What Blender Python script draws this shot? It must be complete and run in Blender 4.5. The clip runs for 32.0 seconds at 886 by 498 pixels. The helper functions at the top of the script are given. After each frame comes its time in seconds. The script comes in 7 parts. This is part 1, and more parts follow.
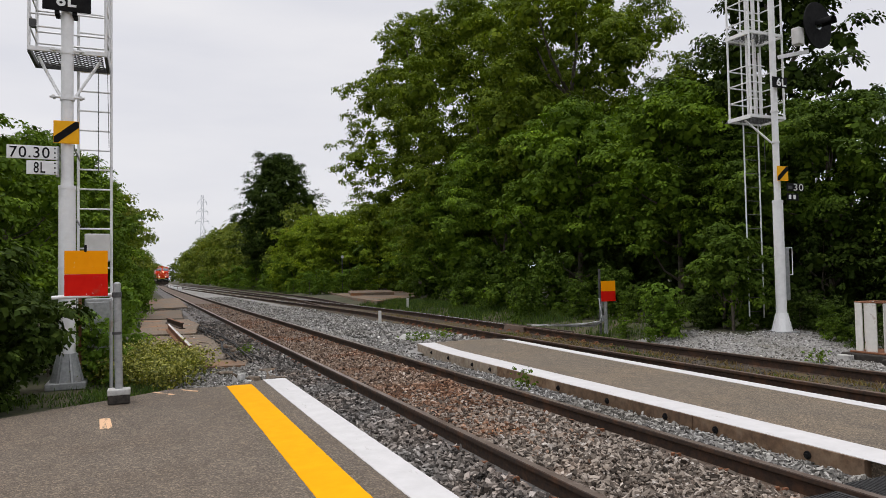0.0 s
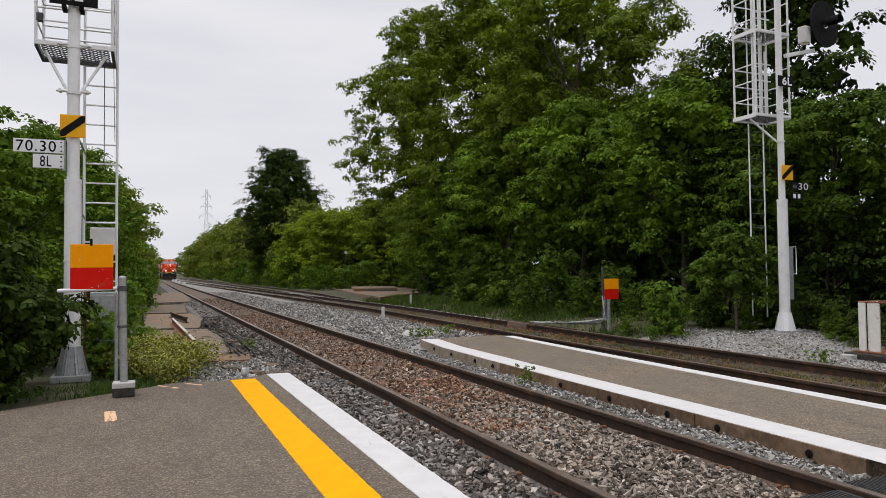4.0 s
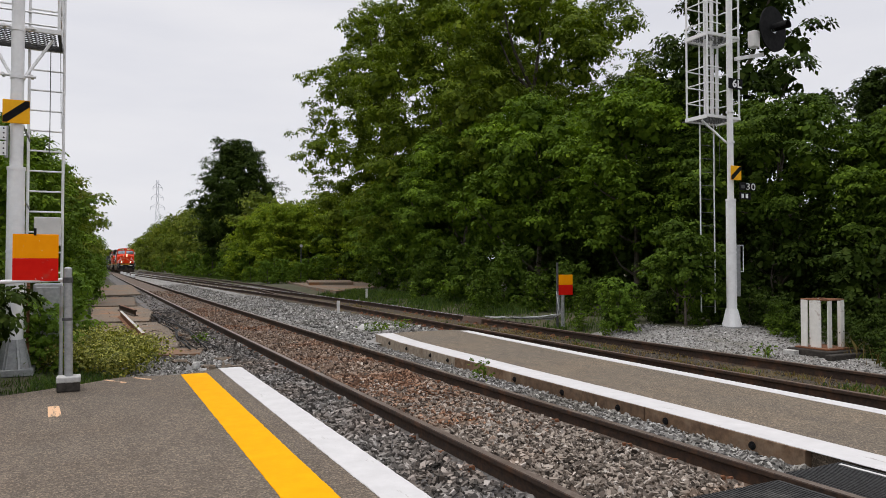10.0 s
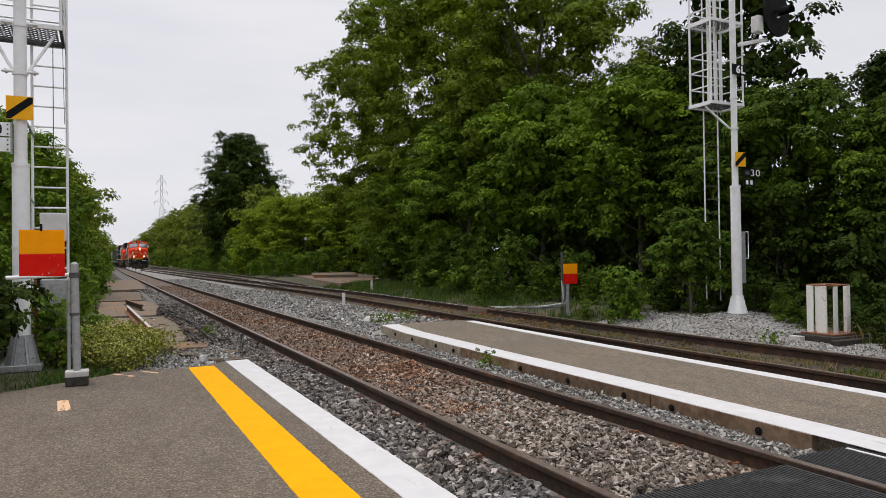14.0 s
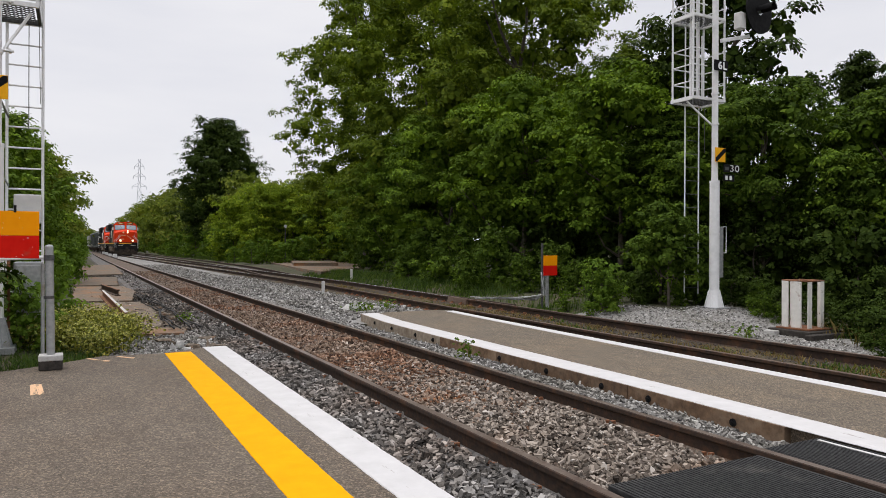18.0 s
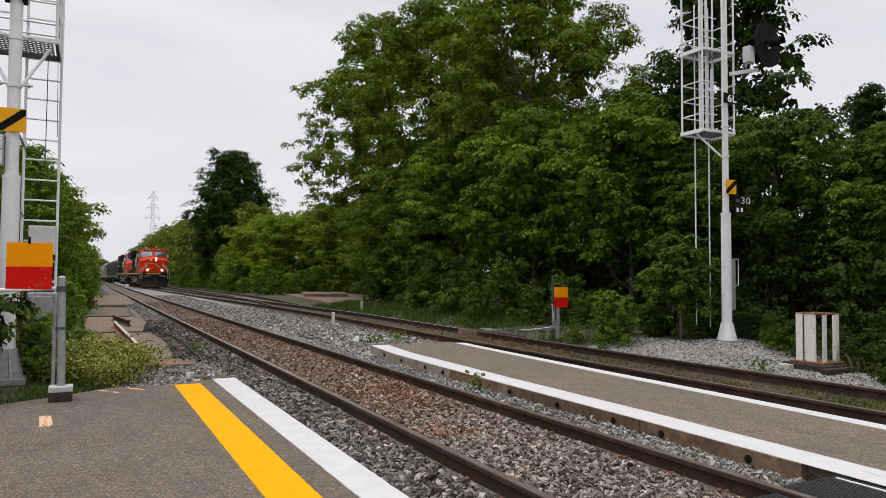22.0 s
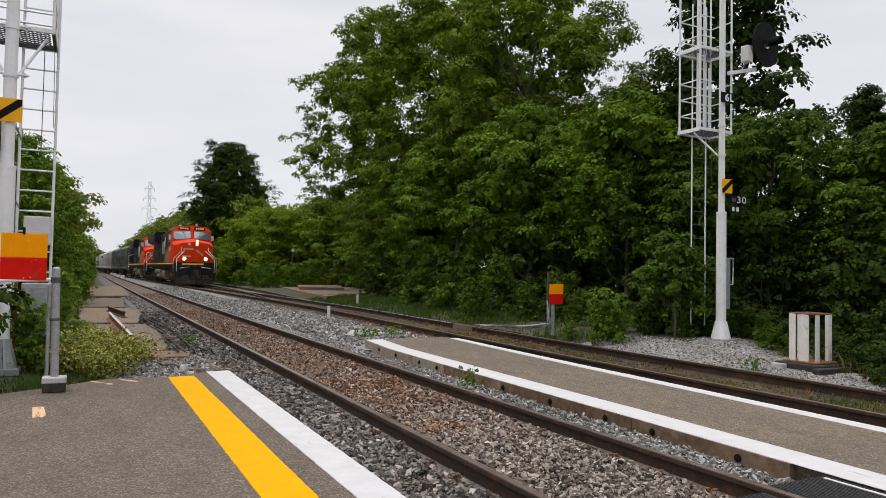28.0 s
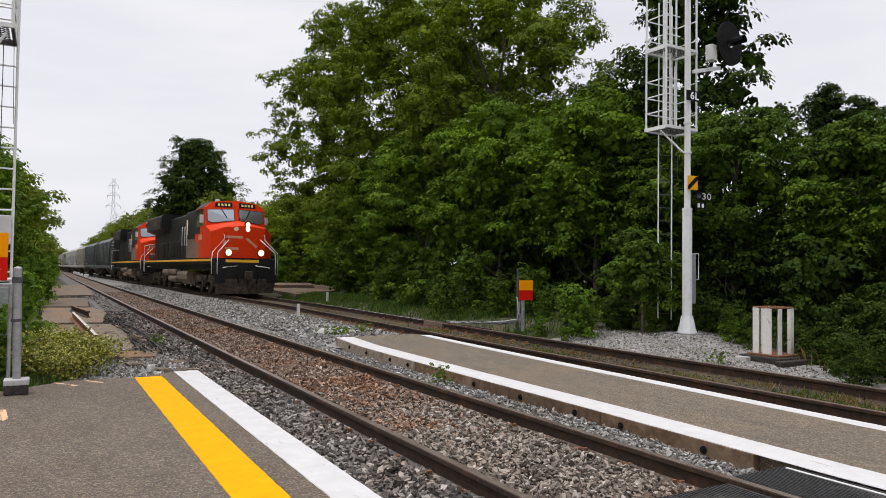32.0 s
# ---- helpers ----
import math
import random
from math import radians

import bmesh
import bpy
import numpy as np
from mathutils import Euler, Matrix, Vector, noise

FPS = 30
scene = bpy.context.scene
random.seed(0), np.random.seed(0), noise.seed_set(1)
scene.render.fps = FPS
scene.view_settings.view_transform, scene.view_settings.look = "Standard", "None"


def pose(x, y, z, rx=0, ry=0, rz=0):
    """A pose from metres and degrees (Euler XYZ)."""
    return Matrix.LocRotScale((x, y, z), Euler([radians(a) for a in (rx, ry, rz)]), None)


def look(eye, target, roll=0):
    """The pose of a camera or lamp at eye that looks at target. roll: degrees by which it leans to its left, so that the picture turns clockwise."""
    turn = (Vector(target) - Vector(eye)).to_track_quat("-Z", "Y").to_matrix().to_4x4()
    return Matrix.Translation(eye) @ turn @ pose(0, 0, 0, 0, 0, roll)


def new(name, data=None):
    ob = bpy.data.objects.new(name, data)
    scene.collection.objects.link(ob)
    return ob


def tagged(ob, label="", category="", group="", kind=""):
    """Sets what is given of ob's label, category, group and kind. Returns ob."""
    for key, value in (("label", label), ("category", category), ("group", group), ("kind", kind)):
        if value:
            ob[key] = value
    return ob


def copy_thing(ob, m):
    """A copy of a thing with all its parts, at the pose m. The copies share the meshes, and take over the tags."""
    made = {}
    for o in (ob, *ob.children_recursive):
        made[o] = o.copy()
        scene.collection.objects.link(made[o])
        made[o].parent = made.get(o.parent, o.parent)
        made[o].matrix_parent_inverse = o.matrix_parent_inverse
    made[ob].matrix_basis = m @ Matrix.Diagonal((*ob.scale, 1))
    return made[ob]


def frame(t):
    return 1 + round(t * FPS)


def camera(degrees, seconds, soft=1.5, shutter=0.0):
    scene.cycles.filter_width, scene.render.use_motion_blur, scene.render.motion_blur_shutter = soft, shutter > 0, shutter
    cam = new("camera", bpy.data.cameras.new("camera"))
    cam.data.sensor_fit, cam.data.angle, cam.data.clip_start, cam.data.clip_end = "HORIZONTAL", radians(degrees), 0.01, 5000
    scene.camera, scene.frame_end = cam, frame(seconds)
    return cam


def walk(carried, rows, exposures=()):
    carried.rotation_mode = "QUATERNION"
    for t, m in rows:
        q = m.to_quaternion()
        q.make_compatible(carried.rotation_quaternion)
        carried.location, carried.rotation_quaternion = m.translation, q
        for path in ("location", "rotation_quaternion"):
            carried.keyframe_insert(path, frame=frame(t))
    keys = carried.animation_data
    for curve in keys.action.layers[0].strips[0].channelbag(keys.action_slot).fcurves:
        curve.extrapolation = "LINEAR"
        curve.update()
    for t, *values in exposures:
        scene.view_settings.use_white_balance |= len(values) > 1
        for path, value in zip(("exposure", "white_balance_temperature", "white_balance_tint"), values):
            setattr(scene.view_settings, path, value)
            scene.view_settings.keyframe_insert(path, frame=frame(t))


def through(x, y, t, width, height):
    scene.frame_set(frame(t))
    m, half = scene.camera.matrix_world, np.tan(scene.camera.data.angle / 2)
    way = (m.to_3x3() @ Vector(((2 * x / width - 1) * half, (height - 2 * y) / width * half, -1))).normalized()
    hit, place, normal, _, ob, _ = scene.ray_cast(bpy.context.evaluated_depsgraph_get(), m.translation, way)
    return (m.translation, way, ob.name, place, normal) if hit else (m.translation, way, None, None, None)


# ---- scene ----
cam = camera(64.33, 32.0, soft=0.9)
METRES, EYE, TILT, LEAN, TURN = 8.0, 1.5, 0.0, 0.0, -22.4
PATH = [
    (0, (0.020, 0.021, 1.395), (0.8055, 1.8583, 1.4675), -1.03),
    (0.5, (0.011, 0.012, 1.394), (0.7769, 1.8564, 1.4923), 0.12),
    (1, (0.008, 0.008, 1.394), (0.7752, 1.8518, 1.4984), 0.16),
    (1.5, (0.008, 0.007, 1.395), (0.7835, 1.8473, 1.4994), -0.09),
    (2, (0.007, 0.005, 1.394), (0.7908, 1.8420, 1.5009), -0.29),
    (2.5, (0.007, 0.004, 1.395), (0.7966, 1.8390, 1.4917), -0.46),
    (3, (0.008, 0.002, 1.396), (0.7926, 1.8409, 1.4601), -0.51),
    (3.5, (0.005, 0.003, 1.394), (0.7832, 1.8440, 1.4571), -0.61),
    (5.5, (0.005, 0.004, 1.393), (0.7810, 1.8465, 1.4438), -0.45),
    (6, (0.007, 0.005, 1.393), (0.7877, 1.8459, 1.4384), -0.34),
    (6.5, (0.006, 0.005, 1.393), (0.7840, 1.8463, 1.4410), -0.46),
    (7, (0.006, 0.005, 1.393), (0.7878, 1.8459, 1.4425), -0.31),
    (7.5, (0.009, 0.006, 1.393), (0.8493, 1.8200, 1.4553), -0.17),
    (8, (0.009, 0.006, 1.393), (0.8643, 1.8126, 1.4544), -0.11),
    (8.5, (0.009, 0.005, 1.393), (0.8739, 1.8073, 1.4458), -0.16),
    (9, (0.007, 0.001, 1.392), (0.8775, 1.8007, 1.4501), -0.03),
    (9.5, (0.002, -0.007, 1.390), (0.8775, 1.7900, 1.4443), 0.17),
    (10, (0.009, 0.000, 1.390), (0.8977, 1.7913, 1.4373), -0.01),
    (10.5, (0.011, 0.002, 1.390), (0.9172, 1.7840, 1.4368), -0.53),
    (11, (0.009, -0.001, 1.388), (0.9176, 1.7788, 1.4701), 0.72),
    (11.5, (0.008, -0.002, 1.385), (0.8970, 1.7894, 1.4137), -1.27),
    (12, (0.007, -0.002, 1.384), (0.9126, 1.7814, 1.4044), 0.39),
    (12.5, (0.007, -0.003, 1.384), (0.8955, 1.7887, 1.3674), 0.53),
    (13, (0.011, -0.003, 1.387), (0.9016, 1.7874, 1.3974), 0.97),
    (13.5, (0.007, -0.005, 1.383), (0.8672, 1.8008, 1.3954), 0.16),
    (14, (0.004, -0.005, 1.381), (0.8819, 1.7922, 1.4030), -0.77),
    (14.5, (0.001, -0.004, 1.378), (0.8804, 1.7922, 1.3534), -1.22),
    (16.5, (-0.002, 0.005, 1.365), (0.8859, 1.7961, 1.4347), 1.38),
    (17, (-0.002, 0.006, 1.365), (0.9176, 1.7816, 1.4229), 1.17),
    (17.5, (0.000, 0.009, 1.364), (0.9263, 1.7816, 1.3621), 0.97),
    (18, (0.003, 0.010, 1.365), (0.9299, 1.7817, 1.3596), 0.23),
    (18.5, (0.007, 0.009, 1.366), (0.9532, 1.7717, 1.3699), 0.50),
    (19, (0.010, 0.010, 1.368), (0.9706, 1.7642, 1.3859), 0.45),
    (19.5, (0.012, 0.009, 1.370), (0.9784, 1.7598, 1.3747), 0.34),
    (20, (0.014, 0.006, 1.377), (0.9812, 1.7568, 1.3559), 0.56),
    (20.5, (0.008, 0.008, 1.375), (0.9579, 1.7681, 1.3903), 0.48),
    (21, (0.006, 0.009, 1.374), (0.9168, 1.7881, 1.4383), 0.79),
    (21.5, (0.006, 0.009, 1.374), (0.9219, 1.7860, 1.4435), 0.45),
    (22, (0.006, 0.010, 1.375), (0.9056, 1.7941, 1.4578), 0.36),
    (22.5, (0.007, 0.010, 1.374), (0.9065, 1.7949, 1.4423), 1.32),
    (23, (0.010, 0.008, 1.375), (0.9132, 1.7912, 1.4354), 0.99),
    (23.5, (0.008, 0.010, 1.373), (0.9271, 1.7859, 1.4215), 1.08),
    (24, (0.007, 0.010, 1.371), (0.9201, 1.7887, 1.4244), 0.67),
    (24.5, (0.006, 0.011, 1.369), (0.9169, 1.7902, 1.4256), 0.56),
    (25, (0.004, 0.011, 1.368), (0.8851, 1.8061, 1.3834), 1.08),
    (25.5, (0.006, 0.011, 1.369), (0.7857, 1.8523, 1.4007), 2.92),
    (27.5, (0.019, -0.009, 1.389), (0.8612, 1.8045, 1.4419), 1.23),
    (28, (0.018, -0.013, 1.390), (0.9260, 1.7676, 1.4579), 1.09),
    (28.5, (0.018, -0.015, 1.391), (0.9450, 1.7549, 1.4667), 1.21),
    (29, (0.019, -0.018, 1.392), (0.9615, 1.7442, 1.4626), 1.09),
    (29.5, (0.019, -0.021, 1.394), (0.9946, 1.7234, 1.4745), 0.87),
    (30, (0.020, -0.024, 1.394), (0.9720, 1.7339, 1.4527), 1.86),
    (30.5, (0.018, -0.026, 1.394), (1.0176, 1.7053, 1.4515), 1.70),
    (31, (0.014, -0.027, 1.394), (1.0253, 1.6982, 1.4361), 1.59),
    (31.5, (0.012, -0.026, 1.395), (1.0047, 1.7091, 1.4430), 1.25),
    (32, (0.010, -0.025, 1.396), (0.9928, 1.7159, 1.4557), 0.73),
]
walk(cam, [(t, look(eye, target, roll)) for t, eye, target, roll in PATH], ((0, -0.11), (3, -0.12), (10, -0.10), (14, -0.10), (17, -0.05), (19, 0.0), (20, 0.08), (21, -0.06), (25, -0.1), (28, -0.06), (30, 0.0), (32, 0.02)))

# ---- world and light ----
world = bpy.data.worlds.new("overcast_sky")
scene.world = world
world.use_nodes = True
wn, wl = world.node_tree.nodes, world.node_tree.links
wn.clear()
w_out = wn.new("ShaderNodeOutputWorld")
w_bg = wn.new("ShaderNodeBackground")
w_sky = wn.new("ShaderNodeTexSky")
w_sky.sky_type, w_sky.sun_disc = "NISHITA", False
w_sky.sun_elevation, w_sky.sun_rotation = radians(65), radians(322)
w_dim = wn.new("ShaderNodeMix")
w_dim.data_type, w_dim.blend_type = "RGBA", "MULTIPLY"
w_dim.inputs["Factor"].default_value = 1.0
w_dim.inputs["B"].default_value = (0.07, 0.07, 0.07, 1)
w_co = wn.new("ShaderNodeTexCoord")
w_map = wn.new("ShaderNodeMapping")
w_map.inputs["Scale"].default_value = (1.2, 1.2, 5.0)
w_noise = wn.new("ShaderNodeTexNoise")
w_noise.inputs["Scale"].default_value, w_noise.inputs["Detail"].default_value = 1.6, 5
w_ramp = wn.new("ShaderNodeValToRGB")
w_ramp.color_ramp.elements[0].position, w_ramp.color_ramp.elements[0].color = 0.3, (0.728, 0.733, 0.795, 1)
w_ramp.color_ramp.elements[1].position, w_ramp.color_ramp.elements[1].color = 0.68, (0.885, 0.873, 0.898, 1)
w_mix = wn.new("ShaderNodeMix")
w_mix.data_type = "RGBA"
w_mix.inputs["Factor"].default_value = 0.93
wl.new(w_co.outputs["Generated"], w_map.inputs["Vector"])
wl.new(w_map.outputs["Vector"], w_noise.inputs["Vector"])
wl.new(w_noise.outputs["Fac"], w_ramp.inputs["Fac"])
wl.new(w_sky.outputs["Color"], w_dim.inputs["A"])
wl.new(w_dim.outputs["Result"], w_mix.inputs["A"])
wl.new(w_ramp.outputs["Color"], w_mix.inputs["B"])
# an overcast sky is brightest overhead
w_xyz = wn.new("ShaderNodeSeparateXYZ")
w_rise = wn.new("ShaderNodeMapRange")
w_rise.interpolation_type = "SMOOTHSTEP"
for key, value in (("From Min", 0.42), ("From Max", 1.0), ("To Min", 1.0), ("To Max", 2.2)):
    w_rise.inputs[key].default_value = value
w_top = wn.new("ShaderNodeVectorMath")
w_top.operation = "SCALE"
wl.new(w_co.outputs["Generated"], w_xyz.inputs["Vector"])
wl.new(w_xyz.outputs["Z"], w_rise.inputs["Value"])
wl.new(w_mix.outputs["Result"], w_top.inputs[0])
wl.new(w_rise.outputs["Result"], w_top.inputs["Scale"])
wl.new(w_top.outputs["Vector"], w_bg.inputs["Color"])
w_bg.inputs["Strength"].default_value = 1.08
wl.new(w_bg.outputs["Background"], w_out.inputs["Surface"])

sun = new("sun", bpy.data.lights.new("sun", "SUN"))
sun.data.energy, sun.data.angle, sun.data.color = 1.5, radians(26), (1.0, 0.95, 0.88)
sun.matrix_world = look((-14, 18, 50), (0, 0, 0))


# ---- materials ----
def nodes_of(name):
    m = bpy.data.materials.new(name)
    m.use_nodes = True
    nt = m.node_tree
    return m, nt.nodes, nt.links, nt.nodes["Principled BSDF"]


def noise_node(n, l, co, scale, detail=4, rough=0.6):
    t = n.new("ShaderNodeTexNoise")
    t.inputs["Scale"].default_value, t.inputs["Detail"].default_value, t.inputs["Roughness"].default_value = scale, detail, rough
    l.new(co, t.inputs["Vector"])
    return t.outputs["Fac"]


def mix_node(n, l, fac, a, b, blend="MIX"):
    m = n.new("ShaderNodeMix")
    m.data_type, m.blend_type = "RGBA", blend
    for key, v in (("Factor", fac), ("A", a), ("B", b)):
        if isinstance(v, (int, float)):
            m.inputs[key].default_value = v
        elif isinstance(v, tuple):
            m.inputs[key].default_value = (*v, 1)
        else:
            l.new(v, m.inputs[key])
    return m.outputs["Result"]


def ramp_node(n, l, fac, stops):
    r = n.new("ShaderNodeValToRGB")
    while len(r.color_ramp.elements) < len(stops):
        r.color_ramp.elements.new(0.5)
    for e, (p, c) in zip(r.color_ramp.elements, stops):
        e.position, e.color = p, (*c, 1)
    l.new(fac, r.inputs["Fac"])
    return r.outputs["Color"]


def surface(name, a, b, rough=0.7, metal=0.0, grain=30.0, stain=None, stain_scale=1.5, stain_range=(0.5, 0.7), bump=0.25, bump_scale=None, vary=0.0):
    """Two-tone grain, larger stains of a third colour, fine relief, and a difference from piece to piece."""
    m, n, l, p = nodes_of(name)
    co = n.new("ShaderNodeTexCoord").outputs["Object"]
    fine = noise_node(n, l, co, grain, 5)
    col = ramp_node(n, l, fine, [(0.3, a), (0.7, b)])
    if stain:
        big = noise_node(n, l, co, stain_scale, 6, 0.65)
        mask = ramp_node(n, l, big, [(stain_range[0], (0, 0, 0)), (stain_range[1], (1, 1, 1))])
        col = mix_node(n, l, mask, col, stain)
    if vary:
        info = n.new("ShaderNodeObjectInfo").outputs["Random"]
        tone = ramp_node(n, l, info, [(0, (1 - vary,) * 3), (1, (1 + vary,) * 3)])
        col = mix_node(n, l, 1.0, col, tone, "MULTIPLY")
    l.new(col, p.inputs["Base Color"])
    p.inputs["Roughness"].default_value, p.inputs["Metallic"].default_value = rough, metal
    if bump:
        bn = n.new("ShaderNodeBump")
        bn.inputs["Strength"].default_value, bn.inputs["Distance"].default_value = bump, 0.01
        l.new(noise_node(n, l, co, bump_scale or grain, 6), bn.inputs["Height"])
        l.new(bn.outputs["Normal"], p.inputs["Normal"])
    return m


def islands(name, stops, rough=0.8, patch=None, patch_scale=0.6, patch_range=(0.45, 0.7), translucent=0.0, bump=0.0, spec=0.3):
    """Colour drawn piece by piece for leaves, blades and stones, with larger patches across them."""
    m, n, l, p = nodes_of(name)
    co = n.new("ShaderNodeTexCoord").outputs["Object"]
    geo = n.new("ShaderNodeNewGeometry").outputs["Random Per Island"]
    col = ramp_node(n, l, geo, stops)
    if patch:
        big = noise_node(n, l, co, patch_scale, 4)
        mask = ramp_node(n, l, big, [(patch_range[0], (0, 0, 0)), (patch_range[1], (1, 1, 1))])
        col = mix_node(n, l, mask, col, mix_node(n, l, 1.0, col, patch, "MULTIPLY"))
    l.new(col, p.inputs["Base Color"])
    p.inputs["Roughness"].default_value = rough
    p.inputs["Specular IOR Level"].default_value = spec
    if bump:
        bn = n.new("ShaderNodeBump")
        bn.inputs["Strength"].default_value, bn.inputs["Distance"].default_value = bump, 0.006
        l.new(noise_node(n, l, co, 60, 4), bn.inputs["Height"])
        l.new(bn.outputs["Normal"], p.inputs["Normal"])
    if translucent:
        tr = n.new("ShaderNodeBsdfTranslucent")
        l.new(mix_node(n, l, 1.0, col, (1.3, 1.35, 0.6), "MULTIPLY"), tr.inputs["Color"])
        ms = n.new("ShaderNodeMixShader")
        ms.inputs["Fac"].default_value = translucent
        l.new(p.outputs["BSDF"], ms.inputs[1])
        l.new(tr.outputs["BSDF"], ms.inputs[2])
        l.new(ms.outputs["Shader"], n["Material Output"].inputs["Surface"])
    return m


def glow(name, colour, strength):
    m, n, l, p = nodes_of(name)
    p.inputs["Base Color"].default_value = (*colour, 1)
    p.inputs["Emission Color"].default_value = (*colour, 1)
    p.inputs["Emission Strength"].default_value = strength
    return m


def asphalt(name, a, b, stain):
    """Aged asphalt: pale aggregate in a darker binder, broad worn patches."""
    m, n, l, p = nodes_of(name)
    co = n.new("ShaderNodeTexCoord").outputs["Object"]
    v = n.new("ShaderNodeTexVoronoi")
    v.inputs["Scale"].default_value = 95
    l.new(co, v.inputs["Vector"])
    speck = n.new("ShaderNodeSeparateColor")
    l.new(v.outputs["Color"], speck.inputs["Color"])
    col = ramp_node(n, l, speck.outputs["Red"], [(0.0, tuple(c * 0.58 for c in a)), (0.45, a), (0.8, b), (0.97, tuple(min(1, c * 1.6) for c in b))])
    big = noise_node(n, l, co, 0.7, 6, 0.7)
    col = mix_node(n, l, ramp_node(n, l, big, [(0.42, (0, 0, 0)), (0.72, (1, 1, 1))]), col, mix_node(n, l, 1.0, col, stain, "MULTIPLY"))
    mp = n.new("ShaderNodeMapping")
    mp.inputs["Scale"].default_value = (1.0, 0.25, 1.0)
    l.new(co, mp.inputs["Vector"])
    worn = noise_node(n, l, mp.outputs["Vector"], 4.5, 6, 0.7)
    col = mix_node(n, l, 1.0, col, ramp_node(n, l, worn, [(0.3, (0.80, 0.79, 0.77)), (0.7, (1.16, 1.15, 1.12))]), "MULTIPLY")
    mid = noise_node(n, l, co, 9, 4, 0.7)
    col = mix_node(n, l, 1.0, col, ramp_node(n, l, mid, [(0.3, (0.82, 0.82, 0.82)), (0.7, (1.12, 1.11, 1.1))]), "MULTIPLY")
    l.new(col, p.inputs["Base Color"])
    p.inputs["Roughness"].default_value = 0.85
    bn = n.new("ShaderNodeBump")
    bn.inputs["Strength"].default_value, bn.inputs["Distance"].default_value = 0.5, 0.006
    l.new(v.outputs["Distance"], bn.inputs["Height"])
    l.new(bn.outputs["Normal"], p.inputs["Normal"])
    return m


def paint(name, a, worn, amount=0.62):
    """Road paint worn through to the asphalt in flecks and streaks."""
    m, n, l, p = nodes_of(name)
    co = n.new("ShaderNodeTexCoord").outputs["Object"]
    mp = n.new("ShaderNodeMapping")
    mp.inputs["Scale"].default_value = (5, 0.8, 1)
    l.new(co, mp.inputs["Vector"])
    streak = noise_node(n, l, mp.outputs["Vector"], 3.0, 8, 0.75)
    mask = ramp_node(n, l, streak, [(amount, (0, 0, 0)), (amount + 0.08, (1, 1, 1))])
    tone = mix_node(n, l, 1.0, a, ramp_node(n, l, noise_node(n, l, co, 6, 5), [(0.3, (0.88, 0.88, 0.88)), (0.7, (1.0, 1.0, 1.0))]), "MULTIPLY")
    l.new(mix_node(n, l, mask, tone, worn), p.inputs["Base Color"])
    p.inputs["Roughness"].default_value, p.inputs["Specular IOR Level"].default_value = 0.8, 0.06
    bn = n.new("ShaderNodeBump")
    bn.inputs["Strength"].default_value, bn.inputs["Distance"].default_value = 0.35, 0.004
    l.new(noise_node(n, l, co, 110, 4), bn.inputs["Height"])
    l.new(bn.outputs["Normal"], p.inputs["Normal"])
    return m


M_ASPHALT = asphalt("platform_asphalt", (0.098, 0.077, 0.058), (0.146, 0.117, 0.089), (0.85, 0.79, 0.72))
M_ASPHALT_ISLAND = asphalt("island_asphalt", (0.108, 0.087, 0.064), (0.150, 0.122, 0.092), (1.30, 1.22, 1.10))
M_OLD_SLAB = surface("old_slab", (0.075, 0.058, 0.042), (0.19, 0.145, 0.102), 0.9, 0, 16, (0.235, 0.105, 0.04), 0.9, (0.50, 0.68), 0.8, vary=0.25)
M_WHITE = paint("white_line_paint", (0.56, 0.55, 0.55), (0.27, 0.25, 0.23), 0.61)
M_YELLOW = paint("yellow_line_paint", (0.80, 0.36, 0.0015), (0.30, 0.18, 0.05), 0.68)
M_CHALK = paint("faded_marking_paint", (0.68, 0.44, 0.27), (0.2, 0.16, 0.12), 0.5)
M_TIMBER = surface("edge_timber", (0.085, 0.048, 0.027), (0.21, 0.128, 0.072), 0.85, 0, 14, (0.27, 0.19, 0.125), 1.6, (0.5, 0.66), 0.5, vary=0.3)
M_TIMBER_PALE = surface("bleached_edge_timber", (0.20, 0.155, 0.11), (0.36, 0.30, 0.235), 0.85, 0, 14, (0.15, 0.10, 0.06), 1.6, (0.5, 0.66), 0.5)
M_TIE = surface("tie_timber", (0.045, 0.032, 0.024), (0.14, 0.10, 0.07), 0.9, 0, 25, (0.2, 0.16, 0.12), 2.5, (0.5, 0.7), 0.5, vary=0.3)
M_RAIL = surface("rail_steel_rusty", (0.012, 0.007, 0.005), (0.052, 0.026, 0.013), 0.8, 0.05, 26, (0.11, 0.046, 0.018), 3, (0.52, 0.75), 0.3)
M_RAIL_TOP = surface("rail_head_steel", (0.13, 0.095, 0.075), (0.25, 0.20, 0.165), 0.42, 0.6, 40, (0.11, 0.07, 0.05), 2.2, (0.45, 0.7), 0.1)
M_RAIL_SHINY = surface("rail_head_polished", (0.6, 0.6, 0.6), (0.72, 0.72, 0.72), 0.22, 0.95, 40, None, bump=0.05)
M_RAIL_DULL = surface("rail_head_dull", (0.07, 0.045, 0.033), (0.15, 0.10, 0.07), 0.65, 0.3, 30, None, bump=0.2)
M_BED = surface("ballast_bed", (0.035, 0.032, 0.03), (0.20, 0.19, 0.185), 0.95, 0, 30, (0.10, 0.075, 0.058), 0.9, (0.5, 0.72), 1.0)
M_BED_BROWN = surface("ballast_bed_rusty", (0.035, 0.024, 0.018), (0.18, 0.135, 0.105), 0.95, 0, 30, (0.115, 0.06, 0.03), 0.7, (0.5, 0.7), 1.0)
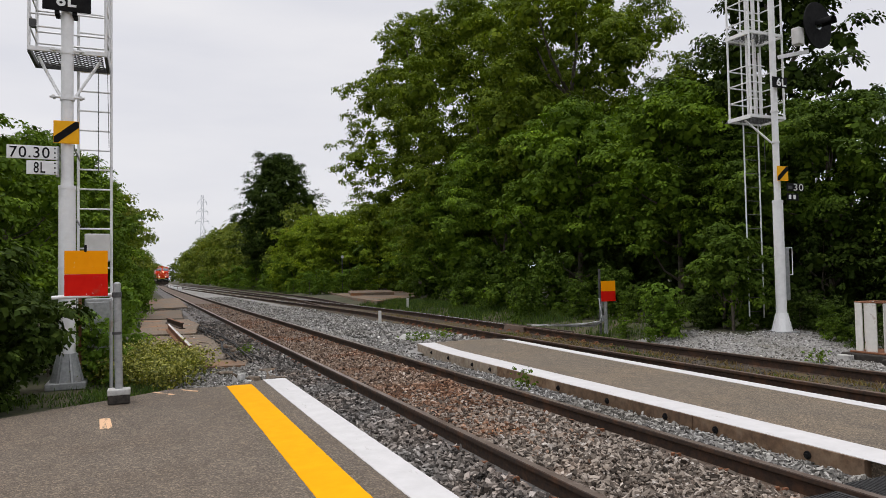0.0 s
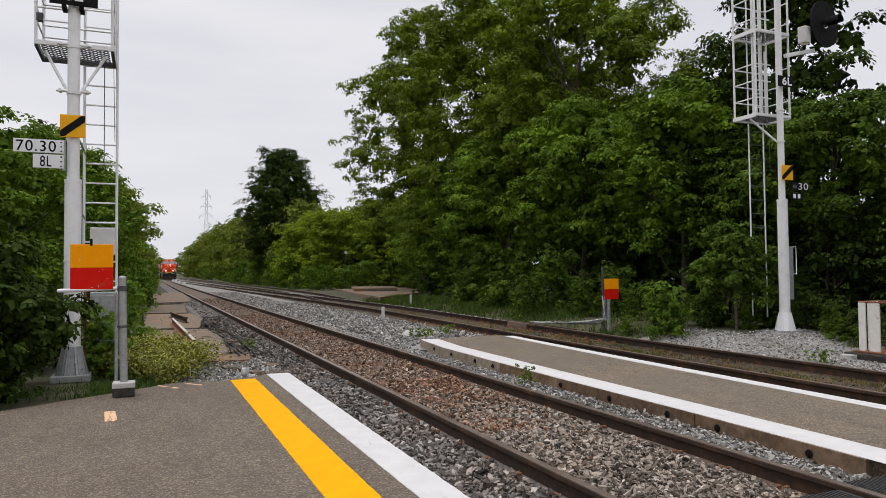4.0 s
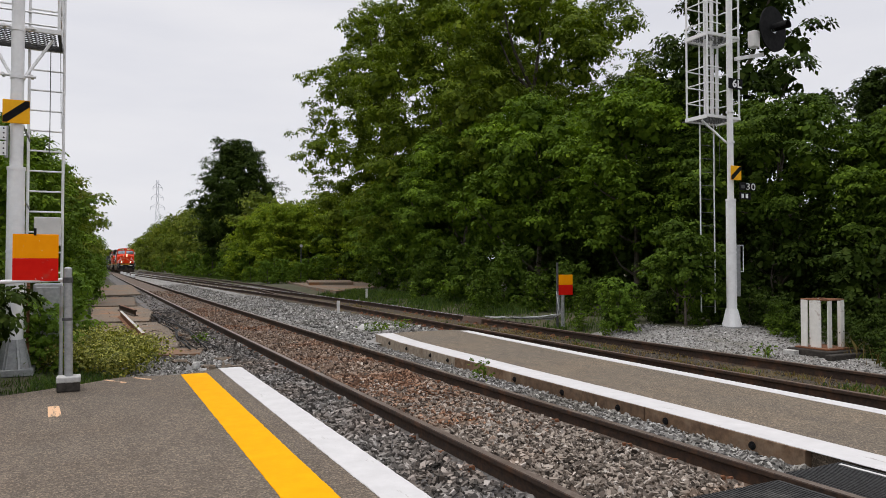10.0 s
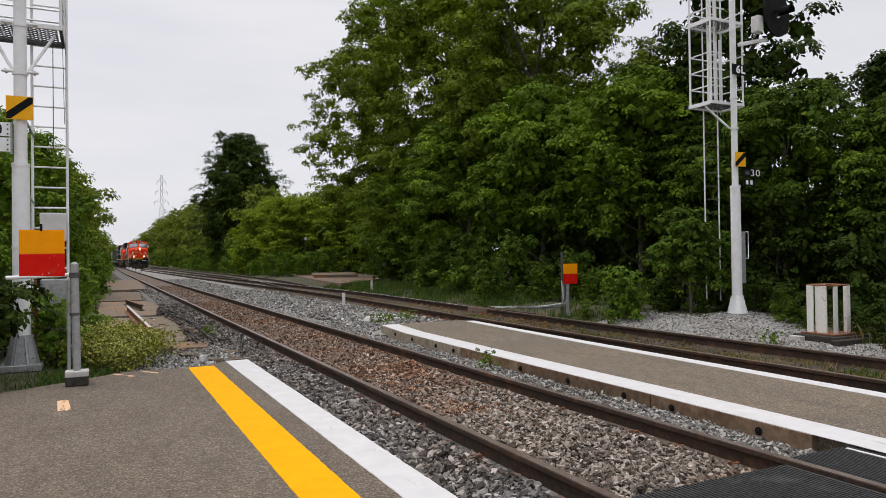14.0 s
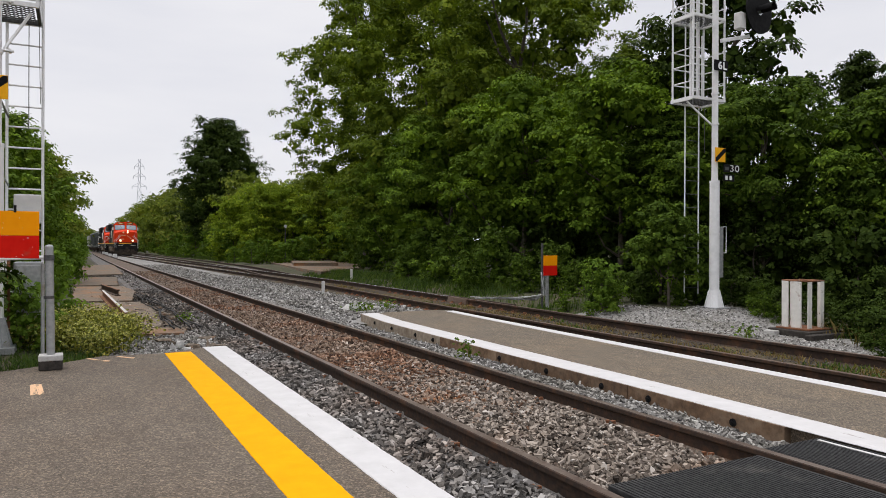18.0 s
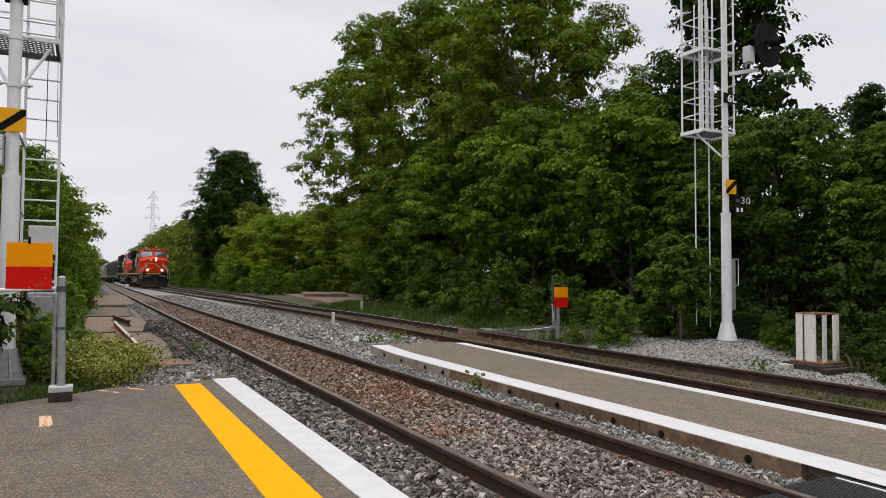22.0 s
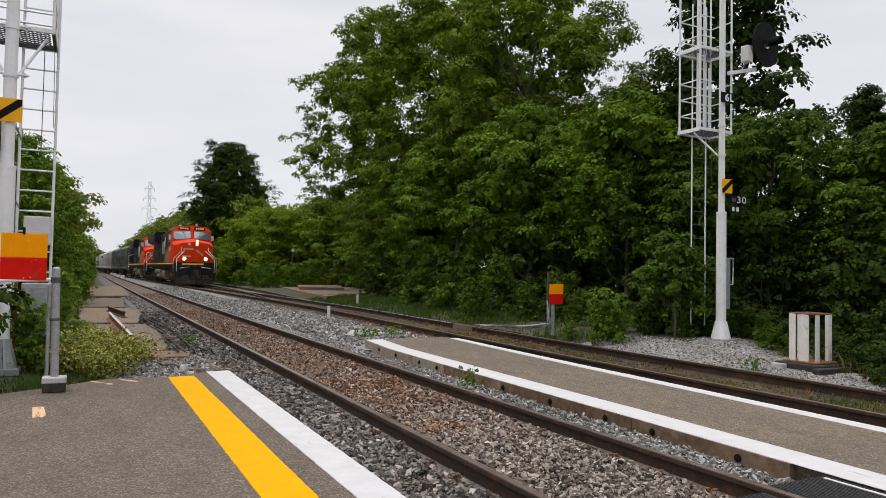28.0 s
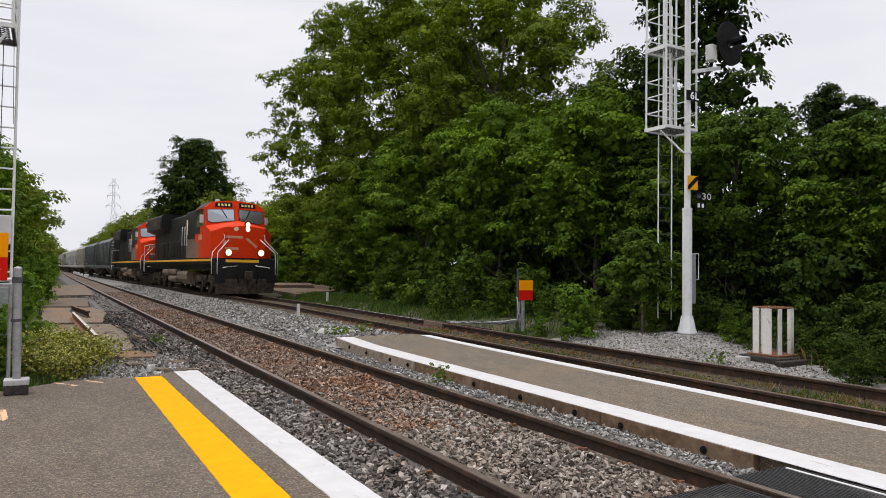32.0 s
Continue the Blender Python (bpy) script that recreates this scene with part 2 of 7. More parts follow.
M_BED_DARK = surface("soiled_bed", (0.010, 0.007, 0.004), (0.055, 0.038, 0.018), 0.95, 0, 20, (0.085, 0.058, 0.014), 1.2, (0.45, 0.65), 0.8)
M_STONE = islands("ballast_stone", [(0.0, (0.022, 0.02, 0.018)), (0.38, (0.105, 0.096, 0.087)), (0.72, (0.20, 0.186, 0.172)), (0.92, (0.32, 0.302, 0.285)), (1.0, (0.46, 0.44, 0.42))], 0.8, (0.95, 0.78, 0.66), 0.5, (0.45, 0.7), bump=0.4)
M_STONE_DARK = islands("sooty_stone", [(0.0, (0.016, 0.014, 0.013)), (0.6, (0.06, 0.052, 0.046)), (1.0, (0.16, 0.145, 0.13))], 0.85, (0.9, 0.75, 0.6), 0.6, bump=0.4)
M_STONE_WORN = islands("ballast_stone_worn", [(0.0, (0.026, 0.02, 0.015)), (0.35, (0.14, 0.114, 0.092)), (0.7, (0.30, 0.252, 0.208)), (0.92, (0.36, 0.31, 0.265)), (1.0, (0.48, 0.44, 0.40))], 0.8, (0.95, 0.66, 0.46), 0.5, (0.55, 0.70), bump=0.4)
M_STONE_BROWN = islands("ballast_stone_rusty", [(0.0, (0.03, 0.018, 0.012)), (0.4, (0.13, 0.083, 0.055)), (0.75, (0.25, 0.175, 0.125)), (0.93, (0.35, 0.27, 0.21)), (1.0, (0.5, 0.43, 0.37))], 0.8, (0.95, 0.56, 0.33), 0.5, (0.46, 0.64), bump=0.4)
M_GRAVEL = islands("light_gravel", [(0.0, (0.07, 0.066, 0.06)), (0.5, (0.235, 0.225, 0.212)), (0.9, (0.40, 0.388, 0.37)), (1.0, (0.56, 0.55, 0.53))], 0.85, (0.8, 0.78, 0.72), 0.7, bump=0.3)
M_GRAVEL_BED = surface("light_gravel_bed", (0.10, 0.096, 0.09), (0.34, 0.33, 0.315), 0.95, 0, 38, (0.11, 0.10, 0.075), 1.3, (0.5, 0.72), 0.9)
M_SOIL = surface("soil_and_grass", (0.022, 0.026, 0.009), (0.06, 0.06, 0.022), 0.95, 0, 9, (0.085, 0.062, 0.036), 0.35, (0.5, 0.7), 0.8)
M_GALV = surface("galvanised_steel", (0.72, 0.72, 0.72), (0.80, 0.80, 0.80), 0.5, 0.0, 14, (0.62, 0.62, 0.62), 3.0, (0.52, 0.75), 0.08)
M_GALV_DARK = surface("weathered_galvanised_steel", (0.26, 0.27, 0.27), (0.40, 0.41, 0.41), 0.55, 0.4, 18, (0.22, 0.18, 0.14), 4.0, (0.58, 0.75), 0.15)
M_GRATING = surface("dark_grating_steel", (0.05, 0.05, 0.052), (0.11, 0.11, 0.11), 0.6, 0.4, 20)
M_BLACK = surface("black_paint", (0.007, 0.007, 0.008), (0.018, 0.018, 0.018), 0.7, 0, 12, bump=0.05)
M_RUBBER = surface("crossing_rubber", (0.018, 0.018, 0.019), (0.05, 0.05, 0.05), 0.75, 0, 30, (0.09, 0.085, 0.08), 2.5, (0.55, 0.75), 0.3)
M_CONCRETE = surface("grey_concrete", (0.36, 0.355, 0.34), (0.52, 0.51, 0.49), 0.85, 0, 25, (0.25, 0.24, 0.22), 3, (0.5, 0.7), 0.4)
M_DARKBASE = surface("tarred_base", (0.02, 0.018, 0.016), (0.06, 0.052, 0.045), 0.8, 0, 18, bump=0.4)
M_SIGN_YELLOW = surface("sign_yellow", (0.80, 0.38, 0.012), (0.88, 0.44, 0.02), 0.45, 0, 8, bump=0.03)
M_SIGN_ORANGE = surface("sign_orange", (0.88, 0.30, 0.0), (0.93, 0.34, 0.002), 0.6, 0, 8, (0.72, 0.28, 0.02), 5, (0.62, 0.75), 0.03)
M_SIGN_RED = surface("sign_red", (0.58, 0.008, 0.004), (0.66, 0.014, 0.006), 0.6, 0, 8, (0.48, 0.05, 0.03), 5, (0.6, 0.75), 0.03)
M_SIGN_WHITE = surface("sign_white", (0.74, 0.75, 0.75), (0.80, 0.80, 0.80), 0.5, 0, 8, (0.6, 0.6, 0.58), 4, (0.6, 0.8), 0.03)
M_CASE = surface("pale_grey_case", (0.55, 0.54, 0.52), (0.64, 0.63, 0.61), 0.55, 0, 8, (0.45, 0.42, 0.38), 3, (0.58, 0.78), 0.08)
M_WHITE_STEEL = surface("chipped_white_steel", (0.62, 0.60, 0.56), (0.74, 0.72, 0.68), 0.6, 0, 10, (0.22, 0.12, 0.06), 5, (0.6, 0.7), 0.2)
M_RUST = surface("rust", (0.13, 0.05, 0.022), (0.26, 0.11, 0.05), 0.9, 0, 22, (0.08, 0.04, 0.025), 4, (0.5, 0.7), 0.5)
M_BARK = surface("bark", (0.05, 0.04, 0.03), (0.14, 0.115, 0.09), 0.95, 0, 9, (0.07, 0.075, 0.05), 2, (0.5, 0.7), 0.9)
LEAF = [(0.0, (0.036, 0.060, 0.008)), (0.5, (0.059, 0.093, 0.012)), (0.9, (0.088, 0.128, 0.018)), (1.0, (0.13, 0.17, 0.030))]


def leaves_of(name, k, lit_tone, through=0.25, scale=0.9):
    """Leaves of one tone k, with lighter patches about a spray across, painted like lit clumps."""
    return islands(name, [(p, tuple(v * f for v, f in zip(c, k))) for p, c in LEAF], 0.7, lit_tone, scale, (0.48, 0.66), through, spec=0.06)


M_LEAF = leaves_of("leaf_green", (0.75, 0.83, 0.64), (1.95, 1.9, 1.3), 0.12, 0.5)
M_LEAF_OLIVE = leaves_of("leaf_olive_green", (1.5, 1.38, 0.92), (1.65, 1.6, 1.2), 0.2, 0.4)
# brighter copy of leaf_green; its tone stands in for stronger light
M_LEAF_LIT = leaves_of("leaf_lit_green", (1.2, 1.3, 0.84), (1.8, 1.75, 1.2), 0.18, 0.5)
# darker copy of leaf_green; on the undergrowth it stands in for shade
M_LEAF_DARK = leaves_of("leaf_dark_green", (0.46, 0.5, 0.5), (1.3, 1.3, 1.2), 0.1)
M_LEAF_BUSH = leaves_of("leaf_bush_green", (1.35, 1.5, 1.2), (1.5, 1.4, 1.2), 0.25)
M_LEAF_LIGHT = leaves_of("leaf_fresh_green", (2.3, 2.15, 1.25), (1.5, 1.35, 1.1), 0.3)
# distance haze is mixed into this leaf colour, paler and bluer
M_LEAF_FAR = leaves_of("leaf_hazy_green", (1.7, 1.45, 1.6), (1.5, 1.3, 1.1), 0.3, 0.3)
M_WEED = islands("weed_leaf", [(0, (0.05, 0.065, 0.010)), (0.5, (0.15, 0.165, 0.022)), (1, (0.30, 0.30, 0.06))], 0.6, (1.2, 1.05, 0.7), 1.2, (0.45, 0.65), 0.3)
M_FLOWER = islands("pale_flower", [(0, (0.34, 0.35, 0.06)), (0.5, (0.44, 0.44, 0.09)), (1, (0.55, 0.54, 0.22))], 0.7, translucent=0.2)
M_GRASS = islands("green_grass", [(0, (0.025, 0.055, 0.008)), (0.5, (0.055, 0.105, 0.016)), (1, (0.11, 0.16, 0.03))], 0.6, (1.3, 1.1, 0.8), 0.8, (0.45, 0.65), 0.3)
M_DRY = islands("dry_grass", [(0, (0.09, 0.06, 0.022)), (0.4, (0.17, 0.12, 0.042)), (0.8, (0.27, 0.19, 0.07)), (1, (0.09, 0.11, 0.025))], 0.7, (0.75, 0.7, 0.6), 1.0, (0.45, 0.65), 0.2)
M_RED = surface("locomotive_red", (0.66, 0.036, 0.004), (0.74, 0.048, 0.006), 0.45, 0, 5, (0.52, 0.04, 0.010), 1.1, (0.55, 0.8), 0.02)
M_LOCO_BLACK = surface("locomotive_black", (0.007, 0.007, 0.008), (0.015, 0.0145, 0.014), 0.5, 0, 5, (0.028, 0.024, 0.02), 0.8, (0.5, 0.75), 0.04)
M_GRIME = surface("running_gear_grime", (0.024, 0.019, 0.015), (0.075, 0.060, 0.047), 0.85, 0.05, 9, (0.13, 0.10, 0.075), 1.6, (0.5, 0.72), 0.3)
M_DUST = surface("dusty_brown_panel", (0.12, 0.085, 0.055), (0.19, 0.14, 0.095), 0.75, 0, 7, (0.07, 0.055, 0.04), 1.2, (0.5, 0.7), 0.05)
M_DUST_RED = surface("dusty_faded_red", (0.30, 0.07, 0.03), (0.40, 0.085, 0.03), 0.7, 0, 6, (0.20, 0.10, 0.06), 1.4, (0.42, 0.7), 0.04)
M_MARK = surface("faded_pale_marking", (0.62, 0.26, 0.13), (0.72, 0.34, 0.18), 0.55, 0, 7, (0.5, 0.14, 0.06), 2.0, (0.5, 0.7), 0.0)
M_STRIPE = surface("yellow_sill_stripe", (0.8, 0.40, 0.02), (0.86, 0.45, 0.03), 0.5, 0, 8, bump=0.0)
M_CREAM = surface("cream_marking", (0.78, 0.62, 0.42), (0.84, 0.70, 0.5), 0.5, 0, 8, bump=0.0)
M_HANDRAIL = surface("white_handrail", (0.74, 0.74, 0.72), (0.82, 0.82, 0.8), 0.45, 0, 10, bump=0.0)
M_GLASS, _n, _l, _p = nodes_of("windscreen_glass")
_p.inputs["Base Color"].default_value, _p.inputs["Roughness"].default_value, _p.inputs["Metallic"].default_value = (0.30, 0.34, 0.36, 1), 0.05, 0.6
_p.inputs["Specular IOR Level"].default_value = 1.0
_p.inputs["Coat Weight"].default_value, _p.inputs["Coat Roughness"].default_value = 1.0, 0.03
for flat in (M_SIGN_ORANGE, M_SIGN_RED, M_SIGN_YELLOW, M_RED):
    flat.node_tree.nodes["Principled BSDF"].inputs["Specular IOR Level"].default_value = 0.08
for dark in (M_BLACK, M_LOCO_BLACK, M_RUBBER, M_DARKBASE, M_GRIME):
    dark.node_tree.nodes["Principled BSDF"].inputs["Specular IOR Level"].default_value = 0.05 if dark is M_BLACK else 0.18
# the far pylon's haze is put into its steel colour
M_HAZY_STEEL = surface("hazy_steel", (0.50, 0.52, 0.57), (0.56, 0.58, 0.63), 0.8, 0, 0.5, bump=0)
M_HEADLIGHT = glow("headlight_glow", (1.0, 0.80, 0.50), 1.9)
M_PLATE_INK = surface("number_board_ink", (0.75, 0.62, 0.2), (0.8, 0.66, 0.24), 0.5, bump=0)
HOPPER_PAINTS = [
    surface("hopper_grey_%s" % k, tuple(v * 0.9 for v in c), c, 0.6, 0, 3, tuple(v * 0.62 for v in c), 0.6, (0.5, 0.72), 0.05)
    for k, c in (("dark", (0.075, 0.085, 0.082)), ("tan", (0.33, 0.305, 0.26)), ("pale", (0.46, 0.455, 0.44)))
]


# ---- building helpers ----
def part(name, bm, material, parent=None, label=""):
    me = bpy.data.meshes.new(name)
    bm.to_mesh(me)
    bm.free()
    for m in material if isinstance(material, (list, tuple)) else [material]:
        me.materials.append(m)
    ob = new(name, me)
    if parent is not None:
        ob.parent = parent
    return tagged(ob, label)


def twin(ob, x, y, z, rz=0.0, rx=0.0, ry=0.0):
    """One more piece on the same mesh, under the same parent."""
    c = ob.copy()
    scene.collection.objects.link(c)
    c.matrix_basis = pose(x, y, z, rx, ry, rz)
    return c


def thing(name, label, category, group="", kind="", m=None):
    ob = new(name)
    if m is not None:
        ob.matrix_basis = m
    return tagged(ob, label, category, group, kind)


def mesh_from(name, verts, faces, material):
    """A large mesh of equal polygons, straight from arrays."""
    me = bpy.data.meshes.new(name)
    v, fc = np.asarray(verts, dtype=np.float32), np.asarray(faces, dtype=np.int32)
    me.vertices.add(len(v))
    me.vertices.foreach_set("co", v.ravel())
    k = fc.shape[1]
    me.loops.add(fc.size)
    me.loops.foreach_set("vertex_index", fc.ravel())
    me.polygons.add(len(fc))
    me.polygons.foreach_set("loop_start", np.arange(0, fc.size, k, dtype=np.int32))
    me.update(calc_edges=True)
    me.shade_flat()
    me.materials.append(material)
    return me


def box(bm, lo, hi, bevel=0.0, m=None):
    (x0, y0, z0), (x1, y1, z1) = lo, hi
    v = [bm.verts.new(p) for p in ((x0, y0, z0), (x1, y0, z0), (x1, y1, z0), (x0, y1, z0), (x0, y0, z1), (x1, y0, z1), (x1, y1, z1), (x0, y1, z1))]
    f = [bm.faces.new([v[i] for i in q]) for q in ((3, 2, 1, 0), (4, 5, 6, 7), (0, 1, 5, 4), (1, 2, 6, 5), (2, 3, 7, 6), (3, 0, 4, 7))]
    if bevel:
        bmesh.ops.bevel(bm, geom=list({e for g in f for e in g.edges}), offset=bevel, segments=2, affect="EDGES", profile=0.5)
    if m is not None:
        bm.transform(m)
    return bm


def hull(bm, points):
    """A convex solid round the points."""
    vs = [bm.verts.new(p) for p in points]
    bmesh.ops.convex_hull(bm, input=vs)
    return bm


def prism(bm, outline, z0, z1):
    low = [bm.verts.new((x, y, z0)) for x, y in outline]
    top = [bm.verts.new((x, y, z1)) for x, y in outline]
    bm.faces.new(top)
    bm.faces.new(low[::-1])
    k = len(outline)
    for i in range(k):
        j = (i + 1) % k
        bm.faces.new((low[i], low[j], top[j], top[i]))
    return bm


def rod(bm, a, b, r, r2=None, seg=8):
    """A round bar from a to b, tapering from r to r2."""
    a, b = Vector(a), Vector(b)
    d = b - a
    q = d.to_track_quat("Z", "Y").to_matrix()
    r2 = r if r2 is None else r2
    rings = []
    for c, rad in ((a, r), (b, r2)):
        rings.append([bm.verts.new(c + q @ Vector((rad * math.cos(2 * math.pi * i / seg), rad * math.sin(2 * math.pi * i / seg), 0))) for i in range(seg)])
    for i in range(seg):
        j = (i + 1) % seg
        f = bm.faces.new((rings[0][i], rings[0][j], rings[1][j], rings[1][i]))
        f.smooth = seg > 6
    for ring in (rings[0][::-1], rings[1]):
        bm.faces.new([bm.verts.new(v.co) for v in ring] if seg > 6 else ring)
    return bm


def pipe(bm, points, r, seg=6):
    """A bent round bar through the points."""
    p = [Vector(q) for q in points]
    steps = [(b - a).normalized() for a, b in zip(p, p[1:])]
    rings = []
    for i, c in enumerate(p):
        d = steps[min(i, len(steps) - 1)] + steps[max(i - 1, 0)]
        q = d.to_track_quat("Z", "Y").to_matrix()
        rings.append([bm.verts.new(c + q @ Vector((r * math.cos(2 * math.pi * k / seg), r * math.sin(2 * math.pi * k / seg), 0))) for k in range(seg)])
    for a, b in zip(rings, rings[1:]):
        turn = min(range(seg), key=lambda s: (b[s].co - a[0].co).length_squared)
        for k in range(seg):
            m = (k + 1) % seg
            bm.faces.new((a[k], a[m], b[(m + turn) % seg], b[(k + turn) % seg])).smooth = True
    bm.faces.new(rings[0][::-1])
    bm.faces.new(rings[-1])
    return bm


def curve_through(points, y):
    """x at y on a smooth line through (y, x) points."""
    p = points
    if y <= p[0][0]:
        return p[0][1]
    if y >= p[-1][0]:
        return p[-1][1]
    for i in range(len(p) - 1):
        if p[i][0] <= y <= p[i + 1][0]:
            y0, x0, y1, x1 = *p[i], *p[i + 1]
            s0 = (x1 - p[i - 1][1]) / (y1 - p[i - 1][0]) if i else 0.0
            s1 = (p[i + 2][1] - x0) / (p[i + 2][0] - y0) if i + 2 < len(p) else (x1 - x0) / (y1 - y0)
            h = y1 - y0
            u = (y - y0) / h
            return (2 * u**3 - 3 * u**2 + 1) * x0 + (u**3 - 2 * u**2 + u) * h * s0 + (3 * u**2 - 2 * u**3) * x1 + (u**3 - u**2) * h * s1


def sphere(bm, c, r, seg=10, flat=1.0):
    bmesh.ops.create_uvsphere(bm, u_segments=seg, v_segments=max(4, seg // 2), radius=r, matrix=Matrix.Translation(c) @ Matrix.Diagonal((1, 1, flat, 1)))
    return bm


def lettering(name, text, wide, high, material, parent, m, bold=0.0):
    """Raised letters in the built-in font, turned into a mesh of the given width and height."""
    cu = bpy.data.curves.new(name, "FONT")
    cu.body, cu.size, cu.extrude, cu.offset, cu.space_character = text, 0.2, 0.002, bold, 1.12
    tmp = bpy.data.objects.new(name, cu)
    me = bpy.data.meshes.new_from_object(tmp)
    bpy.data.objects.remove(tmp)
    bpy.data.curves.remove(cu)
    co = [v.co for v in me.vertices]
    x0, x1, y0, y1 = min(c.x for c in co), max(c.x for c in co), min(c.y for c in co), max(c.y for c in co)
    me.transform(Matrix.Diagonal((wide / (x1 - x0), high / (y1 - y0), 1, 1)) @ Matrix.Translation((-(x0 + x1) / 2, -(y0 + y1) / 2, 0)))
    me.materials.clear()
    me.materials.append(material)
    ob = new(name, me)
    ob.parent, ob.matrix_basis = parent, m
    return ob

# ---- ground ----
def lerp(a, b, t):
    t = min(1.0, max(0.0, t))
    t = t * t * (3 - 2 * t)
    return a + (b - a) * t


def ground_z(x, y):
    z = -0.26
    z = lerp(z, lerp(-0.23, 0.02, (y - 8.2) / 2.8), (x - 9.9) / 2.2) if x > 5 else lerp(-0.10, z, (x + 0.5) / 1.5)
    if x > 9:
        z += 0.05 * math.exp(-((x - 12.2) / 1.7) ** 2 - ((y - 11.0) / 1.7) ** 2)
    return z + 0.03 * noise.noise((x * 0.35, y * 0.35, 0.0))


def grid_steps(fine_lo, fine_hi, step, far):
    mid = list(np.arange(fine_lo, fine_hi + 1e-6, step))
    out = [step * 1.6**k for k in range(1, 40) if step * 1.6**k < far]
    return [fine_lo - d for d in reversed(out)] + mid + [fine_hi + d for d in out]


gx, gy = grid_steps(-8, 22, 0.6, 900), grid_steps(-4, 60, 0.8, 1400)
gv = [(x, y, ground_z(x, y)) for y in gy for x in gx]
gf = [(j * len(gx) + i, j * len(gx) + i + 1, (j + 1) * len(gx) + i + 1, (j + 1) * len(gx) + i) for j in range(len(gy) - 1) for i in range(len(gx) - 1)]
ground = tagged(new("ground", mesh_from("ground", gv, gf, M_SOIL)), "dark earth and low grass beside the railway tracks", "ground", kind="structure")

# centre lines of the three tracks, as (y, x)
NEAR_LINE = [(-60, 3.39), (0, 3.39), (60, 3.39), (100, 3.42), (150, 3.75), (200, 4.4), (260, 5.3), (420, 8.5)]
TRAIN_LINE = [(-60, 8.28), (0, 8.28), (10, 8.3), (17, 8.47), (25, 8.72), (31, 8.66), (38, 8.5), (48, 8.15), (60, 7.82), (85, 7.25), (105, 6.75), (150, 5.75), (200, 4.9), (260, 5.3), (420, 8.5)]
SIDE_LINE = [(31, 8.66), (38, 9.2), (46, 9.85), (56, 10.2), (110, 10.3), (170, 9.8), (240, 10.5)]


def strip(name, line, half_l, half_r, y0, y1, z, material, label, step=1.0, skirt=0.5):
    """A bed of broken stone along a centre line, with sloping shoulders and an uneven top."""
    ys = list(np.arange(y0, y1 + 1e-6, step))
    offs = [-half_l - skirt] + list(np.linspace(-half_l, half_r, max(3, int((half_l + half_r) / 0.3)))) + [half_r + skirt]
    v, fc = [], []
    for y in ys:
        c = curve_through(line, y)
        for k, o in enumerate(offs):
            edge = k in (0, len(offs) - 1)
            v.append((c + o, y, z - 0.3 if edge else z + 0.018 * noise.noise(((c + o) * 2.3, y * 2.3, 3.0))))
    w = len(offs)
    for j in range(len(ys) - 1):
        for i in range(w - 1):
            fc.append((j * w + i, j * w + i + 1, (j + 1) * w + i + 1, (j + 1) * w + i))
    return tagged(new(name, mesh_from(name, v, fc, material)), label, "ballast", kind="structure")


strip("ballast_bed", NEAR_LINE, 0.74, 0.74, -10, 300, -0.135, M_BED_BROWN, "rusty brown crushed stone between the rails", skirt=0.02)
strip("ballast_shoulder", [(y, x - 1.2) for y, x in NEAR_LINE], 0.50, 0.44, -10, 300, -0.14, M_BED, "grey crushed stone beside the platform edge", skirt=0.25)
strip("ballast_between_tracks", [(y, x + 2.1) for y, x in NEAR_LINE], 1.34, 1.8, 13, 300, -0.15, M_GRAVEL_BED, "grey crushed stone between the two tracks")
strip("ballast_under_island", [(y, x + 1.25) for y, x in NEAR_LINE], 0.49, 0.26, -10, 13.2, -0.14, M_BED, "pale crushed stone along the island platform", skirt=0.02)
strip("overgrown_bed", TRAIN_LINE, 1.3, 1.5, -10, 300, -0.16, M_BED_DARK, "soiled overgrown stone between the rails")
strip("siding_bed", SIDE_LINE, 1.0, 1.4, 36, 240, -0.17, M_BED, "grey crushed stone under the siding")


# ---- rails ----
RAIL_SIDE = [(-0.075, -0.18), (-0.075, -0.165), (-0.012, -0.145), (-0.010, -0.05), (-0.036, -0.036), (-0.036, -0.006), (-0.030, 0.0)]
RAIL_PROFILE = RAIL_SIDE + [(-x, z) for x, z in reversed(RAIL_SIDE)]


def rail_mesh(line, off, ys, head, name="rail"):
    bm = bmesh.new()
    rings = []
    for y in ys:
        c = curve_through(line, y)
        rings.append([bm.verts.new((c + off + px, y, pz)) for px, pz in RAIL_PROFILE])
    k = len(RAIL_PROFILE)
    for r0, r1 in zip(rings, rings[1:]):
        for i in range(k):
            f = bm.faces.new((r0[i], r0[(i + 1) % k], r1[(i + 1) % k], r1[i]))
            f.material_index = 1 if i == 6 else 0
    bm.faces.new(rings[0])
    bm.faces.new(rings[-1][::-1])
    bmesh.ops.recalc_face_normals(bm, faces=bm.faces)
    return bm


def steps_along(y0, y1):
    ys = [y0]
    while ys[-1] < y1:
        ys.append(min(y1, ys[-1] + (0.8 if -5 < ys[-1] < 60 else 4.0)))
    return ys


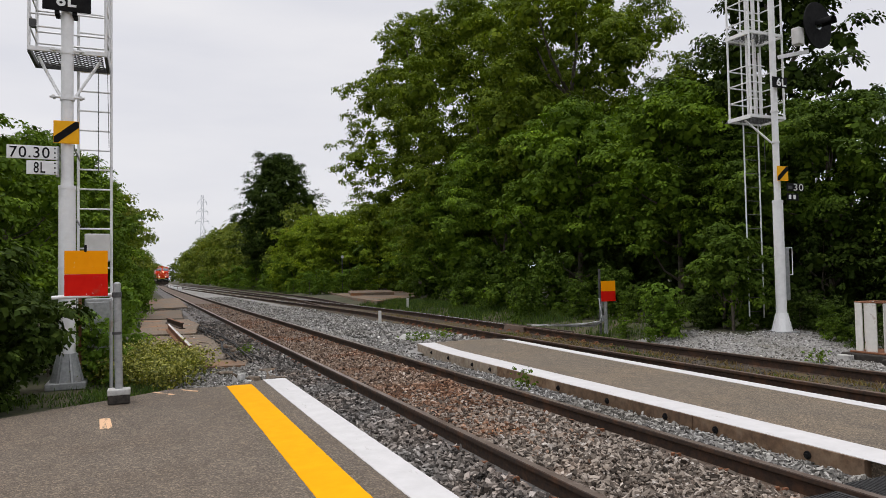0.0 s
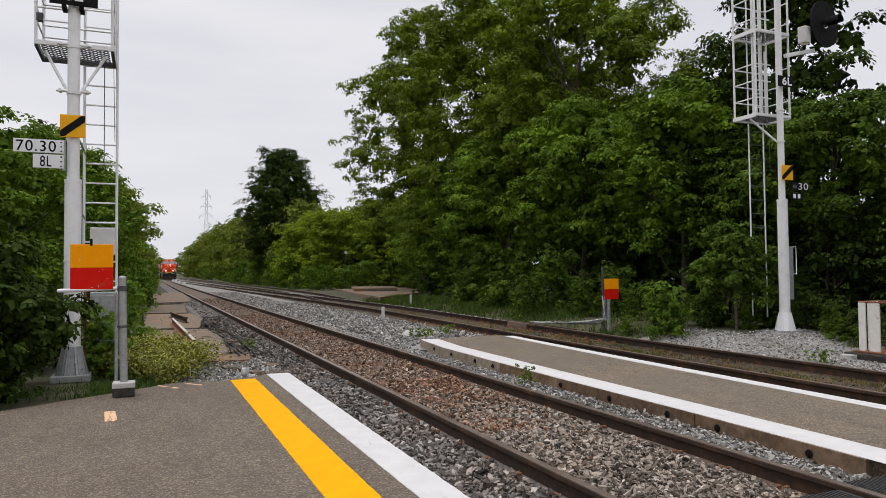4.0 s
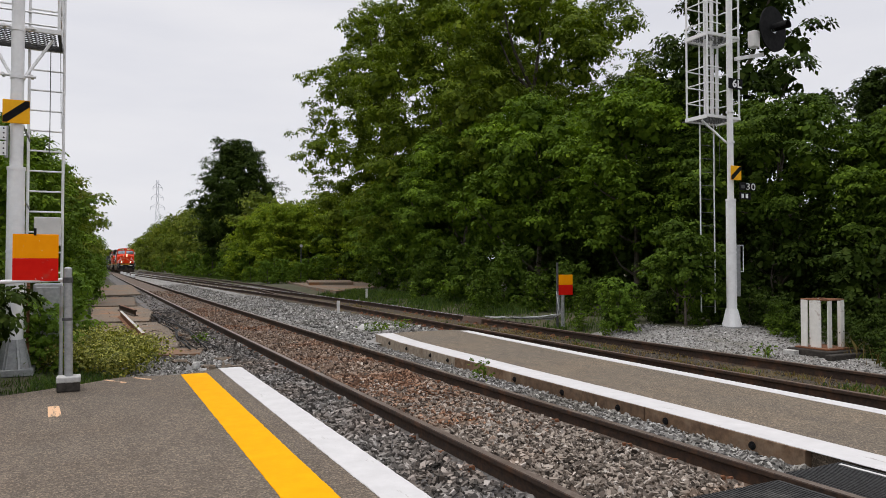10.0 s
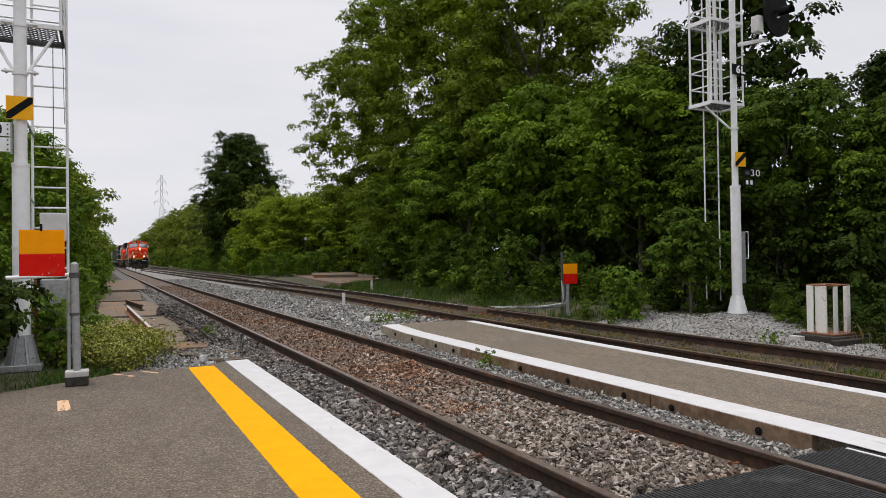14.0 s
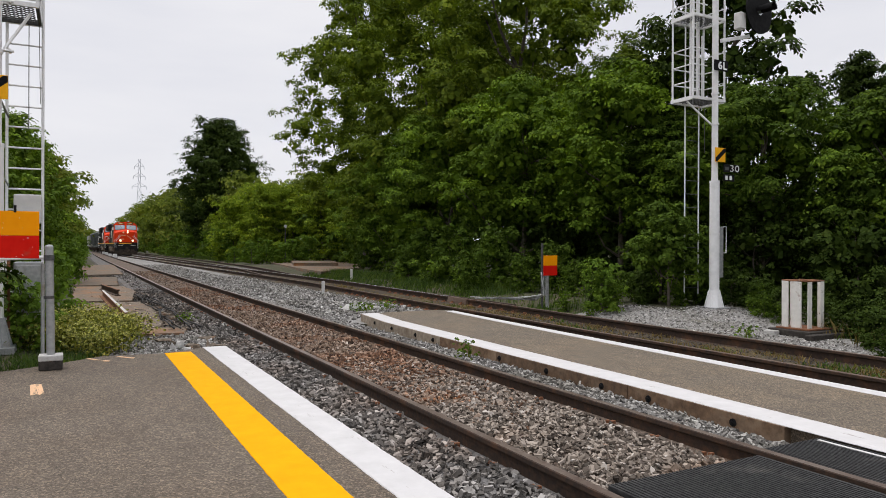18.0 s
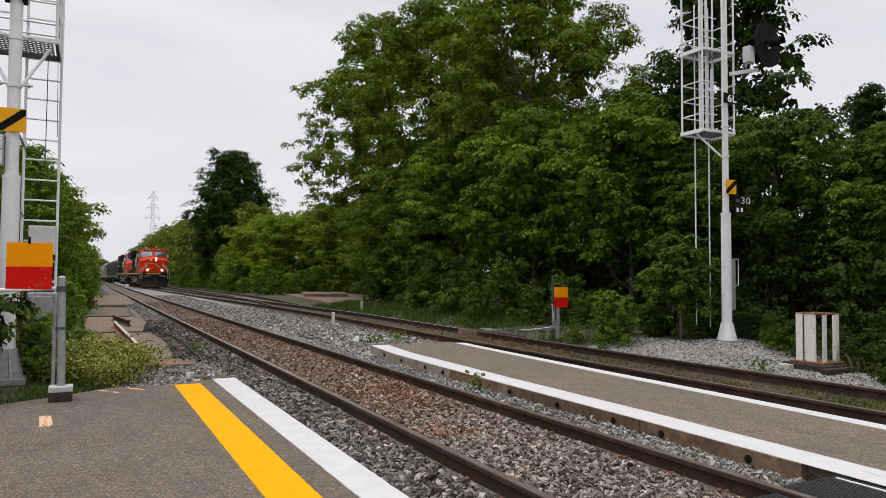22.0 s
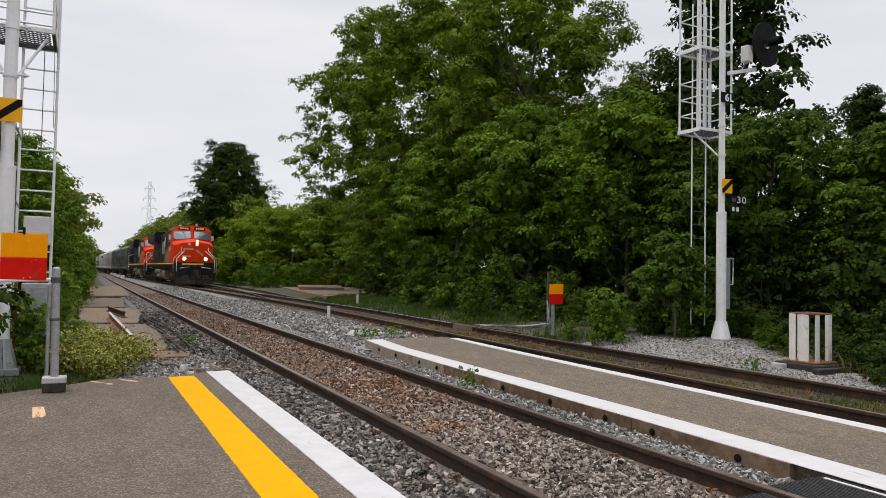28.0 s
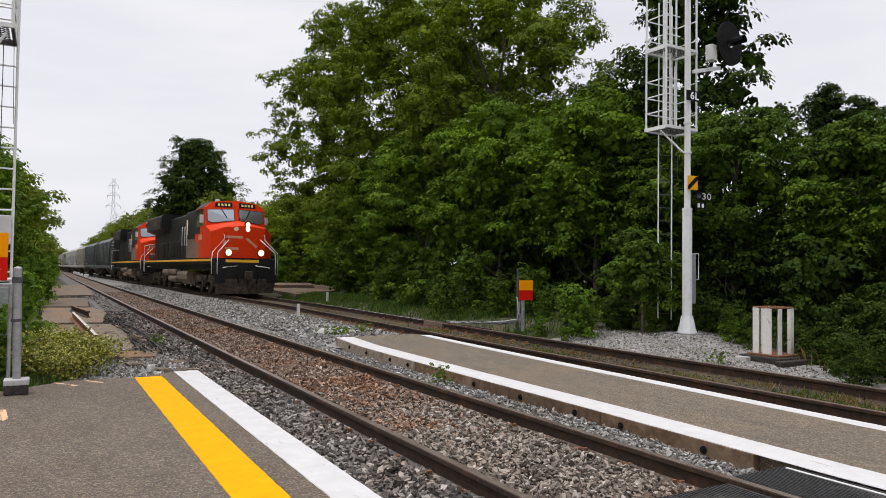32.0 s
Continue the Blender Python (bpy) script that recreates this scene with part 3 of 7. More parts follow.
def track(label, line, y0, y1, head, tie_range, clip_range, tie_z=-0.175):
    tr = thing("railway_track", label, "railway track", "railway tracks", "structure")
    for off in (-0.7525, 0.7525):
        part("rail", rail_mesh(line, off, steps_along(y0, y1), head), [M_RAIL, head], tr)
    tie = clip = None
    for k, y in enumerate(np.arange(*tie_range, 0.52)):
        c, r = curve_through(line, y), random.Random(k)
        if tie is None:
            tie = part("tie", box(bmesh.new(), (-1.3, -0.115, -0.17), (1.3, 0.115, 0.0), 0.008), M_TIE, tr)
            tie.matrix_basis = pose(c, y, tie_z)
        else:
            twin(tie, c + r.uniform(-0.04, 0.04), y + r.uniform(-0.03, 0.03), tie_z + r.uniform(-0.012, 0.004), r.uniform(-0.8, 0.8))
    for k, y in enumerate(np.arange(*clip_range, 0.52)):
        c, r = curve_through(line, y), random.Random(k + 900)
        for off in (-0.7525, 0.7525):
            for s in (-1, 1):
                if clip is None:
                    bm = box(bmesh.new(), (-0.05, -0.085, 0.0), (0.05, 0.085, 0.018), 0.004)
                    box(bm, (-0.018, -0.03, 0.018), (0.026, -0.004, 0.06), 0.005)
                    box(bm, (-0.014, 0.035, 0.018), (0.022, 0.06, 0.05), 0.005)
                    clip = part("rail_clip", bm, M_RUST, tr)
                    clip.matrix_basis = pose(c + off + s * 0.1, y, -0.165, 0, 0, 0 if s < 0 else 180)
                else:
                    twin(clip, c + off + s * 0.1, y, -0.165 + r.uniform(0, 0.01), (0 if s < 0 else 180) + r.uniform(-4, 4))
    return tr


track("near railway track with worn brown rails on stone ballast", NEAR_LINE, -12, 262, M_RAIL_TOP, (1.0, 60.0), (3.6, 24.0), -0.17)
train_track = track("overgrown railway track with rusty rails beside the island platform", TRAIN_LINE, -12, 258, M_RAIL_DULL, (12.0, 70.0), (12.2, 22.0), -0.165)
track("siding track with dark rails at the edge of the woods", SIDE_LINE, 31, 240, M_RAIL_DULL, (38, 70.0), (40.0, 40.6))


def overlay(line, off, y0, y1, name, label):
    """The polished running band on a rail's head."""
    bm = bmesh.new()
    rows = []
    for y in steps_along(y0, y1):
        c = curve_through(line, y) + off
        rows.append((bm.verts.new((c - 0.027, y, 0.0035)), bm.verts.new((c + 0.027, y, 0.0035)), bm.verts.new((c - 0.03, y, 0.0)), bm.verts.new((c + 0.03, y, 0.0))))
    for a, b in zip(rows, rows[1:]):
        bm.faces.new((a[0], a[1], b[1], b[0]))
        bm.faces.new((a[2], a[0], b[0], b[2]))
        bm.faces.new((a[1], a[3], b[3], b[1]))
    return part(name, bm, M_RAIL_SHINY, train_track, label)


overlay(TRAIN_LINE, 0.7525, 17.2, 256, "rail_head", "polished running surface of the rail")
overlay(TRAIN_LINE, -0.7525, 36, 256, "rail_head", "polished running surface of the rail")

# frog casting and guard rail where the polished rail ends
bm = hull(bmesh.new(), [(9.12, 16.1, -0.16), (9.34, 16.1, -0.16), (9.12, 17.2, -0.16), (9.34, 17.3, -0.16), (9.15, 16.15, -0.01), (9.30, 16.2, -0.01), (9.17, 17.2, 0.004), (9.29, 17.2, 0.004)])
part("frog_casting", bm, M_RAIL_DULL, train_track, "dark cast rail joint")
bm = bmesh.new()
for y in np.arange(14.5, 24, 1.1):
    box(bm, (9.55, y, -0.17), (9.62, y + 1.08, -0.03), 0.01)
part("guard_rail", bm, M_RAIL, train_track, "dark check rail beside the running rail")

# ---- platforms ----
M_PLATFORM_OUTLINE = [(1.84, -14), (1.84, 9.75), (1.62, 9.98), (1.05, 9.60), (0.3, 9.66), (-0.15, 9.3), (-0.85, 8.85), (-1.33, 8.5), (-3.2, 7.6), (-7, 7.2), (-7, -14)]
platform = thing("platform", "worn grey asphalt station platform with painted edge lines", "platform", kind="structure")
part("paving", prism(bmesh.new(), M_PLATFORM_OUTLINE, -0.35, 0.0), M_ASPHALT, platform)


def painted(name, x0, x1, y0, y1, material, label, parent, seed, far=None, jitter=0.0025):
    """A painted line with slightly uneven edges."""
    r = random.Random(seed)
    ys = list(np.arange(y0, y1, 0.07)) + [y1]
    bm = bmesh.new()
    rows = []
    for y in ys:
        u = (y - y0) / (y1 - y0)
        a, b = (x0, x1) if far is None else (x0 + (far[0] - x0) * u, x1 + (far[1] - x1) * u)
        a, b = a + r.uniform(-jitter, jitter), b + r.uniform(-jitter, jitter)
        rows.append([bm.verts.new(p) for p in ((a, y, 0.0005), (a + 0.003, y, 0.005), (b - 0.003, y, 0.005), (b, y, 0.0005))])
    for p, q in zip(rows, rows[1:]):
        for i in range(3):
            bm.faces.new((p[i], p[i + 1], q[i + 1], q[i]))
    return part(name, bm, material, parent, label)


painted("yellow_line", 1.045, 1.375, -8, 9.57, M_YELLOW, "bright yellow safety line", platform, 1, (1.02, 1.34))
painted("white_line", 1.615, 1.838, -8, 9.92, M_WHITE, "white painted platform edge", platform, 2, (1.535, 1.838))
for ax, ay, bx, by, w in ((-0.38, 7.97, -0.35, 7.40, 0.10), (0.13, 9.52, 0.32, 9.18, 0.055), (0.46, 9.55, 0.6, 9.3, 0.055)):
    bm = prism(bmesh.new(), [(ax, ay), (ax + w * 0.6, ay + 0.02), (ax + w, ay - 0.02), (bx + w * 1.1, by + 0.05), (bx + w * 0.8, by), (bx, by + 0.03)], 0.0005, 0.004)
    part("faded_mark", bm, M_CHALK, platform, "faded orange survey mark")

island = thing("island_platform", "narrow asphalt platform between the tracks with white edges and timber sides", "platform", kind="structure")
ISLAND_NEAR = [(-14, 4.80), (3, 4.80), (4, 4.83), (5.5, 4.87), (8, 4.895), (9.5, 4.93), (11.8, 4.985), (13.5, 5.17)]
ISLAND_FAR = [(-14, 6.76), (3.7, 6.82), (6.3, 6.91), (8.7, 6.99), (11.4, 7.11), (13.3, 7.22)]
outline = [(curve_through(ISLAND_NEAR, y) + 0.07, y) for y in (-14, 3, 4, 5.5, 8, 9.5, 11.8, 13.48)][::-1] + [(curve_through(ISLAND_FAR, y), y) for y in (-14, 3.7, 6.3, 8.7, 11.4, 13.3)] + [(7.0, 13.6), (6.2, 13.62)]
part("paving", prism(bmesh.new(), outline, -0.32, 0.0), M_ASPHALT_ISLAND, island)
for y0, y1, sd in ((-8, 3, 3), (3, 4, 4), (4, 5.5, 11), (5.5, 8, 12), (8, 9.5, 5), (9.5, 11.8, 6), (11.8, 13.48, 7)):
    n0, n1 = (curve_through(ISLAND_NEAR, y) + 0.015 for y in (y0, y1))
    painted("white_line", n0, n0 + 0.36, y0, y1, M_WHITE, "white painted platform edge", island, sd, (n1, n1 + 0.36))
for y0, y1, sd in ((-8, 3.7, 8), (3.7, 6.3, 9), (6.3, 8.7, 13), (8.7, 11.4, 14), (11.4, 13.3, 10)):
    n0, n1 = (curve_through(ISLAND_FAR, y) - 0.005 for y in (y0, y1))
    painted("white_line", n0 - 0.2, n0, y0, y1, M_WHITE, "white painted platform edge", island, sd, (n1 - 0.2, n1))
ends = [3.56, 5.35, 7.84, 9.52, 11.9, 13.48]
bolts = (4.05, 5.05, 5.74, 6.72, 7.76, 9.76, 10.43, 11.46, 12.42)
for k, (a, b) in enumerate(zip(ends, ends[1:])):
    xa, xb = (curve_through(ISLAND_NEAR, v) for v in (a, b))
    beam = part("edge_beam", hull(bmesh.new(), [(xa + d, a + 0.006, z) for d in (0.0, 0.075) for z in (-0.30, -0.001)] + [(xb + d, b - 0.006, z) for d in (0.0, 0.075) for z in (-0.30, -0.001)]), M_TIMBER_PALE if k > 2 else M_TIMBER, island, "bleached edge timber" if k > 2 else "weathered brown edge timber")
    for y in bolts:
        if a < y < b:
            bm = rod(bmesh.new(), (0.004, 0, 0), (-0.010, 0, 0), 0.036, 0.032, 12)
            rod(bm, (-0.010, 0, 0), (-0.026, 0, 0), 0.018, seg=6)
            bolt = part("bolt", bm, M_BLACK, beam)
            bolt.matrix_basis = pose(xa + (xb - xa) * (y - a) / (b - a), y, -0.075)

# ribbed rubber crossing panels
crossing = thing("level_crossing", "black ribbed rubber pedestrian crossing panels set between the rails", "crossing", kind="structure")


def rubber(x0, x1, y0, y1, z):
    bm = box(bmesh.new(), (x0, y0, -0.13), (x1, y1, z - 0.006), 0.004)
    for x in np.arange(x0 + 0.012, x1 - 0.02, 0.03):
        box(bm, (x, y0 + 0.01, z - 0.006), (x + 0.015, y1 - 0.01, z))
    return bm


for y0, y1 in ((1.42, 3.22), (-0.4, 1.41), (-2.2, -0.41)):
    part("rubber_panel", rubber(2.74, 4.03, y0, y1 - 0.05, 0.0), M_RUBBER, crossing, "black ribbed rubber panel")
    part("rubber_panel", rubber(4.2, 4.79, y0, y1 + 0.04, 0.0), M_RUBBER, crossing, "black ribbed rubber panel")
    part("rubber_panel", rubber(1.86, 2.58, y0 - 0.3, y1 - 0.4, 0.0), M_RUBBER, crossing, "black ribbed rubber panel")
    part("white_strip", box(bmesh.new(), (4.685, y0 + 0.01, 0.0005), (4.715, y1 - 0.01, 0.005)), M_WHITE, crossing, "thin white painted strip")


# ---- loose stone ----
def chunk():
    bm = bmesh.new()
    bmesh.ops.create_cube(bm, size=1.5)
    bmesh.ops.triangulate(bm, faces=bm.faces)
    v = np.array([tuple(p.co) for p in bm.verts])
    f = np.array([[q.index for q in p.verts] for p in bm.faces])
    bm.free()
    return v, f


CHUNK_V, CHUNK_F = chunk()


def stones(name, label, xy, size, z, material, seed, parent=None):
    """Angular stones of their own shapes, strewn at the given places."""
    g = np.random.default_rng(seed)
    n = len(xy)
    s = size[0] + (size[1] - size[0]) * g.random(n) ** 1.5
    v = CHUNK_V[None] * (1 + g.uniform(-0.48, 0.25, (n, 8, 3)))
    v = v * g.uniform((0.85, 0.5, 0.24), (1.6, 1.0, 0.5), (n, 3))[:, None]
    q = g.normal(size=(n, 4)) * np.array((1.2, 0.45, 0.45, 1.2))
    q /= np.linalg.norm(q, axis=1)[:, None]
    w, x, y, zz = q.T
    rot = np.stack([1 - 2 * (y * y + zz * zz), 2 * (x * y - w * zz), 2 * (x * zz + w * y), 2 * (x * y + w * zz), 1 - 2 * (x * x + zz * zz), 2 * (y * zz - w * x), 2 * (x * zz - w * y), 2 * (y * zz + w * x), 1 - 2 * (x * x + y * y)], 1).reshape(n, 3, 3)
    v = np.einsum("nij,nkj->nki", rot, v) * (s / 2)[:, None, None]
    zs = z(xy) if callable(z) else np.full(n, z)
    v += np.concatenate([xy, (zs + s * g.uniform(0.0, 0.3, n))[:, None]], 1)[:, None]
    f = (CHUNK_F[None] + 8 * np.arange(n)[:, None, None]).reshape(-1, 3)
    ob = new(name, mesh_from(name, v.reshape(-1, 3), f, material))
    return tagged(ob, label, "stones", kind="stuff")


def spread(g, n, x0, x1, y0, y1):
    return np.stack([g.uniform(x0, x1, n), g.uniform(y0, y1, n)], 1)


def clumped(g, n, k, x0, x1, y0, y1, r):
    c = spread(g, k, x0, x1, y0, y1)
    return c[g.integers(0, k, n)] + g.normal(size=(n, 2)) * r


def bank(g, dens, x0, x1):
    """Dense near the platform's end, thinner far along."""
    out = [spread(g, int(dens * k * (x1 - x0) * (b - a)), x0, x1, a, b) for a, b, k in ((3.0, 6.5, 1.0), (6.5, 10, 0.9), (10, 16, 0.45), (16, 26, 0.2), (26, 45, 0.07))]
    return np.concatenate(out)


G = np.random.default_rng(7)
inner = bank(G, 1350, 2.72, 4.05)
inner = inner[(inner[:, 1] > 3.24)]
rusty = inner[:, 1] + G.normal(size=len(inner)) * 1.1 > 7.2
stones("worn_ballast_stones", "grey-brown crushed ballast stones between the rails", inner[~rusty], (0.022, 0.064), -0.13, M_STONE_WORN, 9)
stones("rusty_ballast_stones", "rust-stained crushed ballast stones between the rails", inner[rusty], (0.022, 0.064), -0.13, M_STONE_BROWN, 1)
stones("grey_ballast_stones", "grey crushed ballast stones beside the platform", bank(G, 900, 1.86, 2.56), (0.028, 0.076), -0.13, M_STONE, 2)
outer = bank(G, 850, 4.24, 4.86)
stones("pale_ballast_stones", "pale grey ballast stones along the timber edge", outer[outer[:, 1] > 3.3], (0.025, 0.062), -0.13, M_GRAVEL, 3)
stones("middle_ballast_stones", "grey ballast stones between the two tracks", np.concatenate([spread(G, 3800, 4.9, 7.3, 13.8, 22), spread(G, 3800, 4.5, 7.3, 22, 36), spread(G, 2500, 4.4, 6.6, 36, 60)]), (0.045, 0.11), -0.14, M_GRAVEL, 4)


def surf(xy):
    return np.array([ground_z(x, y) for x, y in xy])


stones("soiled_stones", "dark soiled stones in the overgrown track bed", np.concatenate([spread(G, 2600, 7.62, 9.0, 3.0, 15), spread(G, 1100, 9.1, 9.7, 3.0, 16)]), (0.02, 0.06), -0.165, M_STONE_DARK, 10)
far_bank = spread(G, 14000, 9.55, 13.2, 4.0, 12.8)
lim = 9.6 + np.minimum(3.4, np.maximum(0, 0.55 + 0.62 * (far_bank[:, 1] - 5.2))) * np.where(far_bank[:, 1] > 11.2, 0.6, 1)
stones("light_gravel", "light grey gravel spread round the signal mast", far_bank[far_bank[:, 0] < lim], (0.024, 0.058), lambda p: surf(p) + 0.01, M_GRAVEL, 5)
stones("gravel_by_old_platform", "grey gravel between broken slabs", np.concatenate([spread(G, 2600, 1.45, 2.55, 12.0, 26.0), spread(G, 500, 0.0, 1.8, 36, 38.5)]), (0.03, 0.09), -0.135, M_STONE_DARK, 6)
slab_dirt = np.concatenate([clumped(G, 500, 45, 0.2, 1.75, 13.2, 28, (0.12, 0.3)), spread(G, 400, 0.9, 1.9, 12.2, 24)])
stones("slab_debris", "brown crumbled debris strewn over old slabs", slab_dirt, (0.012, 0.045), -0.085, M_STONE_WORN, 13)
stones("gravel_at_platform_end", "light grey gravel at the end of the platform", spread(G, 3600, 0.4, 1.95, 9.7, 12.9), (0.025, 0.065), -0.12, M_GRAVEL, 8)
gvx, gvy = np.arange(9.5, 13.6, 0.25), np.arange(3.0, 13.3, 0.25)
inside = [[x < 9.7 + min(3.4, max(0, 0.9 + 0.62 * (y - 5.0))) * (0.6 if y > 11.2 else 1) for x in gvx] for y in gvy]
gvv = [(x, y, ground_z(x, y) + (0.015 if inside[j][i] and x > 9.5 else -0.06)) for j, y in enumerate(gvy) for i, x in enumerate(gvx)]
gvf = [(j * len(gvx) + i, j * len(gvx) + i + 1, (j + 1) * len(gvx) + i + 1, (j + 1) * len(gvx) + i) for j in range(len(gvy) - 1) for i in range(len(gvx) - 1) if inside[j][i + 1] and inside[j + 1][i + 1]]
tagged(new("gravel_bed", mesh_from("gravel_bed", gvv, gvf, M_GRAVEL_BED)), "light gravel bed round the signal mast", "gravel", kind="structure")

# ---- remains of the old platform ----
def broken(poly, seed):
    """The outline with its edges broken away unevenly."""
    r, out = random.Random(seed), []
    for (ax, ay), (bx, by) in zip(poly, poly[1:] + poly[:1]):
        k = max(1, int(math.hypot(bx - ax, by - ay) / 0.28))
        out += [(ax + (bx - ax) * i / k + r.uniform(-0.05, 0.03), ay + (by - ay) * i / k + r.uniform(-0.035, 0.035)) for i in range(k)]
    return out


old = thing("old_platform", "broken brown slabs of an abandoned platform edge", "slabs", kind="structure")
for k, poly in enumerate((
    [(0.0, 38.6), (2.2, 39.6), (2.65, 59), (0.0, 59)],
    [(0.0, 28.9), (1.45, 28.5), (1.75, 36.2), (0.0, 36.6)],
    [(0.0, 20.6), (1.35, 20.3), (1.72, 24.4), (1.55, 27.6), (0.0, 28.0)],
    [(0.25, 14.2), (0.9, 13.7), (1.45, 13.75), (1.62, 17.4), (1.52, 19.8), (0.25, 20.0)],
    [(1.0, 12.5), (1.66, 12.4), (1.72, 13.2), (1.05, 13.5)],
)):
    part("slab", prism(bmesh.new(), broken(poly, k), -0.25, -0.075 - 0.008 * (k % 2)), M_OLD_SLAB, old)
lump = None
for k in range(30):
    r = random.Random(k + 40)
    bm = hull(bmesh.new(), [(r.uniform(-0.1, 0.1), r.uniform(-0.13, 0.13), r.uniform(0, 0.09)) for _ in range(18)])
    q = part("rubble", bm, M_OLD_SLAB, old)
    q.matrix_basis = pose(r.uniform(1.1, 1.9), r.uniform(10.2, 20), -0.15, 0, 0, r.uniform(0, 180))

for (ax, ay), (bx, by), m in (((0.80, 25.6), (1.12, 22.3), M_RUST), ((0.72, 22.1), (0.88, 14.6), M_RAIL_DULL)):
    ln = math.hypot(bx - ax, by - ay)
    off_rail = thing("scrap_rail", "discarded length of rusty rail lying on broken slabs", "rail", "scrap rails", m=pose(ax, ay, 0.105, 0, 0, -math.degrees(math.atan2(bx - ax, by - ay))))
    part("rail_length", rail_mesh([(0, 0.0), (100, 0.0)], 0.0, [0, ln], m), [M_RAIL if m is M_RUST else M_RUST, M_CONCRETE if m is M_RAIL_DULL else M_RUST], off_rail)

for k in range(7):
    r = random.Random(k + 70)
    bm = hull(bmesh.new(), [(r.uniform(-0.09, 0.09), r.uniform(-0.06, 0.06), r.uniform(-0.02, 0.11)) for _ in range(10)])
    q = tagged(part("rubble", bm, M_OLD_SLAB if k % 3 else M_CONCRETE), "broken lump of paving at the platform's end", "rubble", "broken lumps")
    q.matrix_basis = pose(r.uniform(1.15, 1.95), r.uniform(10.05, 11.0), -0.11, r.uniform(-20, 20), r.uniform(-30, 30), r.uniform(0, 180))
for k in range(4):
    r = random.Random(k + 90)
    x, pts = 1.55 + 0.12 * k, []
    for i in range(16):
        x += r.uniform(-0.07, 0.075)
        pts.append((x, 12.8 + 0.62 * i + r.uniform(-0.12, 0.12), -0.055 + r.uniform(0.0, 0.03)))
    q = thing("old_cable", "black cable lying loose along broken slabs", "cable", "old cables")
    part("cable", pipe(bmesh.new(), pts, 0.014, 6), M_RUBBER, q)

# brown hardstanding and its kerb across the tracks
yard = thing("hardstanding", "brown gravel hardstanding with a pale kerb at the edge of the woods", "pavement", kind="structure")
part("surface", prism(bmesh.new(), [(10.9, 34.0), (11.6, 41), (13.6, 55), (14.6, 60), (21.5, 60), (20.2, 52), (15.5, 40)], -0.2, 0.12), M_OLD_SLAB, yard)
part("raised_slab", prism(bmesh.new(), [(12.6, 45.0), (15.2, 43.8), (17.4, 51.0), (14.4, 52.2)], 0.1, 0.30), M_OLD_SLAB, yard, "raised brown concrete slab")
bm = bmesh.new()
rod(bm, (15.6, 59.6, 0.16), (21.4, 59.0, 0.16), 0.12, seg=6)
part("kerb", bm, M_CONCRETE, yard, "pale concrete kerb")


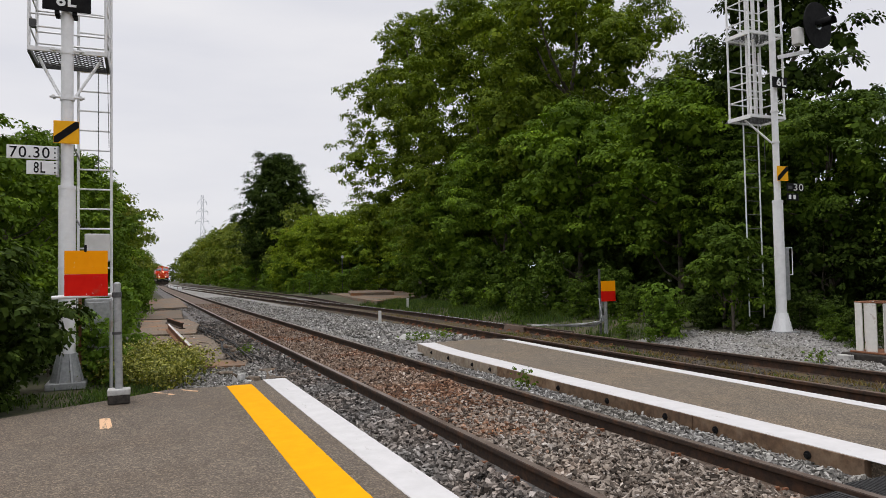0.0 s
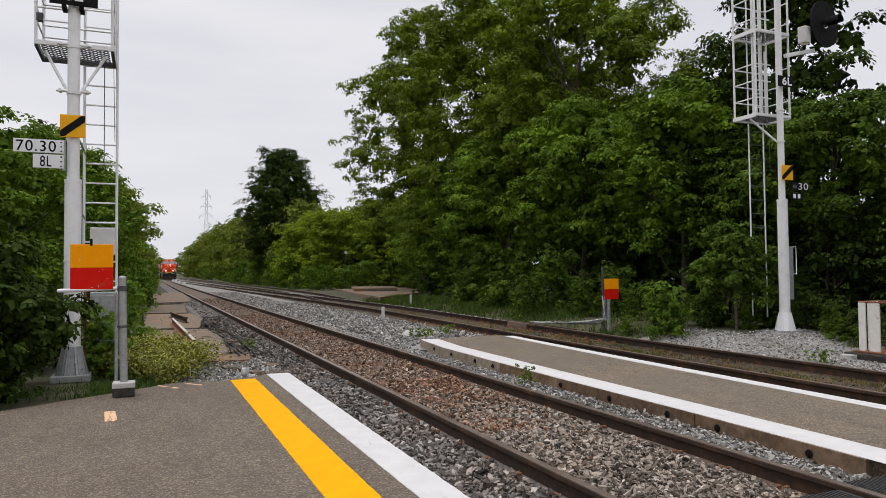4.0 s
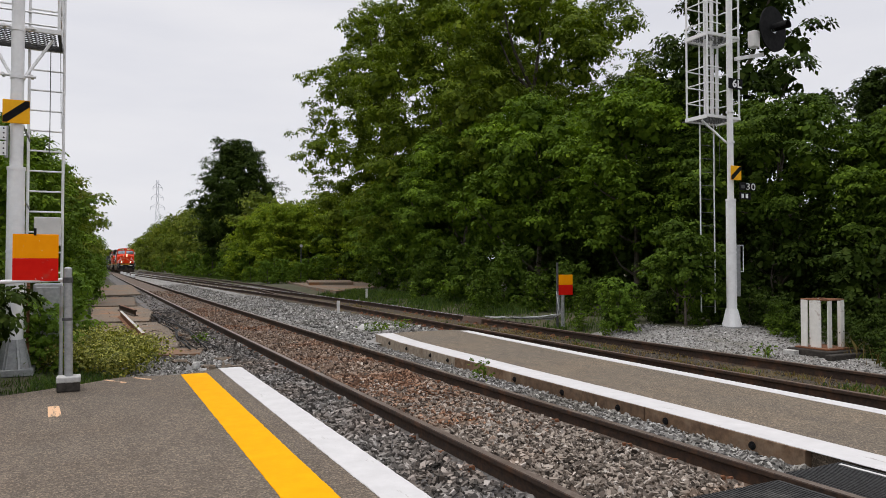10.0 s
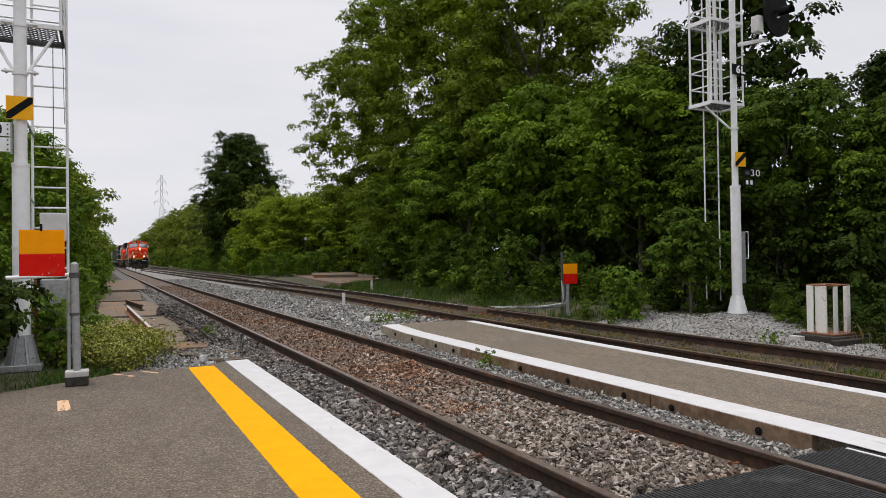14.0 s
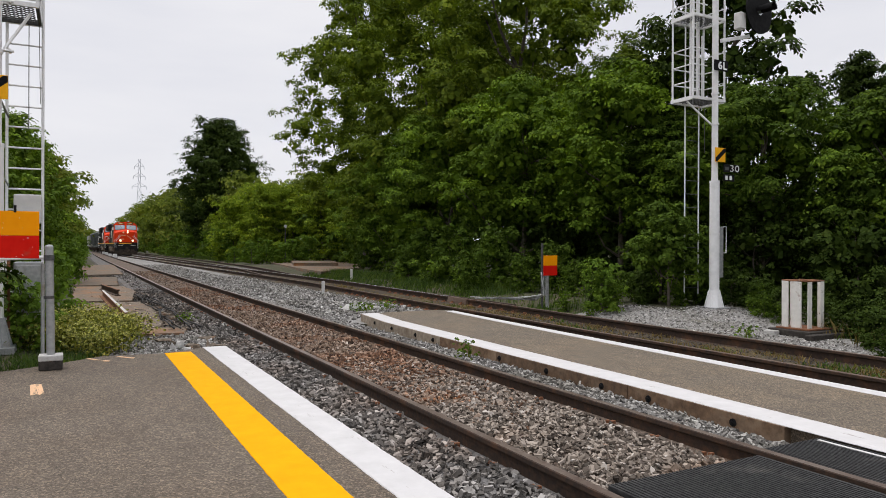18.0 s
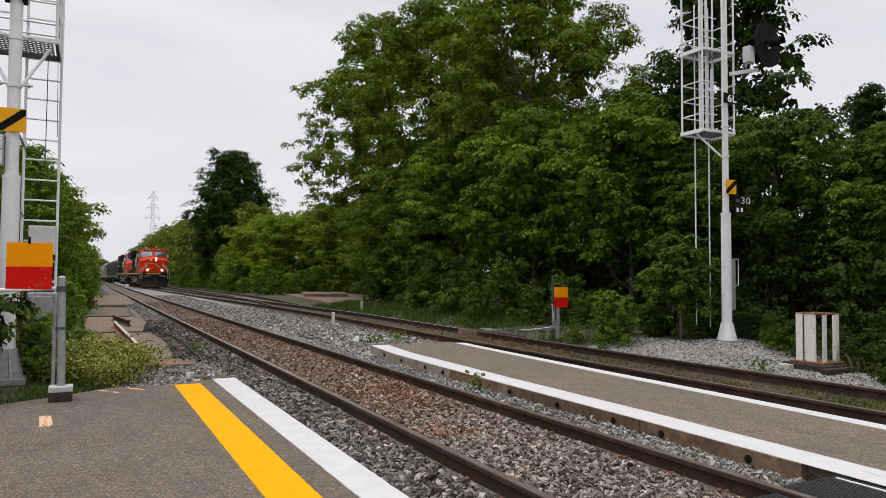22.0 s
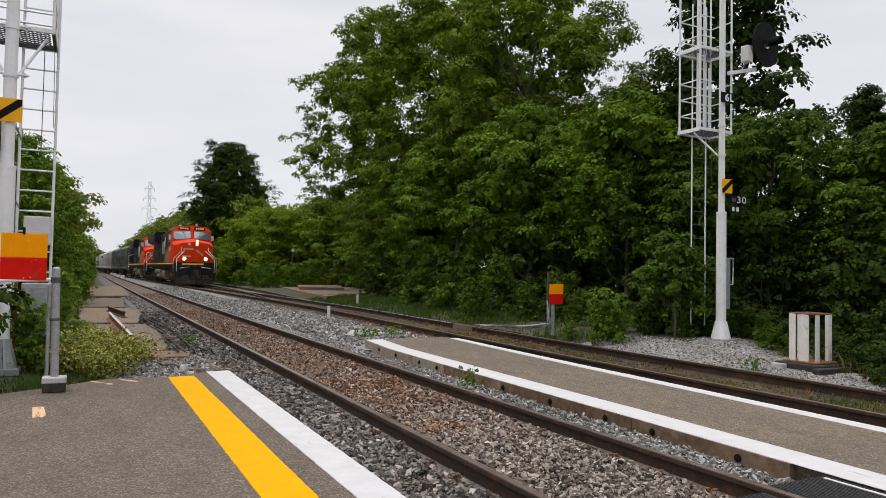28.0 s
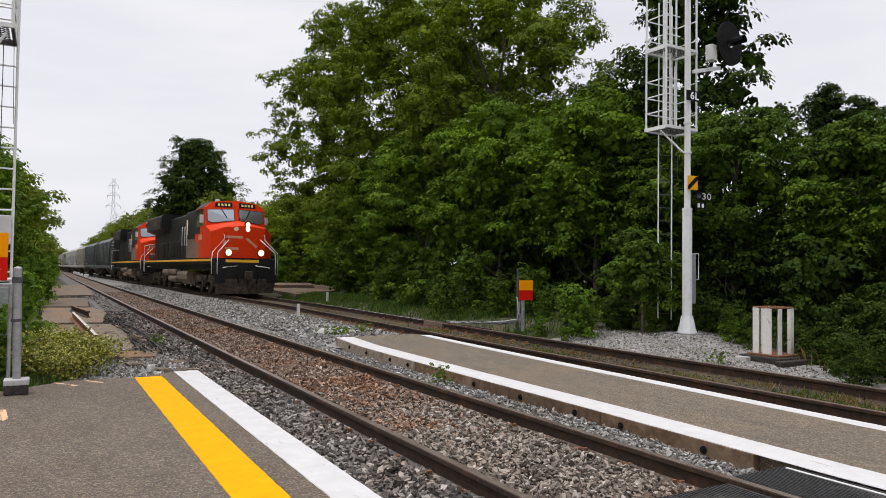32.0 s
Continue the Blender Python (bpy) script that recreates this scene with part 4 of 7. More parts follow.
# ---- signals and signs ----
def signal_mast(name, label, left, x, y, z, k):
    """A tubular signal mast with a ladder and a caged work platform on its far side. k scales the tubes."""
    mast = thing(name, label, "signal mast", "signal masts", m=pose(x, y, z))
    low, top = 0.20 * k, 0.115 * k
    bm = hull(bmesh.new(), [(s * low * q, t * low * q, z0) for s, t in ((-1, 0.6), (-0.6, 1), (0.6, 1), (1, 0.6), (1, -0.6), (0.6, -1), (-0.6, -1), (-1, -0.6)) for q, z0 in ((0.95, 0.03), (0.56, 0.42 * k))])
    base = part("cast_base", bm, M_GALV_DARK if left else M_GALV, mast, "ribbed cast base")
    part("foot_plate", box(bmesh.new(), (-low * 1.25, -low * 1.25, -0.06), (low * 1.25, low * 1.25, 0.03), 0.01), M_GALV_DARK, base)
    for i in range(8):
        rib = part("rib", hull(bmesh.new(), [(e * 0.013, y0, z0) for e in (-1, 1) for y0, z0 in ((-low * 0.5, 0.03), (-low * 1.12, 0.03), (-top * 0.8, 0.42 * k), (-top * 1.1, 0.42 * k))]), M_GALV_DARK if left else M_GALV, base)
        rib.matrix_basis = pose(0, 0, 0, 0, 0, 45 * i + 22)
    part("sleeve", rod(bmesh.new(), (0, 0, 0.4 * k), (0, 0, 2.76), 0.112 * k, 0.108 * k, 20), M_GALV, mast)
    part("pole", rod(bmesh.new(), (0, 0, 2.76), (0, 0, 8.6), (0.082 if left else 0.072) * k, (0.076 if left else 0.068) * k, 18), M_GALV, mast)
    for z0, z1, rad in ((2.72, 2.77, 0.114), (1.60, 1.63, 0.116), (4.64, 4.68, 0.09), (3.98, 4.02, 0.092)):
        part("collar", rod(bmesh.new(), (0, 0, z0), (0, 0, z1), rad * k, seg=20), M_GALV, mast)
    w, d0, d1, zf = (0.49, 0.10, 0.92, 4.72) if left else (0.48, 0.17, 0.76, 4.58)
    for lvl, zz in enumerate((zf, 6.38) if not left else (zf,)):
        bm = box(bmesh.new(), (-w - 0.02, d0 - 0.02, zz - 0.03), (w + 0.02, d0 + 0.02, zz + 0.03))
        deck = part("work_platform", bm, M_GALV, mast)
        for lo, hi in (((-w - 0.02, d0 + 0.02), (-w + 0.02, d1)), ((w - 0.02, d0 + 0.02), (w + 0.02, d1)), ((-w - 0.02, d1), (w + 0.02, d1 + 0.04))):
            part("deck_edge", box(bmesh.new(), (*lo, zz - 0.05), (*hi, zz + 0.03)), M_GRATING if left else M_GALV, deck)
        bm = bmesh.new()
        for i in range(-9, 20):
            for s in (1, -1):
                x0 = i * 0.1 - 0.5
                lo = [max(-0.44, min(0.44, v)) for v in (x0, x0 + s * 0.8)]
                if abs(lo[1] - lo[0]) > 0.02:
                    y0, y1 = ((v - x0) * s for v in lo)
                    rod(bm, (lo[0], d0 + 0.01 + y0, zz - 0.01), (lo[1], d0 + 0.01 + y1, zz - 0.01), 0.0075, seg=4)
        part("grating", bm, M_GRATING, deck, "dark diamond steel grating")
    top = 8.4 if not left else 7.4
    for cx, cy in ((-w, d0), (w, d0), (w, d1), (-w, d1)):
        part("cage_post", rod(bmesh.new(), (cx, cy, zf), (cx, cy, top), 0.022, seg=8), M_GALV, mast)
    for zz in [zf + v for v in ((0.36, 0.72, 1.08, 2.05, 2.5) if not left else (0.32, 0.5, 0.82, 1.5))]:
        bm = pipe(bmesh.new(), [(w, d0, zz), (w, d1, zz), (-w, d1, zz), (-w, d0, zz)], 0.015)
        rod(bm, (-w, d0, zz), (-0.06, d0, zz), 0.013, seg=6)
        part("cage_rail", bm, M_GALV, mast)
    for s in (-1, 1) if left else (-1,):
        part("brace", rod(bmesh.new(), (s * 0.40, d0 + 0.25, zf - 0.05), (s * 0.07, 0.06, 4.01), 0.022, seg=8), M_GALV, mast)
    l0, l1 = (0.07, 0.53) if left else (-0.06, 0.37)
    for lx in (l0, l1):
        part("ladder_stile", rod(bmesh.new(), (lx, d1 + 0.03, 0.25), (lx, d1 + 0.03, 7.6), 0.02 if left else 0.016, seg=8), M_GALV, mast)
    rung = None
    for zz in np.arange(0.4, 7.5, 0.305):
        if rung is None:
            rung = part("ladder_rung", rod(bmesh.new(), (l0, d1 + 0.03, 0), (l1, d1 + 0.03, 0), 0.014 if left else 0.009, seg=6), M_GALV if left else M_GRATING, mast)
            rung.matrix_basis = pose(0, 0, zz)
        else:
            twin(rung, 0, 0, zz)
    if not left:
        for lx in (-0.18, 0.02, 0.18):
            part("conduit", rod(bmesh.new(), (lx, 0.52, zf + 0.05), (lx, 0.52, zf + (3.2 if lx < 0.1 else 1.5)), 0.028, seg=8), M_GALV, mast)
        for zz in np.arange(zf + 0.25, zf + 3.1, 0.3):
            part("inner_rung", rod(bmesh.new(), (-0.18, 0.52, zz), (0.02, 0.52, zz), 0.013, seg=6), M_GALV, mast)
    bm = rod(bmesh.new(), (0.35, d1 - 0.02, zf), (0.35, d1 - 0.02, 3.1), 0.006, seg=4)
    rod(bm, (0.48, d1 - 0.04, zf), (0.50, d1 - 0.02, 3.5), 0.006, seg=4)
    part("cable", bm, M_GRATING, mast)
    for zz in (1.2, 2.4, 3.4) if left else ():
        part("ladder_bracket", rod(bmesh.new(), (0.05, 0.05, zz), (l0 + 0.02, d1 + 0.02, zz - 0.12), 0.014, seg=6), M_GALV_DARK, mast)
    return mast


def diagonal_sign(mast, x, y, z, s, rz=0.0):
    plate = part("marker_plate", box(bmesh.new(), (-s / 2, -0.006, -s / 2), (s / 2, 0.006, s / 2), 0.005), M_SIGN_YELLOW, mast, "yellow plate with a black diagonal bar")
    plate.matrix_basis = pose(x, y, z, 0, 0, rz)
    bm = prism(bmesh.new(), [(-0.49 * s, -0.47 * s), (-0.33 * s, -0.47 * s), (0.49 * s, 0.22 * s), (0.49 * s, 0.47 * s), (0.33 * s, 0.47 * s), (-0.49 * s, -0.22 * s)], 0.0, 0.003)
    bar = part("diagonal_bar", bm, M_BLACK, plate)
    bar.matrix_basis = pose(0, -0.007, 0, 90)


left_mast = signal_mast("signal_mast", "grey tubular signal mast with ladder, cage and plates beside bushes", True, -0.95, 11.2, -0.03, 1.0)
diagonal_sign(left_mast, 0.0, -0.115, 3.51, 0.32)
pl = part("number_plate", box(bmesh.new(), (-0.30, -0.135, 5.22), (0.31, -0.123, 5.48), 0.004), M_BLACK, left_mast, "black plate with white figures")
lettering("figure", "8L", 0.25, 0.17, M_SIGN_WHITE, pl, pose(0.0, -0.138, 5.37, 90), 0.006)
for dx in (-0.12, 0.10):
    part("clamp", box(bmesh.new(), (dx - 0.03, -0.12, 5.17), (dx + 0.03, 0.09, 5.23), 0.006), M_BLACK, left_mast)
for zz in (5.02, 5.42):
    part("clamp", box(bmesh.new(), (-0.50, 0.08, zz), (-0.40, 0.16, zz + 0.12), 0.008), M_GRATING, left_mast)
for text, x0, x1, z0, z1, ts in (("70.30", -0.72, -0.11, 3.115, 3.30, 0.48), ("8L", -0.485, -0.11, 2.905, 3.095, 0.14)):
    pl = part("number_plate", box(bmesh.new(), (x0, -0.125, z0), (x1, -0.113, z1), 0.004), M_SIGN_WHITE, left_mast, "white plate with black figures")
    lettering("figure", text, ts, 0.15, M_BLACK, pl, pose((x0 + x1) / 2 - 0.03, -0.127, (z0 + z1) / 2, 90), 0.001)
    for zz in (z0 + 0.03, (z0 + z1) / 2, z1 - 0.03):
        part("fixing", rod(bmesh.new(), (x1 - 0.03, -0.124, zz), (x1 - 0.03, -0.134, zz), 0.011, seg=8), M_BLACK, pl)
for zz in (4.70, 4.03):
    bm = rod(bmesh.new(), (-0.22, 0, zz), (0.22, 0, zz), 0.02, seg=8)
    rod(bm, (-0.17, -0.05, zz), (-0.17, 0.08, zz), 0.022, seg=8)
    rod(bm, (0.17, -0.05, zz), (0.17, 0.08, zz), 0.022, seg=8)
    part("clamp_bar", bm, M_GALV, left_mast)
part("plate_bracket", box(bmesh.new(), (-0.13, -0.112, 2.88), (-0.09, -0.06, 3.31), 0.004), M_GALV_DARK, left_mast)
part("junction_box", box(bmesh.new(), (0.17, 0.72, 1.72), (0.52, 0.9, 2.14), 0.015), M_CASE, left_mast, "pale junction box with dark hinges")
part("cable_trunk", box(bmesh.new(), (0.13, 0.15, 0.1), (0.17, 0.2, 1.4), 0.006), M_RUST, left_mast, "rusty cable conduit")

case = thing("equipment_case", "weathered grey trackside equipment case behind a barrier", "equipment case", m=pose(-0.60, 11.75, -0.12))
part("body", box(bmesh.new(), (-0.16, -0.10, 0.42), (0.20, 0.16, 1.25), 0.015), M_GALV_DARK, case)
part("door", box(bmesh.new(), (-0.13, -0.118, 0.47), (0.17, -0.102, 1.2), 0.008), M_GALV_DARK, case)
part("handle", box(bmesh.new(), (0.08, -0.138, 0.66), (0.14, -0.12, 0.72), 0.004), M_BLACK, case)
part("stand", rod(bmesh.new(), (0.02, 0.03, -0.1), (0.02, 0.03, 0.42), 0.06, seg=10), M_GALV_DARK, case)

right_mast = signal_mast("signal_mast", "grey tubular signal mast with black disc signal on gravel", False, 12.335, 10.85, 0.06, 0.95)
diagonal_sign(right_mast, 0.02, -0.13, 3.32, 0.31)
arm = part("bracket_arm", box(bmesh.new(), (0.05, -0.06, -0.04), (0.95, 0.0, 0.04), 0.008), M_GALV, right_mast)
arm.matrix_basis = pose(0, -0.08, 5.78, 0, -14)
head = part("signal_head", rod(bmesh.new(), (0, 0, 0), (0, -0.03, 0), 0.50, seg=32), M_BLACK, right_mast, "round black signal target with hooded lamp")
head.matrix_basis = pose(1.04, -0.26, 6.54, 0, 0, 8)
bm = bmesh.new()
rows = []
for i in range(15):
    a = math.pi * (1.15 * i / 14 - 0.075)
    rows.append([bm.verts.new((0.11 * r * math.cos(a), -0.03 - dy, 0.11 * r * math.sin(a))) for r, dy in ((1, 0), (1, 0.34), (1.06, 0.34), (1.06, 0))])
for p, q in zip(rows, rows[1:]):
    for i in range(4):
        bm.faces.new((p[i], p[(i + 1) % 4], q[(i + 1) % 4], q[i]))
part("hood", bm, M_BLACK, head)
part("lens", rod(bmesh.new(), (0, -0.03, 0), (0, -0.045, 0), 0.10, seg=20), M_GLASS, head, "unlit dark glass lens")
part("lamp_housing", box(bmesh.new(), (-0.60, 0.04, -0.46), (-0.40, 0.22, -0.10), 0.02), M_CASE, head, "pale grey lamp case")
pl = part("number_plate", box(bmesh.new(), (-0.18, -0.135, 5.13), (0.24, -0.123, 5.36), 0.004), M_BLACK, right_mast, "black plate with white figures")
lettering("figure", "6L", 0.27, 0.17, M_SIGN_WHITE, pl, pose(0.07, -0.138, 5.25, 90), 0.006)
pl = part("number_plate", box(bmesh.new(), (0.12, -0.135, 2.96), (0.62, -0.123, 3.13), 0.004), M_BLACK, right_mast, "black plate with white figures")
lettering("figure", "30", 0.28, 0.145, M_CASE, pl, pose(0.46, -0.138, 3.045, 90), 0.0)
part("bar", box(bmesh.new(), (0.16, -0.139, 3.0), (0.28, -0.136, 3.07)), M_GRATING, pl)
pl = part("number_plate", box(bmesh.new(), (0.12, -0.135, 2.76), (0.46, -0.123, 2.91), 0.004), M_BLACK, right_mast, "small black plate")
for dx in (0.17, 0.30):
    part("bar", box(bmesh.new(), (dx, -0.139, 2.79), (dx + 0.07, -0.136, 2.88)), M_SIGN_WHITE, pl)
cable_case = part("cable_case", box(bmesh.new(), (0.13, 0.02, 0.66), (0.31, 0.2, 1.78), 0.012), M_GALV_DARK, right_mast, "grey cable case")
for zz in np.arange(0.85, 1.7, 0.2):
    part("louvre", box(bmesh.new(), (0.16, 0.01, zz), (0.28, 0.019, zz + 0.03)), M_GALV_DARK, cable_case)
part("hoop", pipe(bmesh.new(), [(0.32, 0.1, 1.2), (0.48, 0.1, 1.2), (0.48, 0.1, 1.78), (0.32, 0.1, 1.77)], 0.012), M_GALV, right_mast)


# fence with warning board at the platform's end
fence = thing("fence", "galvanised pipe barrier with a domed post in a concrete block", "fence", m=pose(-0.225, 8.90, 0))
part("block", box(bmesh.new(), (-0.115, -0.1, 0.0), (0.115, 0.1, 0.15), 0.012), [M_DARKBASE], fence, "dark concrete foot")
part("block_cap", box(bmesh.new(), (-0.12, -0.105, 0.10), (0.12, 0.105, 0.165), 0.012), M_CONCRETE, fence, "pale mortar cap")
bm = rod(bmesh.new(), (0.0, 0, 0.15), (-0.02, 0, 1.35), 0.042, seg=16)
sphere(bm, (-0.02, 0, 1.35), 0.044, 12, 0.6)
part("post", bm, M_GALV_DARK, fence)
for z0, z1 in ((0.78, 0.81), (1.2, 1.26)):
    part("clamp", rod(bmesh.new(), (-0.02, 0.0, z0), (-0.02, 0.0, z1), 0.052, seg=12), M_GRATING, fence)
part("top_rail", rod(bmesh.new(), (-0.02, 0.04, 1.235), (-0.68, 0.03, 1.215), 0.022, seg=10), M_GALV, fence)
part("stay", rod(bmesh.new(), (-0.09, 0.3, 0.0), (-0.09, 0.3, 1.16), 0.02, seg=8), M_GALV_DARK, fence)
board = thing("warning_board", "square board, orange above and red below, on a barrier rail", "sign", m=pose(-0.78, 8.92, 1.222))
part("upper_half", box(bmesh.new(), (0, -0.006, 0.25), (0.44, 0.006, 0.515), 0.004), M_SIGN_ORANGE, board, "orange reflective upper half")
part("lower_half", box(bmesh.new(), (0, -0.006, 0.0), (0.44, 0.006, 0.249), 0.004), M_SIGN_RED, board, "red reflective lower half with pale scratches")
for k in range(10):
    r = random.Random(k + 5)
    fl = part("scratch", box(bmesh.new(), (0, -0.001, 0), (r.uniform(0.003, 0.012), 0.001, r.uniform(0.003, 0.008))), M_SIGN_WHITE, board)
    fl.matrix_basis = pose(r.uniform(0.05, 0.4), -0.0075, r.choice((r.uniform(0.03, 0.24), r.uniform(0.03, 0.24), r.uniform(0.28, 0.48))), 0, r.uniform(0, 90))
part("clip", box(bmesh.new(), (0.20, -0.012, 0.50), (0.225, 0.02, 0.58), 0.003), M_BLACK, board)

far_board = thing("warning_board", "small orange and red board on a grey post beside the woods", "sign", m=pose(10.33, 14.36, -0.035))
part("upper_half", box(bmesh.new(), (0.0, -0.006, 0.95), (0.42, 0.006, 1.2), 0.004), M_SIGN_ORANGE, far_board)
part("lower_half", box(bmesh.new(), (0.0, -0.006, 0.70), (0.42, 0.006, 0.949), 0.004), M_SIGN_RED, far_board)
part("post", rod(bmesh.new(), (0.0, 0.06, -0.1), (0.0, 0.06, 1.5), 0.03, seg=8), M_GRATING, far_board)
part("post", rod(bmesh.new(), (0.16, 0.06, -0.1), (0.16, 0.06, 1.2), 0.045, seg=8), M_GALV_DARK, far_board)
cables = thing("cable_bundle", "bundle of grey cables lying on the ground by the track", "cables")
for k in range(7):
    r = random.Random(k)
    pts = [(10.33 + r.uniform(-0.06, 0.06), 14.4, 0.75), (10.33 + r.uniform(-0.05, 0.05), 14.35, 0.2), (10.2, 14.5 + r.uniform(-0.1, 0.1), 0.05 + 0.02 * k)]
    pts += [(10.2 - 0.25 * i + r.uniform(-0.06, 0.06), 14.7 + 0.3 * i + r.uniform(-0.2, 0.2), 0.03 + r.uniform(0, 0.06)) for i in range(1, 5)]
    part("cable", pipe(bmesh.new(), pts, 0.013), M_GALV_DARK, cables)

stake = thing("marker_stake", "thin pale wooden marker stake standing in ballast", "stake", "marker stakes", m=pose(6.9, 21.27, -0.18))
part("stake", box(bmesh.new(), (-0.045, -0.03, 0), (0.045, 0.03, 0.47), 0.006), M_CASE, stake)
copy_thing(stake, pose(10.87, 29.5, -0.1))

# white steel frame on a tarred base
frame_box = thing("steel_frame", "open white steel frame with chipped paint on a rusty plate", "frame", m=pose(11.82, 8.38, -0.10))
for lo, hi in (((-0.25, 0.12, 0.03), (-0.225, 0.25, 0.88)), ((-0.25, -0.14, 0.03), (-0.225, 0.06, 0.88)), ((-0.20, -0.25, 0.03), (-0.09, -0.23, 0.88)), ((0.15, -0.25, 0.03), (0.224, -0.23, 0.88)), ((-0.02, 0.225, 0.03), (0.14, 0.25, 0.88)), ((0.225, -0.25, 0.03), (0.25, -0.13, 0.88)), ((0.18, 0.225, 0.03), (0.25, 0.25, 0.88))):
    part("panel", box(bmesh.new(), lo, hi, 0.005), M_WHITE_STEEL, frame_box, "chipped white steel panel")
part("top_frame", pipe(bmesh.new(), [(-0.24, -0.24, 0.88), (0.24, -0.24, 0.88), (0.24, 0.24, 0.88), (-0.24, 0.24, 0.88), (-0.24, -0.24, 0.88)], 0.018), M_RUST, frame_box, "rusty top frame")
part("base_plate", box(bmesh.new(), (-0.32, -0.34, 0.0), (0.36, 0.32, 0.03), 0.006), M_RUST, frame_box, "rusty base plate")
tar = thing("tarred_base", "black tarred foundation block in gravel", "foundation", m=pose(11.82, 8.38, -0.10))
part("block", box(bmesh.new(), (-0.42, -0.46, -0.35), (0.46, 0.42, -0.002), 0.02), M_DARKBASE, tar)
part("sleeper_end", box(bmesh.new(), (-0.62, -0.62, -0.3), (0.52, -0.47, -0.03), 0.02), M_DARKBASE, tar, "black tarred timber end")
part("side_block", box(bmesh.new(), (-0.58, 0.15, -0.3), (-0.43, 0.38, -0.03), 0.015), M_CONCRETE, tar, "grey concrete block")

# switch gear between the far tracks
for x, y, sx, sy, sz in ((4.52, 98, 0.46, 1.2, 0.5), (4.5, 111, 0.4, 0.6, 0.42), (4.5, 123, 0.44, 1.2, 0.5), (4.55, 138, 0.4, 1.0, 0.5)):
    sw = thing("switch_machine", "white painted switch machine box beside the track", "switch machine", "switch machines", m=pose(x, y, -0.17))
    part("body", box(bmesh.new(), (-sx / 2, -sy / 2, 0.05), (sx / 2, sy / 2, sz), 0.03), M_SIGN_WHITE, sw)
    part("base", box(bmesh.new(), (-sx / 2 - 0.1, -sy / 2 - 0.1, 0.0), (sx / 2 + 0.1, sy / 2 + 0.1, 0.05)), M_GRIME, sw)

# small lamp post and pipe railing at the edge of the woods
lamp_x = thing("marker_post", "slim dark post with a small pale disc in front of bushes", "post", m=pose(14.2, 53.0, 0.0))
part("post", rod(bmesh.new(), (0, 0, 0), (0, 0, 3.0), 0.04, seg=8), M_GRATING, lamp_x)
part("disc", rod(bmesh.new(), (0, -0.05, 2.9), (0, -0.08, 2.9), 0.12, seg=14), M_CASE, lamp_x, "small pale disc")
barrier = thing("pipe_railing", "dark pipe railing beside the hardstanding", "railing", m=pose(17.2, 57.0, 0.1))
for dx in (0, 1.3, 2.6):
    part("post", rod(bmesh.new(), (dx, 0, 0), (dx, 0, 1.1), 0.05, seg=8), M_GRATING, barrier)
for zz in (0.55, 1.05):
    part("rail", rod(bmesh.new(), (0, 0, zz), (2.6, 0, zz), 0.04, seg=8), M_GRATING, barrier)

# far power-line tower
pylon = thing("power_pylon", "tall lattice power-line tower far behind the trees", "pylon", m=pose(31.5, 420, 0))


def pylon_half(zz):
    return 2.6 - 2.0 * min(1, zz / 36) if zz < 36 else 0.6


bm = bmesh.new()
levels = [0, 8, 15, 21, 26, 30, 34, 38, 42, 46, 49]
for a, b in zip(levels, levels[1:]):
    ha, hb = pylon_half(a), pylon_half(b)
    for s in (-1, 1):
        for t in (-1, 1):
            rod(bm, (s * ha, t * ha, a), (s * hb, t * hb, b), 0.07, seg=4)
        rod(bm, (s * ha, -ha, a), (-s * hb, -hb, b), 0.05, seg=4)
        rod(bm, (s * ha, ha, a), (-s * hb, hb, b), 0.05, seg=4)
part("lattice", bm, M_HAZY_STEEL, pylon)
for zz, ln in ((34, 3.6), (39.5, 3.0), (45, 2.4)):
    bm = bmesh.new()
    for s in (-1, 1):
        rod(bm, (s * 0.7, 0, zz), (s * ln, 0, zz), 0.12, seg=4)
        rod(bm, (s * 0.7, 0, zz + 1.8), (s * ln, 0, zz), 0.09, seg=4)
        rod(bm, (s * ln, 0, zz), (s * ln, 0, zz - 1.6), 0.12, seg=4)
    part("cross_arm", bm, M_HAZY_STEEL, pylon)


# ---- train ----
def wheelset(parent, y, z=0.52, r=0.52, name="wheelset"):
    bm = rod(bmesh.new(), (-0.95, 0, 0), (0.95, 0, 0), 0.09, seg=10)
    for s in (-1, 1):
        rod(bm, (s * 0.69, 0, 0), (s * 0.82, 0, 0), r, seg=24)
        rod(bm, (s * 0.66, 0, 0), (s * 0.69, 0, 0), r + 0.03, seg=24)
        for a in range(3):
            t = a * 2.094
            box(bm, (s * 0.83 - 0.01, 0.2 * math.cos(t) - 0.05, 0.2 * math.sin(t) - 0.05), (s * 0.83 + 0.01, 0.2 * math.cos(t) + 0.05, 0.2 * math.sin(t) + 0.05))
    ob = part(name, bm, M_GRIME, parent)
    ob.matrix_basis = pose(0, y, z)
    return ob


